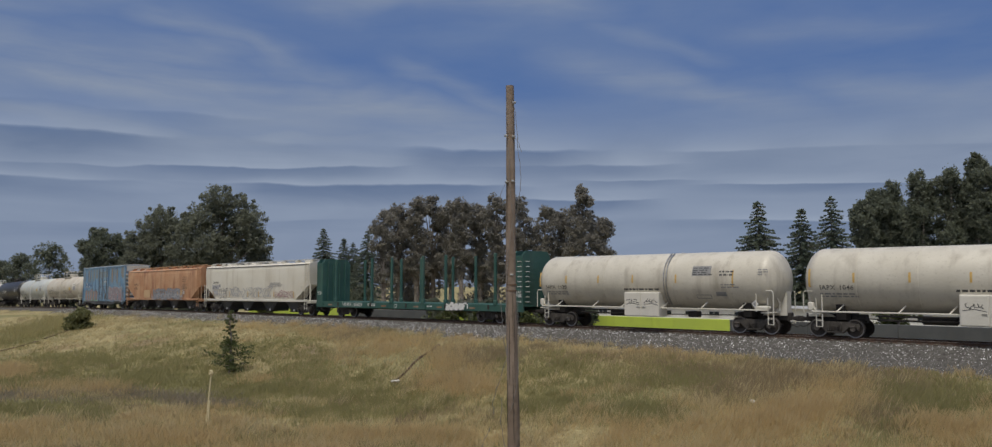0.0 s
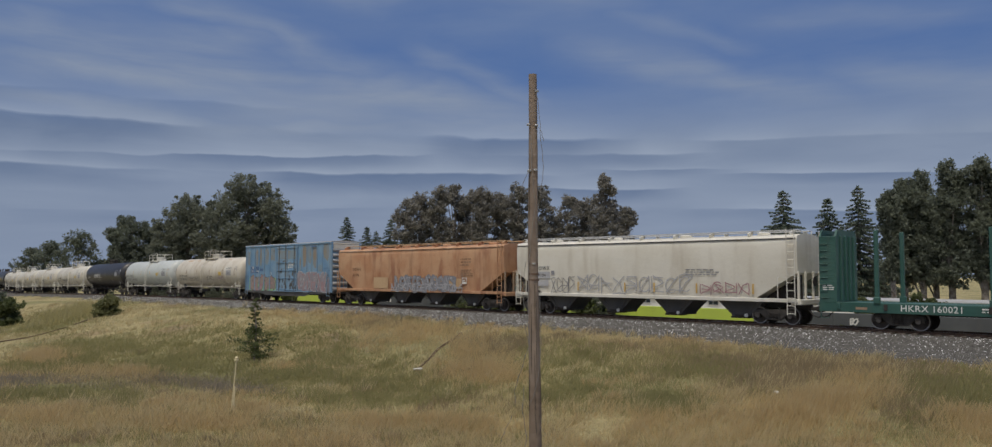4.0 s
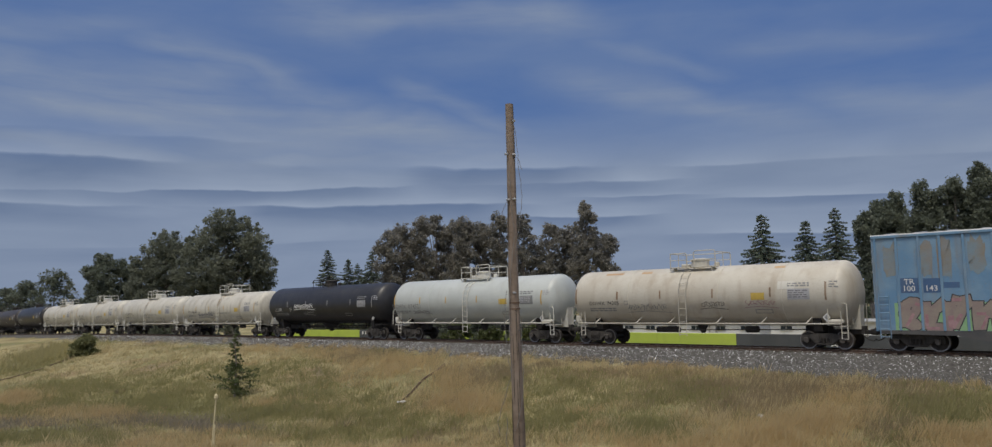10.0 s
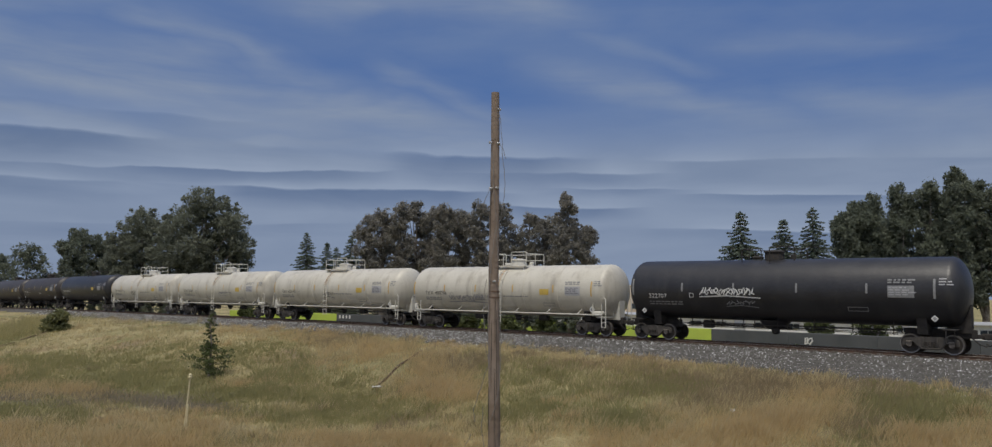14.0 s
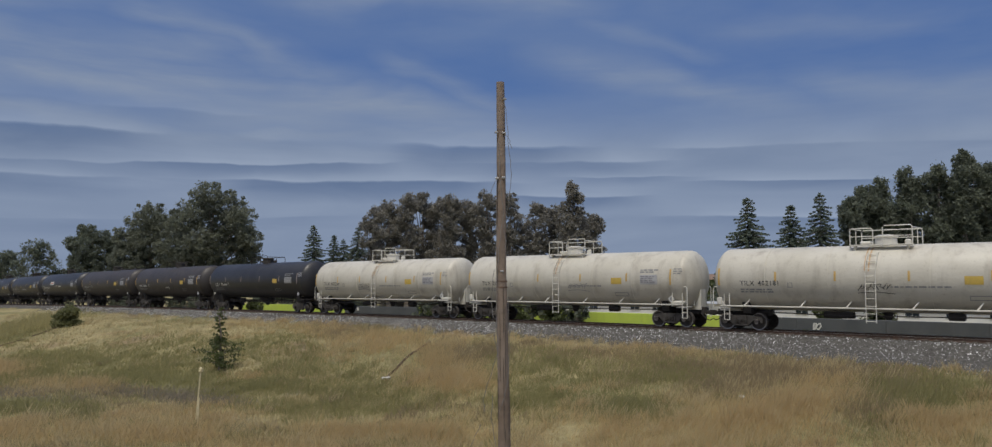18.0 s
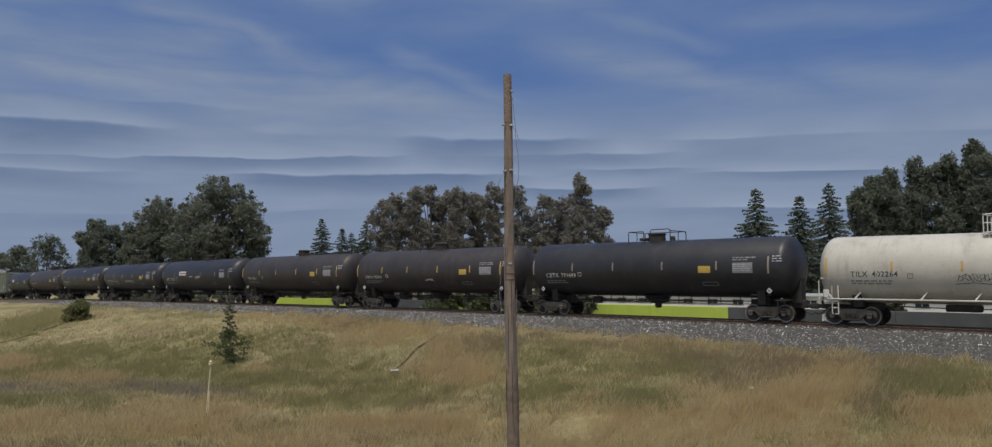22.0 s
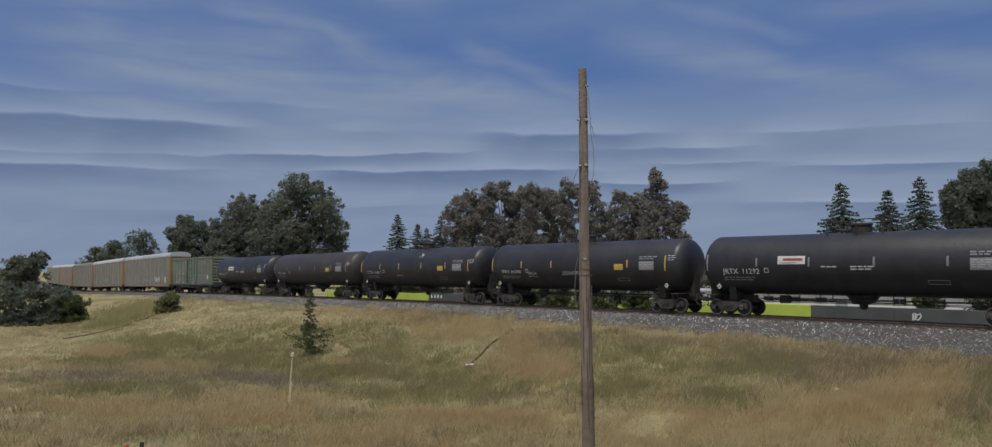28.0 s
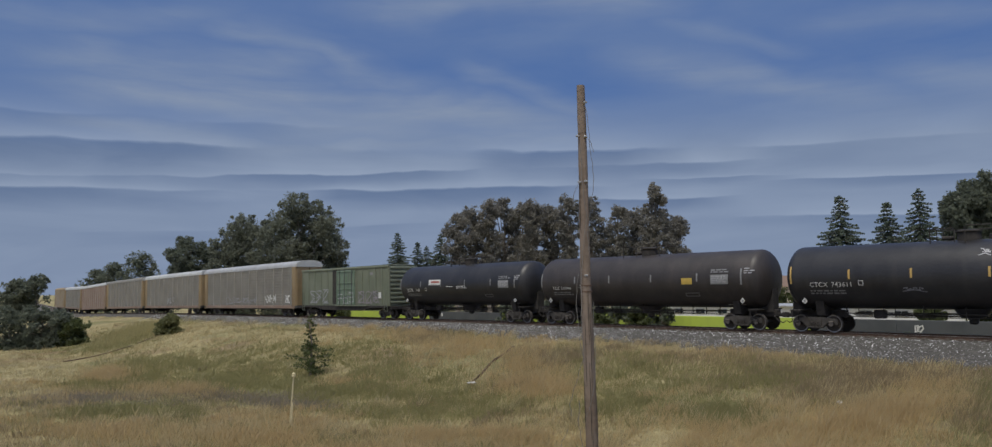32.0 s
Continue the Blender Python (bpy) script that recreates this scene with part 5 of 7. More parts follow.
    rows = ((209.70, 228.55, "CBTX 739449", "black_tank", 51, 0.26), (228.55, 247.36, "CBTX 742810", "brown_tank", 52, 0.22), (247.36, 266.02, "TILX 33146", "brown_tank", 53, 0.20), (266.02, 284.67, "JRTX 11292", "black_tank", 54, 0.29),
            (284.67, 303.42, "PPRX 663348", "black_tank", 55, 0.23), (303.42, 322.00, "CTCX 743611", "black_tank", 56, 0.24), (322.00, 340.60, "TILX 310044", "brown_tank", 57, 0.20), (340.60, 357.94, "JRTX 1140", "black_tank", 58, 0.26))
    for a, b, mark, paint, sd, size in rows:
        lab = {52: "faded brown-black tank car with white reporting marks", 53: "faded brown-black tank car with a yellow label", 57: "faded brown-black tank car with white reporting marks"}.get(sd, black)
        if sd in (54, 58):
            lab = "black tank car with a white and red sign board"
        car, side, half = tank_car(a, b, lab, paint, "under", 1.67, 2.91, mark, "ink_white", (), {54: "ink_grey", 58: "ink_grey", 57: "ink_grey", 51: "spray_tan"}.get(sd, "amber"), sd, False, sill=False, size=size,
                                   sign=sd not in (54, 58), dom_x=0.1, rail_platform=sd not in (53,))
        rng = np.random.default_rng(sd)
        if sd in (54, 58):
            x = -half + 0.27 * (b - a)
            sg = part("sign_board", patch(Geo(), x, x + 1.55, 2.92, 3.36, side), "ink_white", car, "white sign board with a red band")
            up = lambda p, q: (lambda v: (v[0], v[1] - 0.005, v[2]))(side(p, q))
            part("sign_band", patch(Geo(), x + 0.30, x + 1.42, 3.10, 3.24, up), "ink_red", sg)
            part("sign_line", patch(Geo(), x + 0.12, x + 1.0, 2.97, 3.01, up), "spray_grey", sg)
            part("small_print", bars(Geo(), x + 2.4, 2.75, 0.9, 1, side, rng, 0.06), "ink_white", car)
            part("small_print", bars(Geo(), 0.15, 2.75, 1.3, 2, side, rng, 0.06), "ink_white", car)
        if sd == 53:
            for y in (-0.42, 0.42):
                part("roof_walk", Geo().box(4.3, y, 4.64, 7.4, 0.05, 0.06, 0.01), "under", car)
            for k in range(9):
                part("walk_step", Geo().box(0.8 + 0.87 * k, 0, 4.60, 0.10, 0.84, 0.05, 0.01), "under", car)
            for x in (7.55, 8.15):
                part("end_hoop", Geo().tube([(x, -0.5, 4.35), (x, -0.5, 5.02), (x, -0.42, 5.10), (x, 0.42, 5.10), (x, 0.5, 5.02), (x, 0.5, 4.35)], 0.026, 6), "under", car)
            for y in (-0.5, 0.5):
                part("hoop_rail", Geo().tube([(7.55, y, 5.02), (8.15, y, 5.02)], 0.024, 6), "under", car)
        if sd == 55:
            tag(car, -4.3, 2.2, 0.7, 0.42, side, 81, "spray_silver", 0.05)
            tag(car, -1.0, 2.35, 2.4, 0.22, side, 82, "spray_silver", 0.05)
        if sd == 52:
            tag(car, 0.0, 2.25, 0.8, 0.14, side, 83, "ink_white", 0.04)
        if sd == 56:
            tag(car, 0.95, 3.85, 0.36, 0.28, side, 84, "spray_silver", 0.05)
            tag(car, -2.4, 2.2, 0.9, 0.16, side, 85, "spray_grey", 0.05)
        part("lower_line", patch(Geo(), half - 2.6, half - 1.5, 1.40, 1.44, side, 1), "ink_white", car)


build_tanks()


# ---- covered hoppers ----
def hopper_car(a, b, label, paint, under, mark, number, ink, bays, seed, mark_x, zr=4.86):
    L = b - a
    car = thing("hopper_car", label, "hopper car", "cars of the freight train")
    CARS.append((car, a, b))
    add_trucks(car, L / 2 - 2.12)
    add_couplers(car, L / 2)
    h = L / 2 - 0.62
    z0, zcut, cut = 1.36, 2.75, 2.35

    def low(x):
        return z0 + max(0.0, (abs(x) - (h - cut)) / cut) * (zcut - z0)
    prof = [(1.50, 0.0), (1.54, 0.25), (1.57, 0.55), (1.56, 0.80), (1.52, 0.90), (1.47, 0.925), (1.40, 0.935), (0.9, 0.975), (0.0, 1.0)]
    ring = [(-y, f) for y, f in prof] + [(y, f) for y, f in reversed(prof[:-1])]
    xs = [-h, -h + 0.18, -h + cut * 0.5, -h + cut] + [(-h + cut) + (2 * h - 2 * cut) * k / 8 for k in range(1, 8)] + [h - cut, h - cut * 0.5, h - 0.18, h]
    vs, n = [], len(ring)
    for x in xs:
        pinch = 0.965 if abs(x) == h else 1.0
        vs += [(x, y * pinch, low(x) + (zr - low(x)) * f) for y, f in ring]
    fs = [(i * n + k, i * n + k + 1, (i + 1) * n + k + 1, (i + 1) * n + k) for i in range(len(xs) - 1) for k in range(n - 1)]
    fs += [(i * n + n - 1, i * n, (i + 1) * n, (i + 1) * n + n - 1) for i in range(len(xs) - 1)]
    fs += [tuple(range(n)), tuple(range((len(xs) - 1) * n, len(xs) * n))]
    part("body", Geo().add(vs, fs, True), paint, car)
    side = lambda x, z: (x, -1.585 if z < 4.0 else -1.56, z)
    for s in (-1, 1):
        part("side_sill", Geo().box(0, s * 1.50, 1.30, L - 1.2, 0.16, 0.20, 0.02), paint if paint == "orange" else "clean_white", car)
        part("eave_angle", Geo().box(0, s * 1.50, zr - 0.30, 2 * h - 0.1, 0.14, 0.07, 0.015), "hopper_grey" if paint != "orange" else "rustpatch", car)
        # roof walk on brackets
        part("roof_walk", Geo().box(0, s * 0.75, zr + 0.17, 2 * h - 0.3, 0.32, 0.05, 0.01), "roof_grey" if paint != "orange" else "orange_pale", car)
        for k in range(9):
            x = -h + 0.5 + (2 * h - 1.0) * k / 8
            part("walk_bracket", Geo().box(x, s * 0.92, zr + 0.03, 0.09, 0.55, 0.20, 0.015, Matrix.Rotation(-s * 0.28, 4, "X")), paint if paint == "orange" else "clean_white", car)
    for k in range(4):
        part("roof_hatch", Geo().lathe([(zr - 0.02, 0.36), (zr + 0.10, 0.34), (zr + 0.14, 0.25)], "z", (-h * 0.75 + h * 0.5 * k, 0, 0), 14), paint, car)
    # end: slope sheet, posts, ladders
    for s in (1, -1):
        for y in (-1.38, -0.5, 0.5, 1.38):
            part("end_post", Geo().box(s * (h + 0.02), y, 2.05, 0.12, 0.12, 1.55, 0.02), paint if paint != "orange" else "rustpatch", car)

        part("end_sill", Geo().box(s * (h - 0.1), 0, 1.22, 0.55, 3.0, 0.28, 0.03), paint, car)
        part("slope_sheet", Geo().prism([(s * (h - cut - 0.1), 1.30), (s * (h - 0.12), zcut + 0.05), (s * (h - 0.16), zcut + 0.18), (s * (h - cut - 0.2), 1.44)], -1.40, 1.40, "y"), under, car)
        # dark sheet added across the open triangle, standing for the shade under the slope
        part("end_web", Geo().prism([(s * (h - cut + 0.05), 1.30), (s * (h - 0.15), zcut), (s * (h - 0.10), 1.30)], -0.62, -0.56, "y"), "under", car)
        for sy in (-1, 1):
            part("ladder", ladder_geo(s * (h - 0.28), 0.42, 0.55, (zr + 0.2) if s > 0 else 2.9, lambda z: sy * 1.66, 0.024, 0.40), "clean_white" if paint != "orange" else paint, car)
            part("grab_iron", Geo().tube([(s * (h - 1.0), sy * 1.64, 1.4), (s * (h - 1.0), sy * 1.64, 2.5), (s * (h - 0.55), sy * 1.64, 2.5)], 0.022, 6), "clean_white" if paint != "orange" else paint, car)
        part("brake_cylinder", Geo().box(s * (h - 0.7), -0.4, 1.75, 0.5, 0.6, 0.45, 0.05), "under", car)
        part("brake_wheel", Geo().lathe([(-0.02, 0.26), (0.02, 0.26)], "x", (s * (h + 0.12), 0.5, 2.3), 16), "under", car)
    # discharge bays
    w = 4.24
    for k in range(bays):
        x = w * (k + 0.5 - bays / 2)
        bay = part("hopper_bay", Geo().prism([(x - 1.42, 1.38), (x + 1.42, 1.38), (x + 1.36, 1.20), (x + 0.56, 0.44), (x + 0.50, 0.28), (x - 0.50, 0.28), (x - 0.56, 0.44), (x - 1.36, 1.20)], -0.86, 0.86, "y"), under, car)
        for e in (-1, 1):
            part("bay_rib", Geo().prism([(x + e * 1.00, 1.30), (x + e * 1.06, 1.30), (x + e * 0.40, 0.40), (x + e * 0.34, 0.40)], -0.90, -0.86, "y"), under, bay)
        part("outlet_gate", Geo().box(x, -0.62, 0.30, 1.1, 0.7, 0.10, 0.02).tube([(x - 0.25, -1.02, 0.40), (x + 0.25, -1.02, 0.40)], 0.05, 8), "wheel", bay)
        part("gate_wheel", Geo().lathe([(-1.12, 0.10), (-1.04, 0.10)], "y", (x + 0.42, 0, 0.42), 12), "ink_white", bay, "pale gate shaft end")
    for e in (-1, 1):
        part("stub_sill", Geo().box(e * (L / 2 - 2.0), 0, 1.02, 3.0, 0.34, 0.36, 0.02), "under", car)
    rng = np.random.default_rng(seed)
    part("reporting_mark", word(Geo(), mark, mark_x, 2.92, 0.25, side, 1.12), ink, car)
    if number:
        part("car_number", word(Geo(), number, mark_x + 0.06, 2.45, 0.23, lambda x, z: (x, -1.596, z), 1.08), ink, car)
    return car, side, h, L, rng


def build_hoppers():
    car, side, h, L, rng = hopper_car(20.60, 41.53, "chalky white covered hopper with a roof walk and graffiti", "hopper_white", "hopper_grey", "DOWX", "69104", "ink", 4, 61, -8.10)
    part("number_patch", patch(Geo(), -8.20, -6.80, 2.36, 2.80, side), "spray_silver", car, "grey repainted patch behind the number")
    part("data_patch", patch(Geo(), -8.20, -6.95, 1.84, 2.24, side), "spray_silver", car)
    part("test_box", patch(Geo(), -6.72, -6.44, 2.60, 2.86, side), "spray_grey", car)
    graffiti(car, -6.75, -4.70, 1.40, 2.50, side, 4, 62, None, "spray_dark", "thin black scrawled graffiti", None, 0.032)
    graffiti(car, -4.6, h - 6.0, 1.50, 2.60, side, 9, 63, None, "spray_lilac", "faint grey scrawled graffiti", None, 0.045)
    graffiti(car, h - 5.6, h - 2.6, 1.50, 2.2, side, 4, 64, None, "spray_pink", "faint pink scrawled graffiti", None, 0.045)
    for x in (-h + 1.9, -h + 5.4, -h + 9.0, h - 8.6, h - 5.8, h - 2.4):
        part("reflector", patch(Geo(), x - 0.05, x + 0.05, 1.6, 2.15, lambda p, q: (p, -1.60, q)), "amber", car)
    part("side_print", bars(Geo(), h - 6.5, 2.9, 2.0, 3, side, rng, 0.06, 0.14), "ink_grey", car)
    car, side, h, L, rng = hopper_car(41.53, 63.12, "rusty orange covered hopper with grey graffiti", "orange", "hopper_grey", "DOWX", "67300", "ink_brown", 4, 65, -7.93)
    for x0, x1, z0, z1 in ((-4.9, -2.95, 1.46, 2.36), (2.5, 5.9, 1.50, 2.30)):
        part("pale_patch", patch(Geo(), x0, x1, z0, z1, lambda x, z: (x, -1.583, z)), "orange_pale", car, "pale repainted patch")
    graffiti(car, -2.0, 5.2, 1.30, 2.50, lambda x, z: (x, -1.60, z), 13, 66, "spray_grey", "spray_dark", "grey tangled graffiti", "spray_lilac", 0.03)
    graffiti(car, -2.5, 6.0, 1.25, 1.90, lambda x, z: (x, -1.615, z), 16, 67, None, "spray_lilac", "grey tangled graffiti", None, 0.05)
    g = outline(Geo(), 5.95, 6.45, 1.90, 2.36, 0.05, side)
    bars(g, 6.03, 2.10, 0.30, 2, side, rng, 0.09, 0.14)
    part("data_box", g, "ink_white", car)
    part("side_print", bars(Geo(), h - 4.4, 3.7, 1.2, 3, side, rng, 0.08, 0.22), "rustpatch", car)
    part("side_print", bars(Geo(), h - 4.4, 2.9, 1.2, 4, side, rng, 0.06, 0.14), "rustpatch", car)


build_hoppers()


# ---- box cars ----
def box_car(a, b, label, paint, end_paint, roof, top, x0, x1, ribs, door, door_paint, sill, z0=1.12):
    """Body from x0 to x1; door: its ends; ribs: places of the side posts."""
    L = b - a
    car = thing("box_car", label, "box car", "cars of the freight train")
    CARS.append((car, a, b))
    add_trucks(car, L / 2 - 2.15)
    add_couplers(car, L / 2)
    W = 1.50
    part("body", Geo().box((x0 + x1) / 2, 0, (z0 + top) / 2, x1 - x0, 2 * W, top - z0, 0.03), paint, car)
    for x in ribs:
        for s in (-1, 1):
            part("side_post", Geo().box(x, s * (W + 0.025), (z0 + top) / 2, 0.11, 0.06, top - z0 - 0.10, 0.02), paint, car)
    for s in (-1, 1):
        part("side_sill", Geo().prism([(x0 + 0.1, z0 + 0.06), (x1 - 0.1, z0 + 0.06), (x1 - 0.2, z0 - 0.10), (x1 - 3.4, z0 - 0.16), (x1 - 4.6, z0 - 0.38), (x0 + 4.6, z0 - 0.38), (x0 + 3.4, z0 - 0.16), (x0 + 0.2, z0 - 0.10)], s * W - 0.03, s * W + 0.03, "y"), sill, car)
        part("top_chord", Geo().box((x0 + x1) / 2, s * (W + 0.03), top - 0.06, x1 - x0 + 0.06, 0.08, 0.14, 0.02), paint, car)
    part("roof", Geo().prism([(-W - 0.06, top), (W + 0.06, top), (W + 0.04, top + 0.05), (0, top + 0.16), (-W - 0.04, top + 0.05)], x0 - 0.04, x1 + 0.04), roof, car)
    for k in range(12):
        x = x0 + (x1 - x0) * (k + 0.5) / 12
        part("roof_rib", Geo().prism([(-W, top + 0.05), (W, top + 0.05), (W, top + 0.08), (0, top + 0.20), (-W, top + 0.08)], x - 0.05, x + 0.05), roof, car)
    for s, xe in ((1, x1), (-1, x0)):
        for k in range(9):
            z = z0 + 0.35 + (top - z0 - 0.55) * k / 8
            part("end_corrugation", Geo().prism([(xe, z - 0.16), (xe + s * 0.09, z - 0.05), (xe + s * 0.09, z + 0.05), (xe, z + 0.16)], -W + 0.12, W - 0.12, "y"), end_paint, car)
        for sy in (-1, 1):
            part("corner_post", Geo().box(xe - s * 0.02, sy * (W - 0.05), (z0 + top) / 2, 0.12, 0.14, top - z0, 0.03), paint, car)
            part("ladder", ladder_geo(xe - s * 0.42, 0.46, 0.62, 2.75, lambda z: sy * (W + 0.10), 0.022, 0.38), paint, car)
        part("end_sill", Geo().box(xe - s * 0.1, 0, 0.98, 0.5, 2.8, 0.30, 0.03), "under", car)
    part("centre_sill", Geo().box(0, 0, 0.92, x1 - x0 - 1.0, 0.36, 0.34, 0.02).box(1.2, -0.6, 0.88, 0.9, 0.4, 0.4, 0.06).tube([(-2.6, -0.7, 0.85), (-0.4, -0.7, 0.85)], 0.10, 8), "under", car)
    d0, d1 = door
    dr = part("door", Geo().box((d0 + d1) / 2, -W - 0.05, (z0 + top) / 2 - 0.05, d1 - d0, 0.09, top - z0 - 0.35, 0.02), door_paint, car)
    for x in (d0 + 0.05, d1 - 0.05, (d0 + d1) / 2 + 0.15):
        part("door_stile", Geo().box(x, -W - 0.12, (z0 + top) / 2 - 0.05, 0.09, 0.06, top - z0 - 0.36, 0.015), door_paint, dr)
    for f in (0.02, 0.28, 0.46, 0.64, 0.98):
        part("door_rail", Geo().box((d0 + d1) / 2, -W - 0.13, z0 + 0.15 + (top - z0 - 0.42) * f, d1 - d0, 0.05, 0.09, 0.015), door_paint, dr)
    part("door_track", Geo().box((d0 + d1) / 2 + 0.9, -W - 0.09, z0 + 0.06, (d1 - d0) * 1.7, 0.14, 0.10, 0.02), paint, car)
    for x in (d0 + 0.62, (d0 + d1) / 2 - 0.1, d1 - 0.45):
        part("lock_rod", Geo().tube([(x, -W - 0.17, z0 + 0.05), (x, -W - 0.17, top - 0.1)], 0.030, 6), "hopper_grey", dr)
    return car, W, z0, dr


def build_boxcars():
    a, b = 63.12, 80.29
    top = 5.52
    x0, x1 = -8.05, 8.12
    ribs = [x0 + 0.12, -6.98, -6.02, -5.12, -4.15, -3.0, 3.0, 3.9, 4.8, 5.7, 6.6, x1 - 0.12]
    car, W, z0, dr = box_car(a, b, "faded blue box car with rust patches and graffiti", "blue", "roof_grey", "roof_grey", top, x0, x1, ribs, (-1.55, 2.35), "blue", "hopper_grey", 0.95)
    side = lambda x, z: (x, -W - 0.006, z)
    out = lambda x, z: (x, -W - 0.060, z)
    part("reporting_mark", word(word(Geo(), "TR", -6.72, 3.16, 0.26, lambda x, z: (x, -W - 0.010, z)), "100", -6.80, 2.84, 0.26, lambda x, z: (x, -W - 0.010, z)), "ink_white", car)
    part("number_patch", patch(Geo(), -5.90, -5.18, 2.76, 3.42, side), "blue_dark", car)
    part("number_patch", patch(Geo(), -6.88, -6.10, 2.76, 3.46, side), "blue_dark", car)
    part("car_number", word(Geo(), "143", -5.84, 2.84, 0.26, lambda x, z: (x, -W - 0.010, z)), "ink_white", car)
    part("dark_patch", patch(Geo(), -5.05, -4.40, 2.96, 3.22, side), "blue_dark", car)
    part("test_box", outline(Geo(), -2.85, -2.6, 2.5, 2.8, 0.03, side), "ink_white", car)
    rng = np.random.default_rng(5)
    g = Geo()
    for x, w, z, h in ((-7.6, 0.7, 3.6, 1.5), (-5.95, 0.5, 3.5, 1.7), (-5.25, 0.6, 3.4, 1.9), (-4.0, 0.7, 3.7, 1.4), (-2.85, 0.8, 4.0, 1.2), (3.15, 0.65, 3.4, 1.9), (4.05, 0.65, 3.7, 1.6), (4.95, 0.65, 3.3, 2.0), (6.75, 0.9, 4.0, 1.3), (5.9, 0.6, 2.9, 0.6), (2.6, 0.35, 2.9, 1.2)):
        pts = [(x + w / 2 + w * 0.5 * (1 + 0.06 * rng.normal()) * math.copysign(abs(math.cos(q)) ** 0.35, math.cos(q)), z + h / 2 + h * 0.5 * (1 + 0.16 * rng.normal()) * math.copysign(abs(math.sin(q)) ** 0.5, math.sin(q))) for q in np.linspace(0, 2 * math.pi, 29)[:-1]]
        vs = [side(x + w / 2, z + h / 2)] + [side(*p) for p in pts]
        part("rust_patch", Geo().add(vs, [(0, 1 + k, 1 + (k + 1) % 28) for k in range(28)]), "blue_rust", car, "rust showing through the paint")
    g = Geo()
    for k in range(40):
        x, z = rng.uniform(-1.2, 2.1), 1.2 + 2.9 * rng.random() ** 1.4
        r = rng.uniform(0.04, 0.20)
        ring = [(x + r * rng.uniform(0.4, 1.2) * math.cos(q), -W - 0.101, z + r * rng.uniform(0.5, 1.9) * math.sin(q)) for q in np.linspace(0, 2 * math.pi, 12)[:-1]]
        g.add([(x, -W - 0.101, z)] + ring, [(0, 1 + m, 1 + (m + 1) % 11) for m in range(11)])
    part("door_stain", g, "hopper_grey", dr, "dark grease stains")
    g = Geo()
    for x, z, ww, hh in ((-1.3, 4.1, 1.6, 0.8), (0.55, 4.1, 1.5, 0.8)):
        patch(g, x, x + ww, z, z + hh, lambda p, q: (p, -W - 0.099, q), 1)
    part("door_panel_patch", g, "blue_rust", dr, "dull purple repaint")
    part("door_print", bars(Geo(), 0.65, 3.55, 1.0, 3, lambda p, q: (p, -W - 0.102, q), rng, 0.08, 0.16), "ink_white", dr)
    part("sprayed_ground", patch(Geo(), -7.2, -1.75, 1.02, 2.3, side), "spray_green", car, "green sprayed background")
    graffiti(car, -6.9, -1.9, 1.05, 2.45, side, 5, 91, "spray_tan", "ink", "tan, pink and black graffiti", "spray_pink", 0.05)
    part("sprayed_ground", patch(Geo(), 3.05, 7.95, 1.02, 2.35, side), "spray_mauve", car, "mauve sprayed background")
    graffiti(car, 1.75, 7.5, 1.05, 2.85, out, 7, 92, "spray_mauve", "spray_silver", "mauve graffiti with pale outlines", "spray_pink", 0.05)
    tag(car, 6.9, 3.0, 0.8, 0.35, out, 93, "blue_dark", 0.03)
    part("white_end_board", Geo().box(x1 + 0.06, 0, top - 0.35, 0.06, 2.7, 0.60, 0.02), "clean_white", car)
    part("roof_bracket", Geo().box(5.2, -W - 0.08, top - 0.35, 0.9, 0.05, 0.10, 0.02), "blue_dark", car)
    # the green car
    a, b = 357.94, 376.11
    top = 4.78
    x0, x1 = -8.35, 8.20
    ribs = [x0 + 0.12, -6.9, -5.6, -4.2, -2.9, 2.4, 3.6, 4.8, 6.0, 7.1, x1 - 0.12]
    car, W, z0, dr = box_car(a, b, "faded green box car with graffiti and a part-open door", "green_box", "green_box", "green_box", top, x0, x1, ribs, (-1.0, 2.35), "green_door", "under")
    # no real opening: a black plate on the body gives the doorway's shade
    part("door_opening", Geo().box(-1.55, -W - 0.004, 3.05, 0.85, 0.02, 3.5), "under", car, "dark plate standing for the shaded gap of the open door")
    side = lambda x, z: (x, -W - 0.006, z)
    graffiti(car, -6.6, -2.6, 1.3, 2.7, lambda x, z: (x, -W - 0.058, z), 3, 94, None, "spray_lilac", "pale blue scrawled graffiti", None, 0.07)
    graffiti(car, -0.8, 2.2, 1.4, 2.3, lambda x, z: (x, -W - 0.10, z), 3, 95, None, "spray_silver", "white scrawled graffiti", None, 0.06)
    graffiti(car, 2.8, 6.8, 1.3, 2.6, lambda x, z: (x, -W - 0.058, z), 3, 96, None, "spray_mauve", "faded purple graffiti", None, 0.08)
    part("paper_sign", patch(Geo(), 6.5, 6.95, 1.85, 2.4, lambda x, z: (x, -W - 0.062, z), 1), "ink_white", car)
    part("dark_stencil", patch(Geo(), 4.95, 5.5, 4.0, 4.25, side, 1), "ink_grey", car)


build_boxcars()


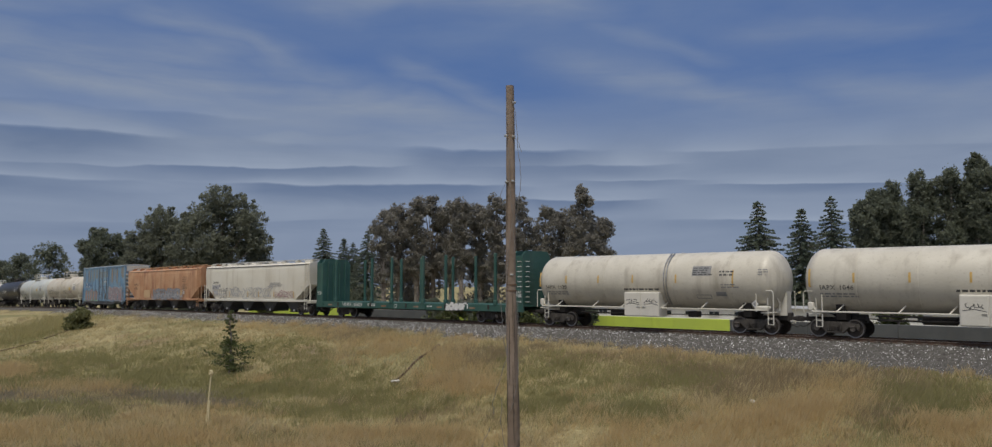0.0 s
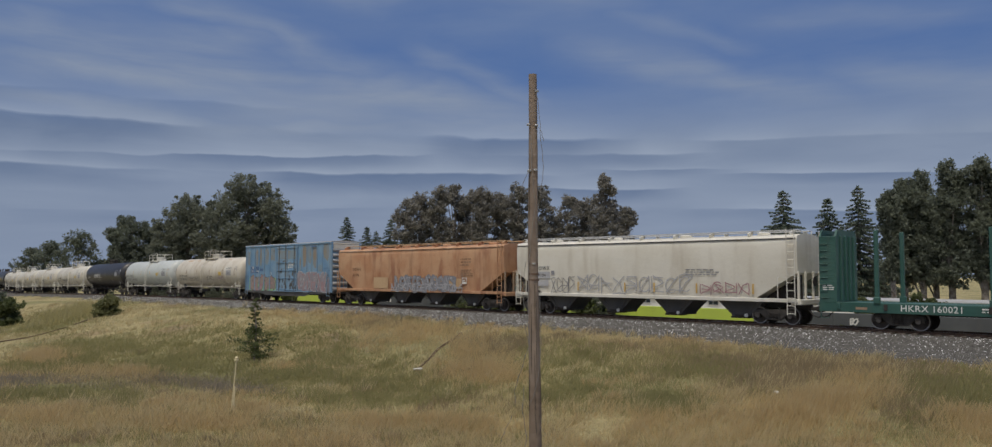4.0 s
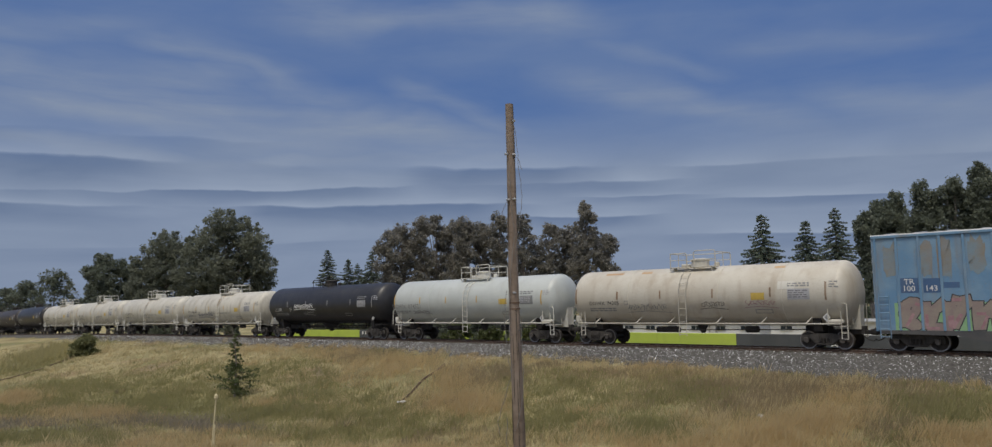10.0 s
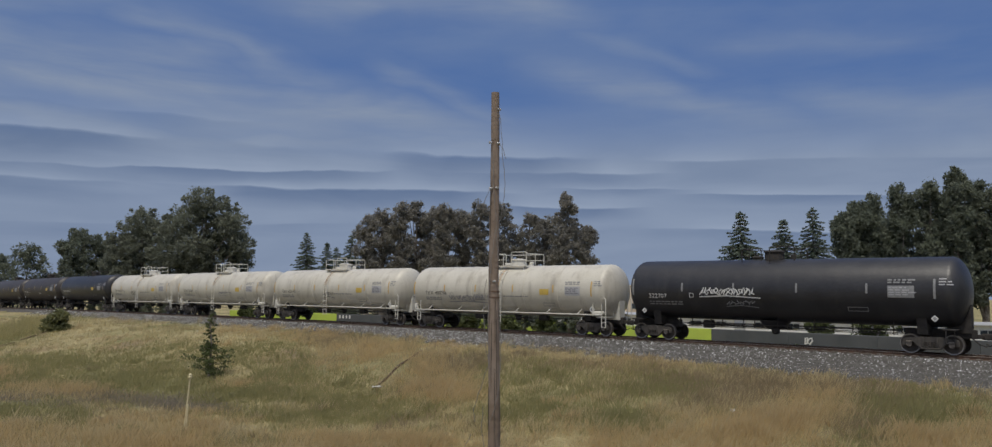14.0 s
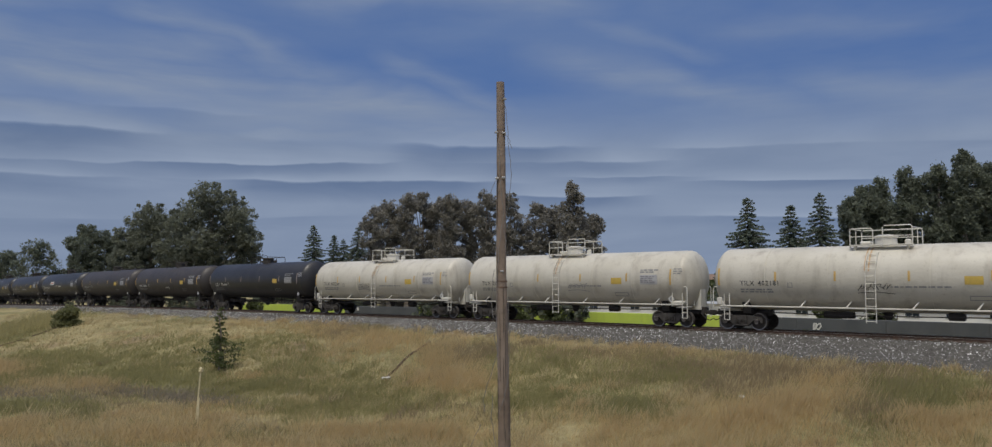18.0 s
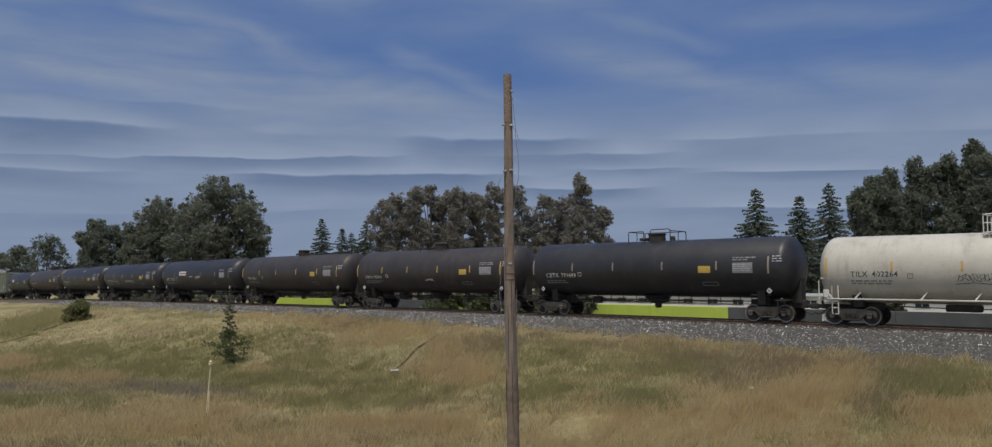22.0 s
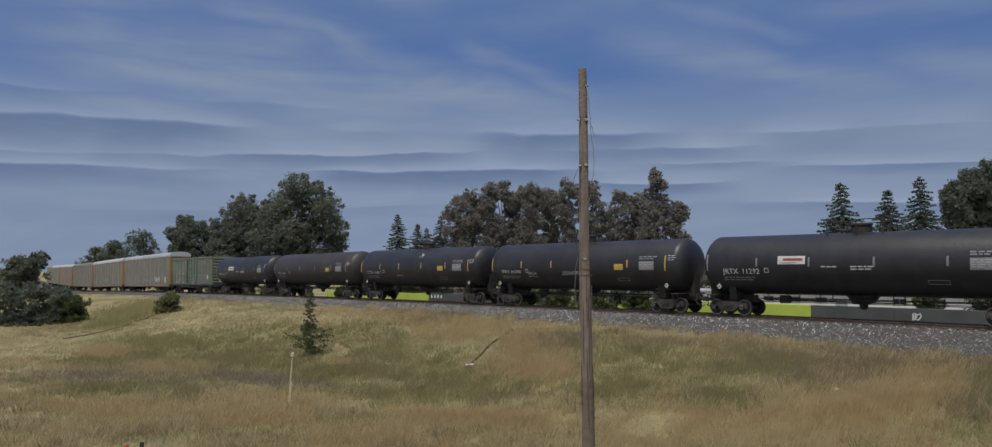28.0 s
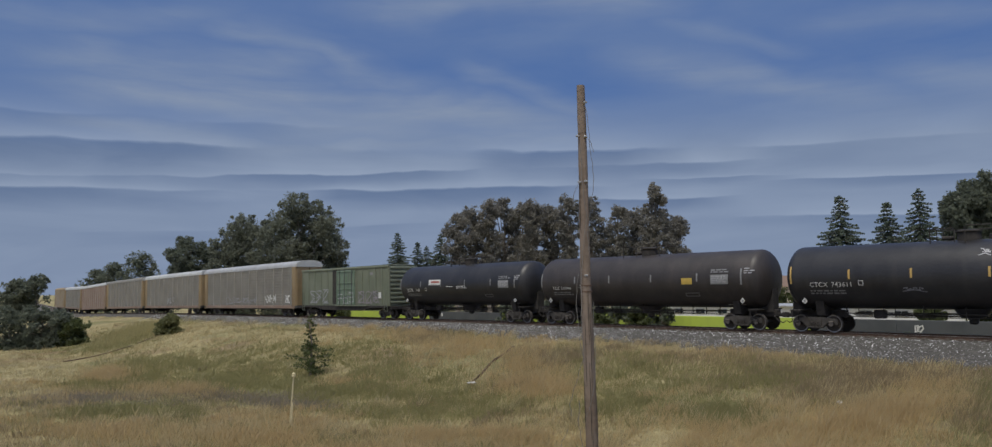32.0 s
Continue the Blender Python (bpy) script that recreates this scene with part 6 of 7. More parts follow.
# ---- bulkhead flat car ----
def build_flat():
    a, b = -4.30, 20.60
    L = b - a
    car = thing("flat_car", "green bulkhead flat car with tall side stakes", "flat car", "cars of the freight train")
    CARS.append((car, a, b))
    add_trucks(car, L / 2 - 4.08)
    add_couplers(car, L / 2)
    h = L / 2 - 0.45
    part("deck", Geo().box(0, 0, 1.22, 2 * h, 2.86, 0.12, 0.02), "green_flat", car)
    for s in (-1, 1):
        part("side_sill", Geo().box(0, s * 1.40, 1.06, 2 * h, 0.14, 0.50, 0.02), "green_flat", car)
    part("centre_sill", Geo().prism([(-h + 1, 1.10), (h - 1, 1.10), (h - 4.5, 0.72), (-h + 4.5, 0.72)], -0.4, 0.4, "y"), "under", car)
    for k in range(11):
        x = -h + 1.0 + (2 * h - 2.0) * k / 10
        if abs(x + 6.9) < 1.6:
            continue
        part("stake_pocket", Geo().box(x, -1.49, 1.10, 0.16, 0.08, 0.30, 0.015), "under" if k % 2 else "green_flat", car)
    near = (-9.2, -4.3, -1.8, 1.9, 4.4, 9.4)
    for s in (-1, 1):
        for x in near:
            part("stake", Geo().box(x + (0.0 if s < 0 else 0.35), s * 1.40, 3.05, 0.20, 0.18, 3.60, 0.03), "green_flat", car)
            part("stake_foot", Geo().box(x + (0.0 if s < 0 else 0.35), s * 1.41, 1.42, 0.30, 0.24, 0.34, 0.04), "green_flat", car)
    for s in (1, -1):
        xb = s * (h - 0.84)
        tp = 4.96
        wall = [(-1.45, 1.25), (1.45, 1.25), (1.45, tp - 0.35), (1.15, tp), (-1.15, tp), (-1.45, tp - 0.35)]
        bk = part("bulkhead", Geo().prism(wall, xb - 0.06, xb + 0.06), "green_flat", car)
        part("bulkhead_back", Geo().prism(wall, xb + s * 0.72, xb + s * 0.80), "green_flat", bk)
        for sy in (-1, 1):
            part("bulkhead_side", Geo().box(xb + s * 0.37, sy * 1.42, (1.25 + tp - 0.35) / 2, 0.84, 0.10, tp - 0.35 - 1.25, 0.02), "green_flat", bk)
        for y in (-0.9, -0.3, 0.3, 0.9):
            part("bulkhead_rib", Geo().box(xb - s * 0.10, y, 3.0, 0.10, 0.12, 3.3, 0.02), "green_flat", bk)
        g = Geo()
        for k in range(9):
            z = 1.5 + k * 0.34
            g.tube([(xb + s * 0.84, -1.20, z), (xb + s * 0.84, -0.80, z)], 0.02, 5).tube([(xb + s * 0.55 - 0.18, -1.50, z), (xb + s * 0.55 + 0.18, -1.50, z)], 0.02, 5)
        part("grab_irons", g, "green_flat" if s < 0 else "ink_white", bk)
        part("bulkhead_print", bars(Geo(), xb + s * 0.37 - 0.25, 2.1, 0.4, 3, flat_side(1.478), np.random.default_rng(3), 0.05, 0.10), "ink_white", bk)
        part("corner_step", Geo().tube([(s * (h - 0.1), -1.45, 1.0), (s * (h - 0.1), -1.45, 0.5), (s * (h - 0.5), -1.45, 0.5), (s * (h - 0.5), -1.45, 1.0)], 0.025, 6), "green_flat", car)
    side = flat_side(1.475)
    part("reporting_mark", word(Geo(), "HKRX", -8.15, 0.94, 0.30, side, 1.1), "ink_white", car)
    part("car_number", word(Geo(), "160021", -6.79, 0.94, 0.30, side, 1.05), "ink_white", car)
    rng = np.random.default_rng(8)
    part("side_print", bars(Geo(), -4.75, 1.12, 1.1, 2, side, rng, 0.06, 0.12), "ink_white", car)
    part("test_box", outline(Geo(), -1.40, -1.10, 0.92, 1.18, 0.03, side), "ink_white", car)
    part("side_print", bars(Geo(), 2.4, 1.05, 0.4, 1, side, rng, 0.07), "ink_white", car)
    for x in (-10.2, -3.0, 0.9, 3.5, 6.9, 10.4):
        part("reflector", patch(Geo(), x, x + 0.55, 0.96, 1.08, side, 1), "amber" if x > 10 else "rustpatch", car)
    graffiti(car, 4.42, 6.75, 0.86, 1.36, side, 5, 97, "ink_white", "ink", "white and black graffiti", None, 0.035)


build_flat()


# ---- autoracks ----
def build_autoracks():
    stops = (376.11, 404.57, 433.00, 461.29, 489.69, 518.09, 546.4)
    labels = ("tall grey autorack with tan end posts and graffiti", "tall grey autorack with tan end posts", "tall weathered grey autorack", "tall reddish-brown autorack with a pale roof", "tall grey autorack with a pale roof", "tall weathered tan autorack")
    for i in range(6):
        a, b = stops[i], stops[i + 1]
        L = b - a
        h = L / 2 - 0.55
        car = thing("autorack_car", labels[i], "autorack", "cars of the freight train")
        CARS.append((car, a, b))
        add_trucks(car, L / 2 - 4.0)
        add_couplers(car, L / 2)
        skin = ("rack_side", "rack_side", "rack_side", "rack_brown", "rack_side", "rack_tan")[i]
        roof = ("roof_grey", "rack_roof", "rack_side", "rack_roof", "rack_roof", "rack_tan")[i]
        W, z0, ze, zt = 1.50, 1.12, 5.32, 6.0
        part("deck", Geo().box(0, 0, 1.0, 2 * h, 2.9, 0.26, 0.03).box(0, 0, 0.82, 2 * h - 7, 0.5, 0.2, 0.02), "under" if i % 2 else "hopper_grey", car)
        part("side_sill", Geo().box(0, -1.46, 1.0, 2 * h - 1.0, 0.10, 0.34, 0.02), "rack_brown", car)
        arch = [(-W - 0.03, ze - 0.04), (W + 0.03, ze - 0.04)] + [((W + 0.03) * math.cos(q), ze + (zt - ze) * math.sin(q) ** 0.6) for q in np.linspace(0.05, math.pi - 0.05, 17)]
        part("roof", Geo().prism(arch, -h + 0.05, h - 0.05, smooth=True), roof, car)
        cols = 11
        w = (2 * h - 2.4) / cols
        key = "rack_panel_" + skin + "%.2f" % w
        def panel():
            prof, zb = [(0.02, -(ze - z0) / 2 + 0.05), (-0.02, -(ze - z0) / 2 + 0.05)], -(ze - z0) / 2 + 0.16
            for k in range(13):                       # pressed ribs
                z = zb + k * 0.31
                prof += [(-0.02, z), (-0.036, z + 0.05), (-0.036, z + 0.11), (-0.02, z + 0.16)]
            prof += [(-0.02, (ze - z0) / 2 - 0.05), (0.02, (ze - z0) / 2 - 0.05)]
            return Geo().prism(prof, -w / 2 + 0.03, w / 2 - 0.03)
        for s in (-1, 1):
            for k in range(cols):
                x = -h + 1.2 + w * (k + 0.5)
                part("side_panel", shared(key, panel, skin), "", car, loc=(x, s * (W - 0.03), (z0 + ze) / 2 + (0.0)))
                if s < 0:
                    part("panel_post", shared("rack_post_%d" % i, lambda: Geo().box(0, 0, 0, 0.09, 0.14, ze - z0, 0.015), "rack_post"), "", car, loc=(x + w / 2, s * W, (z0 + ze) / 2))
            for e in (-1, 1):
                part("end_post", Geo().box(e * (h - 0.62), s * (W - 0.06), (z0 + ze) / 2, 0.95, 0.16, ze - z0, 0.03).box(e * (h - 0.25), s * (W + 0.01), (z0 + ze) / 2, 0.10, 0.10, ze - z0, 0.02), "rack_tan" if i != 3 else "rack_brown", car)
        for e in (-1, 1):
            dr = part("end_door", Geo().box(e * (h - 0.08), -0.74, (z0 + ze) / 2, 0.10, 1.40, ze - z0 - 0.1, 0.02), "rack_tan", car)
            part("end_door", Geo().box(e * (h - 0.08), 0.74, (z0 + ze) / 2, 0.10, 1.40, ze - z0 - 0.1, 0.02), "rack_tan", car)
            part("end_arch", Geo().prism(arch, e * (h - 0.02) - 0.05, e * (h - 0.02) + 0.03), "rack_roof", car)
            part("end_ladder", ladder_geo(e * (h - 0.62), 0.40, 0.7, 3.2, lambda z: -W - 0.10, 0.022, 0.4), "rack_tan", car)
        if i == 0:
            pf = lambda x, z: (x, -W - 0.045, z)
            graffiti(car, 5.6, 8.6, 1.4, 2.4, pf, 4, 98, None, "ink_white", "white scrawled graffiti", None, 0.08)
            graffiti(car, 11.0, 12.2, 1.4, 2.3, pf, 2, 99, None, "ink_white", "white scrawled graffiti", None, 0.09)
            graffiti(car, -6.0, 3.6, 1.4, 2.1, pf, 9, 100, None, "spray_lilac", "faint pale graffiti", None, 0.05)
        if i == 1:
            graffiti(car, -1.6, 2.0, 1.4, 2.3, lambda x, z: (x, -W - 0.045, z), 3, 101, None, "spray_silver", "faint pale graffiti", None, 0.07)


build_autoracks()


# ---- beyond the track: painted wall, buildings, bushes ----
def build_beyond():
    wall = thing("painted_wall", "low wall beyond the track in lime green and grey paint", "wall", kind="structure")
    edges = ((-70.0, -29.0, "wall_grey"), (-29.0, -12.06, "wall_grey"), (-12.06, 20.5, "lime"), (20.5, 33.0, "wall_grey"), (33.0, 57.0, "lime"))
    for s0, s1, paint in edges:
        n = max(1, round((s1 - s0) / 6.0))
        for k in range(n):
            p, q = s0 + (s1 - s0) * k / n + 0.01, s0 + (s1 - s0) * (k + 1) / n - 0.01
            g = swept([(-12.12, -1.6), (-11.92, -1.6), (-11.92, 0.12), (-11.94, 0.15), (-12.10, 0.15), (-12.12, 0.12)], p, q, (q - p) / 2)
            g.f += [tuple(range(6)), tuple(range(len(g.v) - 6, len(g.v)))]
            g.s += [False, False]
            part("wall_panel", g, paint, wall)
    rng = np.random.default_rng(4)
    g = Geo()
    for k, s in enumerate((32.5, 31.9, 31.3, 30.7)):       # figures that cannot be read
        a, b = on_line(s, -11.90, -0.32), on_line(s - 0.28, -11.90, 0.02)
        g.add([a, Vector((b.x, b.y, a.z)), b, Vector((a.x, a.y, b.z))], [(0, 1, 2, 3)])
    part("painted_figures", g, "ink_white", wall)
    g, put = Geo(), lambda q, z: tuple(on_line(-19.07 - q, -11.90, z))     # a scrawl that cannot be read
    ribbon(g, [(-0.22, -0.62), (-0.20, -0.20), (-0.05, -0.16), (-0.08, -0.48)], 0.11, put)
    ribbon(g, [(-0.12, -0.58), (0.02, -0.26), (0.22, -0.18), (0.26, -0.36), (0.08, -0.60), (-0.02, -0.52)], 0.10, put)
    part("white_scrawl", g, "ink_white", wall)

    # low white sheds behind the wall
    for s0, s1, off, top in ((-52, -30, -27, 0.75), (-28.5, -8, -27, 0.55), (-6, 18, -29, 0.45)):
        a, b = on_line(s1, off), on_line(s0, off)
        mid, L = (a + b) / 2, (a - b).length
        t = thing("white_shed", "long low white shed with dark windows", "shed", "sheds behind the wall", m=pose(mid.x, mid.y, -2.65, 0, 0, math.degrees(line_turn((s0 + s1) / 2))))
        H = top + 2.65
        part("body", Geo().box(0, 3, H / 2, L, 6, H, 0.03), "white_wall", t)
        part("roof", Geo().prism([(-0.3, H), (6.3, H), (6.3, H + 0.08), (3, H + 0.22), (-0.3, H + 0.08)], -L / 2 - 0.2, L / 2 + 0.2), "roof_grey", t)
        n = int(L / 2.6)
        for k in range(n):
            x = -L / 2 + L * (k + 0.5) / n
            w = part("window", Geo().box(x, -0.01, H - 0.52, 1.0, 0.06, 0.34, 0.01), "window", t)
            part("window_frame", Geo().box(x, -0.03, H - 0.32, 1.14, 0.08, 0.06).box(x, -0.03, H - 0.72, 1.14, 0.10, 0.06).box(x, -0.04, H - 0.52, 0.05, 0.06, 0.34), "roof_grey", w)

    # cream office block
    x, y = seen_at(1030, 225)
    t = thing("office_building", "cream two-storey office building with rows of dark windows", "building", m=pose(x, y, -2.6, 0, 0, -8))
    part("body", Geo().box(0, 0, 3.75, 26, 14, 7.5, 0.05), "cream_wall", t)
    part("parapet", Geo().box(0, 0, 7.6, 26.4, 14.4, 0.35, 0.05), "cream_wall", t)
    for r in range(2):
        for k in range(7):
            xx = -11.4 + k * 3.8
            w = part("window", Geo().box(xx, -6.99, 2.0 + r * 3.4, 2.6, 0.10, 1.5), "window", t)
            part("window_frame", Geo().box(xx, -7.04, 1.2 + r * 3.4, 2.8, 0.16, 0.12).box(xx, -7.04, 2.8 + r * 3.4, 2.8, 0.12, 0.10).box(xx, -7.04, 2.0 + r * 3.4, 0.08, 0.10, 1.5), "cream_wall", w)
    x, y = seen_at(1120, 185)
    t = thing("hall", "low hall with a brown tiled hip roof", "building", m=pose(x, y, -2.6, 0, 0, 6))
    part("body", Geo().box(0, 0, 2.3, 20, 12, 4.6, 0.05), "cream_wall", t)
    part("roof", Geo().add([(-10.8, -6.8, 4.6), (10.8, -6.8, 4.6), (10.8, 6.8, 4.6), (-10.8, 6.8, 4.6), (-5, 0, 7.1), (5, 0, 7.1)], [(0, 1, 5, 4), (2, 3, 4, 5), (1, 2, 5), (3, 0, 4), (3, 2, 1, 0)]), "tile_roof", t)
    for k in range(5):
        part("window", Geo().box(-8 + k * 4, -5.99, 2.2, 1.8, 0.08, 1.4), "window", t)


def bush(px, dist, h, sp, seed, leaf="leaf_bush", label="rounded green bush beside the track", lobes=6, off=None, group="bushes", per=38, size=0.12):
    if off is None:
        x, y = seen_at(px, dist)
    else:
        p = on_line(dist, off)
        x, y = p.x, p.y
    return broad_tree("bush", label, x, y, h, sp, leaf, seed, lobes, 0.05, per, size, group, 0.32, 16)


def build_bushes():
    far = "bushes beyond the track"
    for s, off, h, sp, seed in ((12.5, -7.5, 1.9, 1.5, 201), (9.5, -8.5, 1.6, 1.2, 202), (3.6, -7.8, 1.8, 1.1, 203), (0.8, -8.6, 1.7, 1.3, 204), (47, -8.6, 1.6, 1.4, 205), (-0.4, -10.2, 2.4, 1.3, 251), (1.9, -10.4, 2.5, 1.4, 252), (4.2, -10.2, 2.3, 1.3, 253), (8.0, -10.3, 2.4, 1.4, 254), (10.4, -10.2, 2.6, 1.5, 255), (13.0, -10.4, 2.5, 1.5, 256), (15.6, -10.2, 2.4, 1.4, 257), (18.2, -10.3, 2.5, 1.5, 258), (-19.0, -13.5, 2.6, 1.5, 206), (-22.5, -13.8, 2.8, 1.6, 207)):
        bush(0, s, h, sp, seed, "leaf_dark" if seed > 250 else "leaf_bush", "leafy green bush beyond the track", 5, off, far)
    for k in range(11):
        bush(0, 59.0 + 4.2 * k, 2.3 + 0.3 * math.sin(k * 1.7), 1.7, 271 + k, "leaf_dark", "dark leafy bush beyond the track", 5, -9.6 - 0.5 * math.cos(k * 2.1), far)
    for px, dist, h, sp, seed in ((1095, 118, 5.2, 3.4, 211), (1140, 120, 5.4, 3.8, 212), (1175, 112, 5.0, 3.0, 213), (1060, 124, 4.8, 2.8, 214), (1240, 98, 6.0, 3.4, 215), (1300, 98, 6.4, 3.4, 216), (545, 120, 5.6, 3.8, 217), (575, 118, 5.4, 3.4, 218), (440, 128, 6.5, 3.8, 219), (475, 130, 6.0, 3.4, 220), (975, 112, 5.6, 3.0, 221), (1350, 90, 7.0, 3.6, 222)):
        x, y = seen_at(px, dist)
        broad_tree("shrub", "dense green shrub behind the track", x, y, h, sp, "leaf_bush" if seed in (211, 212, 217) else "leaf_dark", seed, 8, 0.05, 40, 0.20, far, 0.6, 16)
    # this side of the track
    near = "bushes on the bank"
    for px, py, h, sp, seed, leaf, lab in ((126, 520, 2.1, 1.15, 231, "leaf_olive", "olive green bush on the bank's crest"), (-72, 540, 4.2, 2.6, 232, "leaf_dark", "large dark bush beside the bank"), (-112, 543, 4.6, 2.8, 233, "leaf_dark", "large dark bush beside the bank"),
                                           (-46, 538, 3.0, 1.5, 234, "leaf_bush", "low dark bush beside the bank"), (-165, 543, 4.6, 2.8, 236, "leaf_dark", "large dark bush beside the bank")):
        p = seen_ground(px, py)
        h, sp = h * p.length / 105, sp * p.length / 85
        broad_tree("bush", lab, p.x, p.y, h, sp, leaf, seed, 7, 0.05, 44, 0.16 if h > 1 else 0.10, near, 0.5 if h > 1 else 0.25, 18, shape=((-0.45, 0.12, 0.42), (0.45, 0.12, 0.42), (0.0, 0.10, 0.48), (-0.8, 0.06, 0.26), (0.8, 0.06, 0.26)))
    for px, dist, h, sp, seed in ((-103, 165, 9.6, 4.2, 241), (-135, 165, 9.0, 4.2, 242)):
        x, y = seen_at(px, dist)
        broad_tree("broadleaf_tree", "round dark tree far behind the bank", x, y, h, sp, "leaf_dark", seed, 9, 0.1, 40, 0.3, "trees behind the track", 0.9, 18)
    # sparse young conifer on the bank
    p = seen_ground(362, 592)
    rng = np.random.default_rng(9)
    t = thing("young_conifer", "sparse young conifer on the dry bank", "tree", m=pose(p.x, p.y, p.z))
    d = p.length
    H, W = 96 / 1250 * d, 26 / 1250 * d
    g = Geo().tube([(0, 0, -0.1), (0.1, 0, H * 0.5), (-0.12, 0, H)], [0.07, 0.045, 0.012], 7)
    cs, rs = [], []
    for k in range(46):
        f = k / 45
        z = H * (0.06 + 0.90 * f)
        a = k * 2.4 + rng.normal() * 0.3
        r = W * (1.25 if f < 0.42 else 0.95 - 0.75 * f) * rng.uniform(0.45, 1.15)
        tip = (math.cos(a) * r, math.sin(a) * r, z + r * 0.10)
        g.tube([(0, 0, z - 0.05), tip], [0.018, 0.006], 4, False)
        thick = 2 if f > 0.5 else 7
        for j in range(thick):
            q = (j + 1) / thick
            cs.append((tip[0] * q, tip[1] * q, z + (tip[2] - z) * q))
            rs.append(0.08 if f > 0.5 else 0.24)
    part("trunk", g, "bark", t)
    v, f = leaf_cloud(cs, rs, 12, 0.075, 0.6, rng)
    part("crown", big_mesh("crown", v, f, M["leaf_bush"]), "leaf_bush", t)


build_beyond()
build_bushes()


# ---- pole, marker, litter ----
def build_pole():
    base = Vector((0.435, 20.0, float(ground_z([0.43], [20.0])[0]) - 0.4))
    t = thing("utility_pole", "weathered brown wooden utility pole with loose wires", "utility pole", m=Matrix.Translation(base))
    H = 7.70 - base.z
    lean = -0.085
    g = Geo()
    rng = np.random.default_rng(2)
    n, rings = 18, 26
    vs = []
    for i in range(rings + 1):
        f = i / rings
        r = 0.165 + (0.102 - 0.165) * f
        for k in range(n):
            a = 2 * math.pi * k / n
            rr = r * (1 + 0.035 * math.sin(5 * a + 2 * math.sin(f * 7)) + 0.02 * rng.normal())
            vs.append((lean * f + rr * math.cos(a) + 0.012 * math.sin(f * 9), rr * math.sin(a), H * f))
    fs = [(i * n + k, i * n + (k + 1) % n, (i + 1) * n + (k + 1) % n, (i + 1) * n + k) for i in range(rings) for k in range(n)]
    fs.append(tuple(range(rings * n, rings * n + n)))
    g.add(vs, fs, True)
    part("shaft", g, "pole", t)
    for k in range(9):                                # drying cracks
        a, z0, ln = rng.uniform(3.4, 6.0), rng.uniform(1.0, H - 2.5), rng.uniform(0.8, 2.2)
        r = lambda z: 0.165 - 0.063 * z / H + 0.004
        pts = [(lean * z / H + r(z) * math.cos(a + 0.02 * math.sin(z * 5)), r(z) * math.sin(a), z) for z in np.linspace(z0, z0 + ln, 8)]
        part("crack", Geo().tube(pts, [0.002] + [0.007] * 6 + [0.002], 4), "under", t)

    def at(dx, z, y=-0.17):
        return (lean * (z - base.z) / H + dx, y, z - base.z)
    wires = [[(0.10, 7.25), (0.16, 6.7), (0.20, 6.0), (0.27, 5.3), (0.19, 4.65), (0.11, 4.2), (0.06, 3.9), (0.10, 3.4)],
             [(0.09, 6.35), (0.20, 6.22), (0.28, 5.95)],
             [(-0.12, 5.15), (-0.22, 4.98), (-0.28, 4.72), (-0.26, 4.5)],
             [(-0.05, 6.1), (-0.02, 5.0), (0.05, 4.3), (-0.08, 3.4), (-0.13, 2.6), (-0.16, 1.6), (-0.12, 0.9)],
             [(-0.20, 2.9), (-0.27, 2.3), (-0.24, 1.5), (-0.14, 0.8), (-0.34, 0.2), (-0.50, -0.3), (-0.46, -0.6)],
             [(0.14, 2.2), (0.17, 1.2), (0.15, 0.4), (0.02, -0.3), (-0.10, -0.6)],
             [(-0.26, -0.2), (-0.30, -0.8), (-0.20, -1.4), (-0.28, -1.9)],
             [(-0.55, -0.9), (-0.75, -1.3), (-0.86, -1.6)]]
    for w in wires:
        pts = []
        for (x0, z0), (x1, z1) in zip(w, w[1:]):
            pts += [at(x0 + (x1 - x0) * q + 0.012 * math.sin(9 * (z0 + q)), z0 + (z1 - z0) * q, -0.18 - 0.03 * math.sin(3 * z0)) for q in (0, 0.25, 0.5, 0.75)]
        pts.append(at(w[-1][0], w[-1][1], -0.18))
        part("loose_wire", Geo().tube(pts, 0.007, 5), "wire", t)
    for z, dx in ((7.24, 0.11), (6.36, 0.09), (6.38, -0.11), (5.2, -0.10), (5.22, 0.06), (2.85, 0.0)):
        b = at(dx, z, -0.11)
        part("bolt", Geo().box(b[0], b[1], b[2], 0.09, 0.07, 0.05, 0.01), "zinc", t)
    for z in (2.45, 2.6):
        rr = 0.165 - 0.063 * (z - base.z) / H + 0.008
        part("strap", Geo().lathe([(-0.018, rr - 0.01), (-0.018, rr), (0.018, rr), (0.018, rr - 0.01)], "z", (lean * (z - base.z) / H, 0, z - base.z), 18), "rail", t)


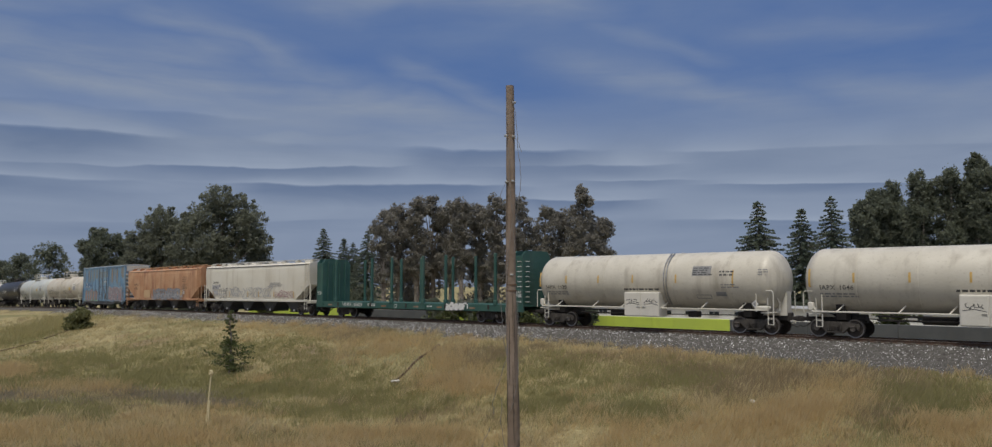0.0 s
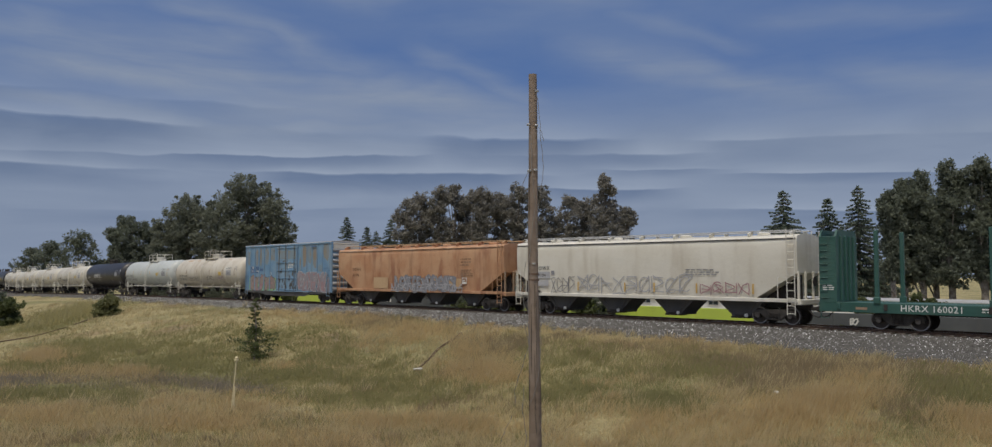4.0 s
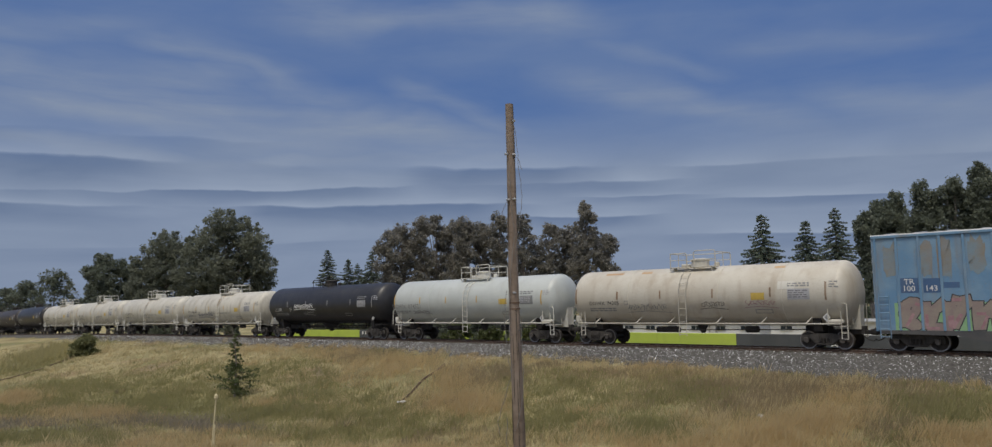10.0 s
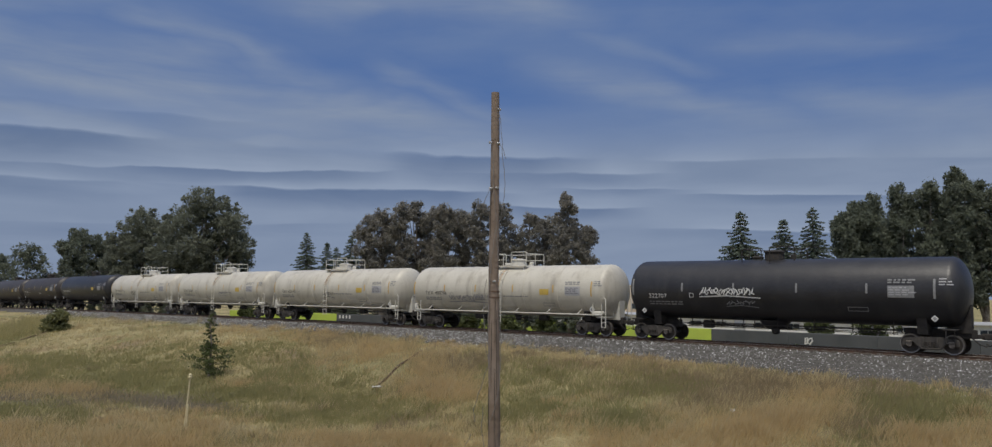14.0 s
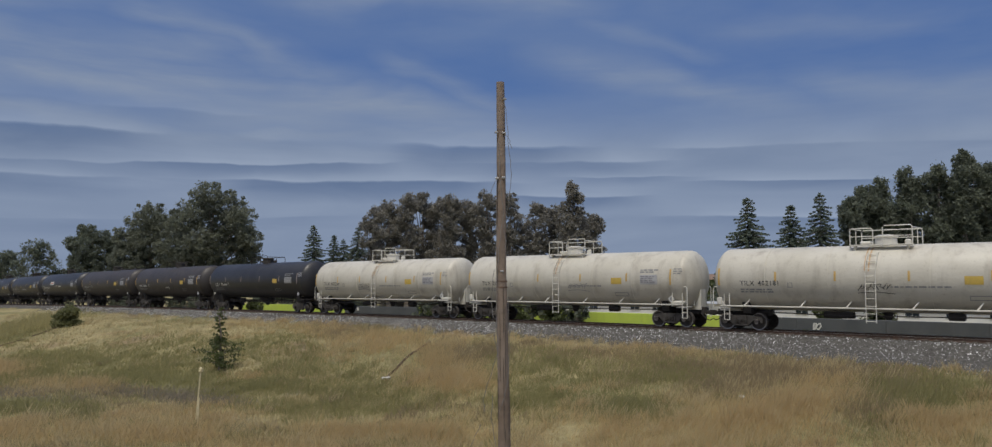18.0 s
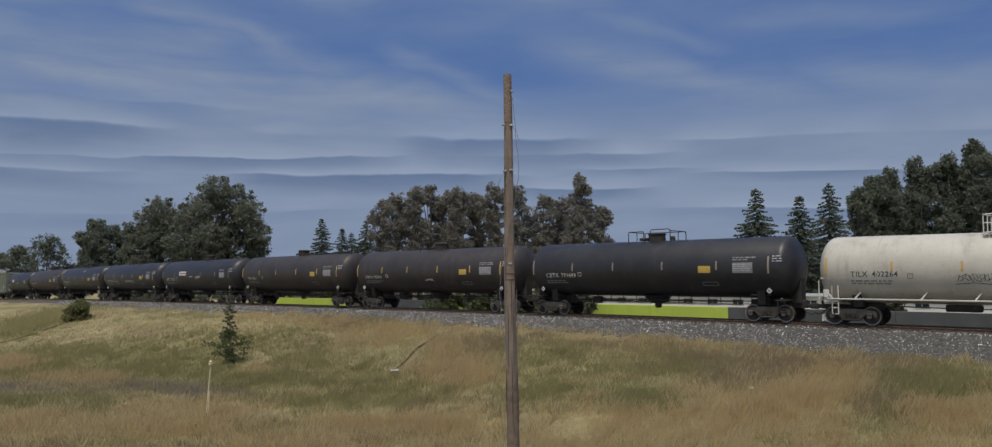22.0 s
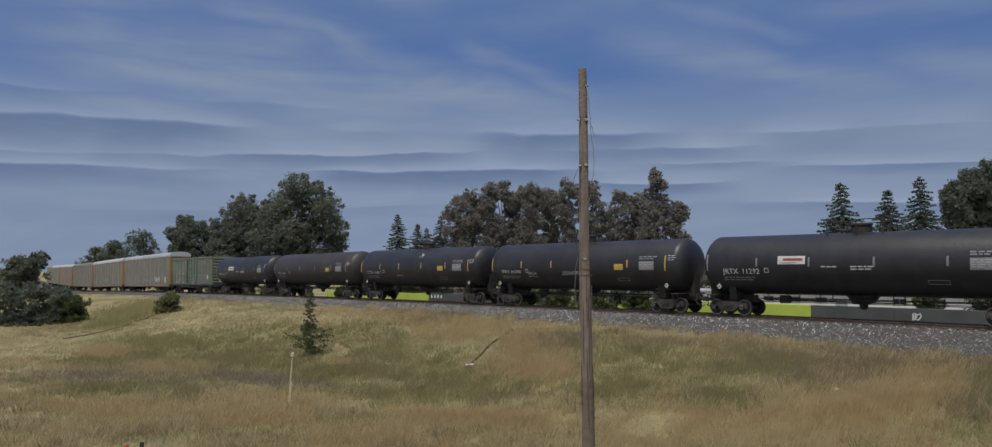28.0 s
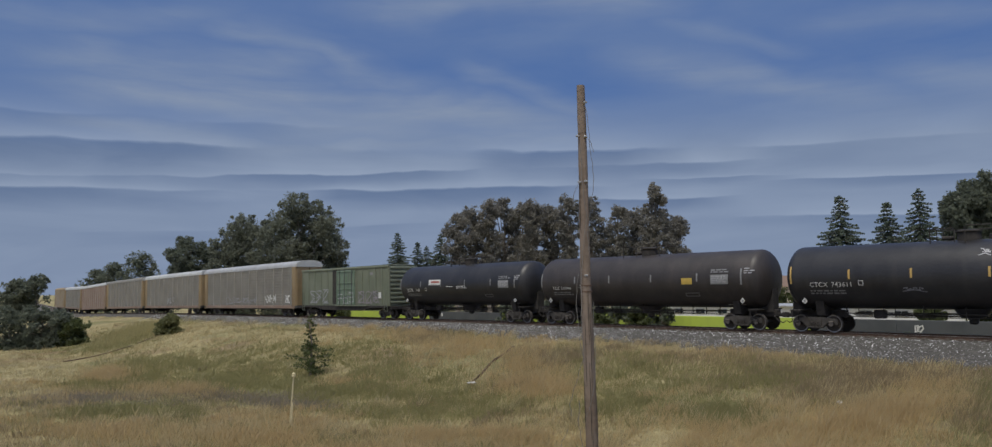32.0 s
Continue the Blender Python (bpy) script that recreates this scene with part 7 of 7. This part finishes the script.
def build_small():
    p = seen_ground(325, 674)
    d = p.length
    H = 80 / 1250 * d
    t = thing("marker_post", "slim yellowed marker post with a capped top", "marker post", m=pose(p.x, p.y, p.z))
    part("post", Geo().tube([(0, 0, -0.2), (0.16, 0, H * 0.94)], 0.030, 8), "stake", t)
    part("cap", Geo().lathe([(H * 0.92, 0.05), (H * 0.935, 0.085), (H * 0.96, 0.085), (H * 0.965, 0.045), (H * 0.985, 0.07), (H * 1.01, 0.02)], "z", (0.16, 0, 0), 12), "stake", t)
    part("side_pipe", Geo().tube([(0.10, -0.06, -0.2), (0.15, -0.06, H * 0.46)], 0.032, 8), "stake", t)
    for px, py, w in ((625, 609, 0.42), (1190, 644, 0.07), (1318, 560, 0.07)):
        q = seen_ground(px, py)
        t = thing("litter", "pale scrap of litter lying in the grass", "litter", "litter", m=pose(q.x, q.y, q.z + 0.16, 8, 5, 25))
        part("scrap", Geo().prism([(-w / 2, 0), (-w * 0.2, 0.06), (w * 0.2, 0.02), (w / 2, 0.07), (w * 0.45, 0.10), (0, 0.06), (-w * 0.45, 0.05)], -0.10, 0.12, "y"), "litter", t)
    # two stakes close by
    for x, y, top, paint, lab in ((-6.92, 11.87, -0.11, "stake_orange", "slim orange survey stake"), (-6.79, 11.98, -0.10, "clean_white", "white survey stake with a black top")):
        z = float(ground_z([x], [y])[0])
        t = thing("survey_stake", lab, "stake", "survey stakes", m=pose(x, y, z, 0, 2 if paint == "stake_orange" else 5, 0))
        H = top - z
        part("shaft", Geo().box(0, 0, H / 2 - 0.1, 0.055, 0.03, H + 0.2, 0.006), paint, t)
        if paint != "stake_orange":
            part("cap", Geo().box(0, 0, H - 0.06, 0.062, 0.037, 0.14, 0.008), "under", t, "black top")
    # an old length of rail lying off the bank
    for (x0, y0), (x1, y1) in (((-60, 566), (60, 540)), ((70, 536), (128, 517))):
        a, b = seen_ground(x0, y0), seen_ground(x1, y1)
        t = thing("discarded_rail", "rusty discarded rail lying in the weeds", "rail", "discarded rails")
        part("bar", Geo().tube([Vector((*(a.lerp(b, q).xy), float(ground_z([a.lerp(b, q).x], [a.lerp(b, q).y])[0]) + 0.06)) for q in (0, 0.2, 0.4, 0.6, 0.8, 1)], 0.05, 6), "rail", t)


build_pole()
build_small()


# ---- ties, stones, grass ----
def build_ties():
    g = Geo()
    def tie():
        return Geo().box(0, 0, 0, 0.23, 2.6, 0.18, 0.015)
    bed = bpy.data.objects["ballast_bed"]
    s = -42.0
    count = 0
    while count < 290:
        p = on_line(s, 0, -0.255 + 0.06)
        ob = part("tie", shared("tie", tie, "tie"), "", bed)
        ob.matrix_world = Matrix.Translation(p) @ Matrix.Rotation(line_turn(s), 4, "Z")
        s += 0.52
        count += 1
    while s < 260:
        p = on_line(s, 0, -0.195)
        g.box(p.x, p.y, p.z, 0.23, 2.6, 0.18, 0, Matrix.Rotation(line_turn(s), 4, "Z"))
        s += 0.52
    tagged(part("far_ties", g, "tie", bed), "creosoted ties farther down the track", kind="stuff")


def build_stones():
    rng = np.random.default_rng(31)
    n = 95000
    s = -44 + 130 * rng.random(n) ** 1.3
    edge = ballast_edge(s)
    off = np.where(rng.random(n) < 0.93, 1.0 + (edge - 0.2) * rng.random(n) ** 0.95 + 0.35 * np.abs(rng.normal(size=n)) ** 2, -1.0 - 1.5 * rng.random(n))
    x, y = np.interp(s, LINE_S, LINE_X), np.interp(s, LINE_S, LINE_Y)
    h = np.interp(s, LINE_S, LINE_H)
    z = line_z(y) + np.where(off < 0, np.where(off > -2, -0.18, -0.22), bed_z(off))
    x, y = x - off * np.cos(h), y - off * np.sin(h)
    over = off > edge - 0.6
    z[over] = np.maximum(z[over], ground_z(x[over], y[over]) + 0.02)
    c = np.stack([x, y, z], -1)
    size = np.where(off < 3.6, 1.0, 0.7)[:, None, None] * rng.uniform(0.015, 0.044, (n, 1, 1))
    unit = np.array([(1, 0, 0), (-1, 0, 0), (0, 1, 0), (0, -1, 0), (0, 0, 1)], float)
    v = c[:, None, :] + unit[None] * size * rng.uniform(0.6, 1.3, (n, 5, 1)) + rng.normal(size=(n, 5, 3)) * 0.008
    f = np.array([(0, 2, 4), (2, 1, 4), (1, 3, 4), (3, 0, 4)])
    f = (f[None] + (np.arange(n) * 5)[:, None, None]).reshape(-1, 3)
    ob = new("ballast_stones", big_mesh("ballast_stones", v.reshape(-1, 3), f, M["stone"]))
    tagged(ob, "loose grey and white crushed ballast stones", "ballast", kind="stuff")


def stone_mat():
    nt = M["stone"].node_tree
    bs = next(n for n in nt.nodes if n.type == "BSDF_PRINCIPLED")
    geo = nt.nodes.new("ShaderNodeNewGeometry")
    r = nt.nodes.new("ShaderNodeValToRGB")
    for e, (p, c) in zip((r.color_ramp.elements[0], r.color_ramp.elements[1], r.color_ramp.elements.new(0.8)), ((0.0, (0.060, 0.056, 0.050)), (1.0, (0.29, 0.28, 0.255)), (0.74, (0.165, 0.156, 0.142)))):
        e.position, e.color = p, (*c, 1)
    nt.links.new(geo.outputs["Random Per Island"], r.inputs[0])
    nt.links.new(r.outputs[0], bs.inputs["Base Color"])


def blades(name, label, cx, cy, rng, per, h0, h1, spread, mat, width=0.012, lean=0.35):
    """Tufts of grass: per blades round each root."""
    n = len(cx) * per
    x = np.repeat(cx, per) + rng.normal(size=n) * spread
    y = np.repeat(cy, per) + rng.normal(size=n) * spread
    z = ground_z(x, y) - 0.03
    h = rng.uniform(h0, h1, n) * np.repeat(rng.uniform(0.6, 1.25, len(cx)), per)
    a = rng.uniform(0, 2 * np.pi, n)
    bend = h * rng.uniform(0.1, lean, n)
    wind = h * 0.11
    r = np.hypot(x, y)
    w = width * 0.75 * (0.6 + r / 45) * rng.uniform(0.7, 1.4, n)
    b = rng.uniform(0, np.pi, n)
    dx, dy = np.cos(b) * w, np.sin(b) * w
    mx, my = x + np.cos(a) * bend * 0.55 + wind * 0.55, y + np.sin(a) * bend * 0.55
    tx, ty = x + np.cos(a) * bend + wind, y + np.sin(a) * bend
    v = np.stack([np.stack([x - dx, y - dy, z], -1), np.stack([x + dx, y + dy, z], -1), np.stack([mx + dx * 1.1, my + dy * 1.1, z + h * 0.6], -1),
                  np.stack([tx, ty, z + h * 0.98], -1)], 1).reshape(-1, 3)
    k = (np.arange(n) * 4)[:, None]
    f = np.concatenate([k + np.array([0, 1, 2]), k + np.array([0, 2, 3])], 1).reshape(-1, 3)
    ob = new(name, big_mesh(name, v, f, M[mat]))
    tagged(ob, label, "grass", kind="stuff")


def clumps(name, label, cx, cy, rng, mat, per=42):
    """Domed clumps of grass whose blades lean outwards."""
    n = len(cx) * per
    big = np.repeat(rng.uniform(0.28, 0.80, len(cx)), per)
    tall = np.repeat(rng.uniform(0.22, 0.50, len(cx)), per)
    q, a = np.sqrt(rng.random(n)), rng.uniform(0, 2 * np.pi, n)
    x, y = np.repeat(cx, per) + np.cos(a) * q * big, np.repeat(cy, per) + np.sin(a) * q * big
    z = ground_z(x, y) - 0.03
    h = tall * rng.uniform(0.65, 1.1, n) * (1.05 - 0.65 * q * q)
    bend, a = h * (0.12 + 0.55 * q), a + rng.normal(size=n) * 0.5
    w = 0.005 * (0.5 + np.hypot(x, y) / 45) * rng.uniform(0.7, 1.4, n)
    b = rng.uniform(0, np.pi, n)
    dx, dy = np.cos(b) * w, np.sin(b) * w
    mx, my, tx, ty = x + np.cos(a) * bend * 0.45, y + np.sin(a) * bend * 0.45, x + np.cos(a) * bend, y + np.sin(a) * bend
    v = np.stack([np.stack([x - dx, y - dy, z], -1), np.stack([x + dx, y + dy, z], -1), np.stack([mx + dx, my + dy, z + h * 0.62], -1), np.stack([tx, ty, z + h * 0.97], -1)], 1).reshape(-1, 3)
    k = (np.arange(n) * 4)[:, None]
    f = np.concatenate([k + np.array([0, 1, 2]), k + np.array([0, 2, 3])], 1).reshape(-1, 3)
    tagged(new(name, big_mesh(name, v, f, M[mat])), label, "grass", kind="stuff")


def build_grass():
    rng = np.random.default_rng(77)
    # sown by direction and distance, thinner far off
    n = 90000
    ang = np.radians(rng.uniform(-41, 34, n))
    r = 21 + 100 * rng.random(n) ** 1.9
    x, y = r * np.sin(ang), r * np.cos(ang)
    d, _, s = side_of_line(x, y)
    patchy = ripple(x * 1.7 + 5, y * 1.7) + 0.5 * ripple(x * 4.1, y * 4.1 + 3)
    keep = (d > ballast_edge(s) - 0.25 + 0.8 * rng.random(n) ** 2) & (patchy + rng.normal(size=n) * 0.35 > -0.42)
    # a worn path down the bank stays bare
    a, b = seen_ground(694, 546), seen_ground(622, 606)
    ux, uy = b.x - a.x, b.y - a.y

    def off_path(x, y, wide):
        q = np.clip(((x - a.x) * ux + (y - a.y) * uy) / (ux * ux + uy * uy), 0, 1)
        return np.hypot(x - a.x - q * ux, y - a.y - q * uy) > wide
    GREEN = ((455, 560, 70, 26), (80, 575, 60, 20), (880, 590, 120, 26), (1060, 600, 70, 20), (1500, 625, 60, 20), (560, 605, 100, 22), (400, 625, 60, 16), (540, 655, 110, 12), (1010, 655, 50, 18), (230, 565, 70, 20), (1410, 640, 36, 30), (330, 550, 60, 16), (147, 655, 18, 12), (850, 640, 60, 20), (640, 640, 80, 16), (160, 598, 110, 18), (300, 585, 70, 20), (20, 610, 70, 10), (50, 524, 36, 8), (0, 542, 50, 9), (480, 620, 90, 14), (75, 600, 50, 14), (120, 570, 60, 10), (20, 648, 70, 8), (215, 600, 50, 12))

    GOLD = ((1322, 640, 46, 42), (1240, 676, 70, 22), (1130, 690, 70, 12), (1505, 672, 60, 26), (60, 690, 130, 16), (250, 694, 110, 10), (620, 690, 110, 12), (760, 696, 60, 8), (985, 688, 50, 14), (700, 570, 50, 22), (470, 520, 90, 12), (600, 545, 60, 14), (130, 616, 50, 9), (30, 560, 40, 26), (250, 530, 110, 12))
    BROWN = ((1200, 602, 76, 18), (900, 545, 150, 7), (1165, 622, 50, 14), (1408, 655, 30, 36), (745, 566, 36, 12), (1100, 588, 90, 8), (1330, 596, 50, 6), (540, 620, 110, 14), (640, 596, 40, 16))
    ASHEN = ((60, 628, 110, 9), (230, 630, 90, 9), (-60, 632, 80, 10), (150, 652, 24, 14))

    def within(x, y, areas):
        """Near 1 inside the areas, 0 away from them."""
        out = np.zeros(len(x))
        for px, py, rx, ry in areas:
            p, qx, qy = seen_ground(px, py), seen_ground(px + rx, py), seen_ground(px, py - ry)
            e, f = np.array((qx.x - p.x, qx.y - p.y)), np.array((qy.x - p.x, qy.y - p.y))
            det = e[0] * f[1] - e[1] * f[0]
            if abs(det) < 1e-6:
                continue
            u, w = ((x - p.x) * f[1] - (y - p.y) * f[0]) / det, ((y - p.y) * e[0] - (x - p.x) * e[1]) / det
            out = np.maximum(out, np.exp(-(u * u + w * w) * 0.7))
        return out

    def lushness(x, y):
        return within(x, y, GREEN)
    keep &= off_path(x, y, 0.10)
    x, y, d = x[keep], y[keep], d[keep]
    # the turf, sorted by what grows where
    odds = np.stack([np.full(len(x), 0.55), within(x, y, GREEN) * 2.4, within(x, y, GOLD) * 1.8, within(x, y, BROWN) * 1.8, within(x, y, ASHEN) * 1.8], -1) + 0.02
    sort = (rng.random((len(x), 1)) > np.cumsum(odds / odds.sum(1, keepdims=True), 1)).sum(1)
    for k, (name, label, mat) in enumerate((("dry_grass", "dry straw-coloured grass covering the bank", "grass"), ("green_turf", "olive-green grass in the hollows", "weed_green"), ("golden_turf", "golden dry grass on the bank", "weed_gold"),
                                            ("brown_turf", "reddish-brown dried grass on the bank", "weed_red"), ("ashen_turf", "grey dead grass in the hollow", "ash"))):
        blades(name, label, x[sort == k], y[sort == k], rng, 6, 0.07, 0.26, 0.20, mat, 0.006, 0.6)
    # taller pale seed heads in front and along the crest
    dry = 1.0 - 0.9 * lushness(x, y)
    pick = (rng.random(len(x)) < dry * np.where((np.hypot(x, y) < 32) & (d > 9), 0.26, 0.08)) & off_path(x, y, 0.25)
    blades("straw_tufts", "tall pale straw tufts with seed heads", x[pick], y[pick], rng, 7, 0.18, 0.42, 0.17, "weed_straw", 0.005, 0.7)
    # rounded clumps, each of one tone, thickest in front
    root = rng.permutation(len(x))[:6500]
    gx, gy = x[root], y[root]
    lush = lushness(gx, gy)
    tone = ripple(gx * 1.1 + 3, gy * 1.1 - 7) + 0.5 * ripple(gx * 2.9, gy * 2.9) + rng.normal(size=len(gx)) * 0.25 + 0.9 * within(gx, gy, GOLD) - 1.0 * within(gx, gy, BROWN)
    free = off_path(gx, gy, 0.55) & (np.hypot(gx, gy) < 62)
    for name, label, mat, choose in (("gold_clumps", "rounded clumps of golden dry grass", "weed_gold", (lush < 0.45) & (tone > 0.30)),
                                     ("straw_clumps", "rounded clumps of bleached straw grass", "weed_straw", (lush < 0.40) & (tone > -0.05) & (tone <= 0.30)),
                                     ("brown_clumps", "rounded clumps of brown dead weeds", "weed_red", (lush < 0.55) & (tone < -0.42)),
                                     ("green_clumps", "rounded clumps of olive-green weeds", "weed_green", (lush > 0.45) | ((tone > -0.20) & (tone < -0.08)))):
        pick = free & choose
        clumps(name, label, gx[pick], gy[pick], rng, mat)
    # tussocks that stand over the rest, in drifts
    drift = ripple(x * 0.8 + 9, y * 0.8 - 4) + 0.6 * ripple(x * 2.6 - 1, y * 2.6) + rng.normal(size=len(x)) * 0.25
    pick = (rng.random(len(x)) < 0.10 * dry) & (drift > 0.25) & off_path(x, y, 0.25)
    blades("tussocks", "tall bleached grass tussocks in drifts", x[pick], y[pick], rng, 26, 0.25, 0.60, 0.22, "weed_straw", 0.005, 0.6)
    pick = (rng.random(len(x)) < 0.07) & (drift < -0.45) & off_path(x, y, 0.25)
    blades("dull_tussocks", "dull brown grass tussocks in drifts", x[pick], y[pick], rng, 30, 0.25, 0.60, 0.22, "grass", 0.005, 0.6)

    def fast_spots(items, count, wide=0.85, cut=-0.3):
        """Ragged drifts of weeds: broad falloff, broken up by the ground's own ripple."""
        xs, ys = [], []
        for px, py, rx, ry in items:
            p, qx, qy = seen_ground(px, py), seen_ground(px + rx, py), seen_ground(px, py - ry)
            u, w = rng.normal(size=count) * wide, rng.normal(size=count) * wide * 0.8
            xs.append(p.x + u * (qx.x - p.x) + w * (qy.x - p.x))
            ys.append(p.y + u * (qx.y - p.y) + w * (qy.y - p.y))
        x, y = np.concatenate(xs), np.concatenate(ys)
        d, _, s = side_of_line(x, y)
        broken = ripple(x * 1.3 + 2, y * 1.3) + 0.7 * ripple(x * 3.7, y * 3.7 + 1) + rng.normal(size=len(x)) * 0.3
        ok = (d > ballast_edge(s) + 0.1) & (y > 6) & (broken > cut) & off_path(x, y, 0.2)
        return x[ok], y[ok]
    x, y = fast_spots(GREEN, 800, 0.85, -0.5)
    blades("green_weeds", "low olive-green weeds on the bank", x, y, rng, 7, 0.12, 0.34, 0.20, "weed_green", 0.007, 0.7)
    x, y = fast_spots(((1200, 600, 70, 14), (900, 545, 130, 6), (1170, 622, 60, 16), (1430, 605, 50, 16), (745, 562, 40, 12), (560, 530, 30, 10), (1390, 655, 30, 22), (1240, 580, 60, 8), (1100, 590, 90, 8), (600, 520, 60, 6), (980, 568, 110, 8), (1330, 600, 60, 8)), 800, 0.85, -0.5)
    blades("reddish_weeds", "reddish-brown dried weeds on the bank", x, y, rng, 7, 0.12, 0.34, 0.18, "weed_red", 0.006, 0.6)
    x, y = fast_spots(((60, 628, 110, 9), (230, 628, 90, 9), (-60, 632, 80, 10), (330, 640, 50, 7)), 1100, 0.7)
    blades("dead_weeds", "grey dead weeds in the hollow", x, y, rng, 7, 0.12, 0.32, 0.18, "ash", 0.007, 0.6)
    roots = [seen_ground(px, py) for px, py in ((100, 509), (112, 511), (84, 512), (66, 516), (96, 518), (40, 530), (52, 522), (20, 540), (76, 526))]
    x = np.concatenate([p.x + rng.normal(size=46) * 1.3 for p in roots])
    y = np.concatenate([p.y + rng.normal(size=46) * 1.5 for p in roots])
    blades("pale_weeds", "tall pale yellow weeds on the crest", x, y, rng, 8, 0.4, 1.3, 0.22, "leaf_pale", 0.006, 0.45)
    x, y = fast_spots(((1320, 640, 45, 34), (1240, 668, 60, 24), (980, 690, 70, 16), (60, 690, 110, 18), (240, 694, 90, 12), (620, 694, 90, 10), (700, 575, 44, 22), (720, 610, 50, 16), (130, 616, 50, 9), (20, 590, 30, 12), (470, 520, 70, 10), (600, 545, 50, 14), (1480, 690, 60, 14)), 520, 0.75, -0.05)
    blades("golden_tufts", "golden dry grass tufts standing over the bank", x, y, rng, 16, 0.22, 0.58, 0.18, "weed_gold", 0.005, 0.6)
    # the worn path itself
    g = Geo()
    vs = []
    for k in range(41):
        f = k / 40
        px, py = a.x + ux * f + 0.05 * math.sin(f * 9), a.y + uy * f
        wide = 0.055 + 0.05 * rng.random()
        for s in (-1, -0.35, 0.35, 1):
            xx, yy = px + s * wide, py + 0.05 * s
            vs.append((xx, yy, float(ground_z([xx], [yy])[0]) + (0.10 if abs(s) < 1 else -0.04)))
    g.add(vs, [(k * 4 + j, k * 4 + j + 1, k * 4 + j + 5, k * 4 + j + 4) for k in range(40) for j in range(3)])
    pt = new("dirt_path", mesh_of("dirt_path", g, M["dirt"]))
    tagged(pt, "narrow worn dirt path down the bank", "path", kind="structure")


stone_mat()
build_stones()
build_grass()
build_ties()


# ---- what moves ----
def gone(t):
    """Metres that the train has gone at t seconds."""
    return 10.5416 * t + 0.000943 * t * t


def car_pose(a, b, t):
    """The pose of a car between two couplings: both its trucks stand on the track."""
    mid, half = (a + b) / 2 - gone(t), max(3.0, (b - a) / 2 - 3.0)
    p, q = on_line(mid - half), on_line(mid + half)
    ahead = (p - q).normalized()
    left = Vector((0, 0, 1)).cross(ahead).normalized()
    m = Matrix((ahead, left, ahead.cross(left))).transposed().to_4x4()
    m.translation = (p + q) / 2
    return m


def motions():
    for car, a, b in CARS:
        walk(car, [(k * 1.0, car_pose(a, b, k * 1.0)) for k in range(33)])
    # the wheels roll without slipping; all wheelsets at the same end of a truck turn alike
    for q, sets in WHEELSETS.items():
        first = sets[0]
        walk(first, [(k / 30, Matrix.Translation((q, 0, WHEEL_R)) @ Matrix.Rotation(gone(k / 30) / WHEEL_R, 4, "Y")) for k in range(961)])
        for other in sets[1:]:
            other.rotation_mode = "QUATERNION"
            other.animation_data_create()
            other.animation_data.action = first.animation_data.action
            other.animation_data.action_slot = first.animation_data.action_slot


motions()
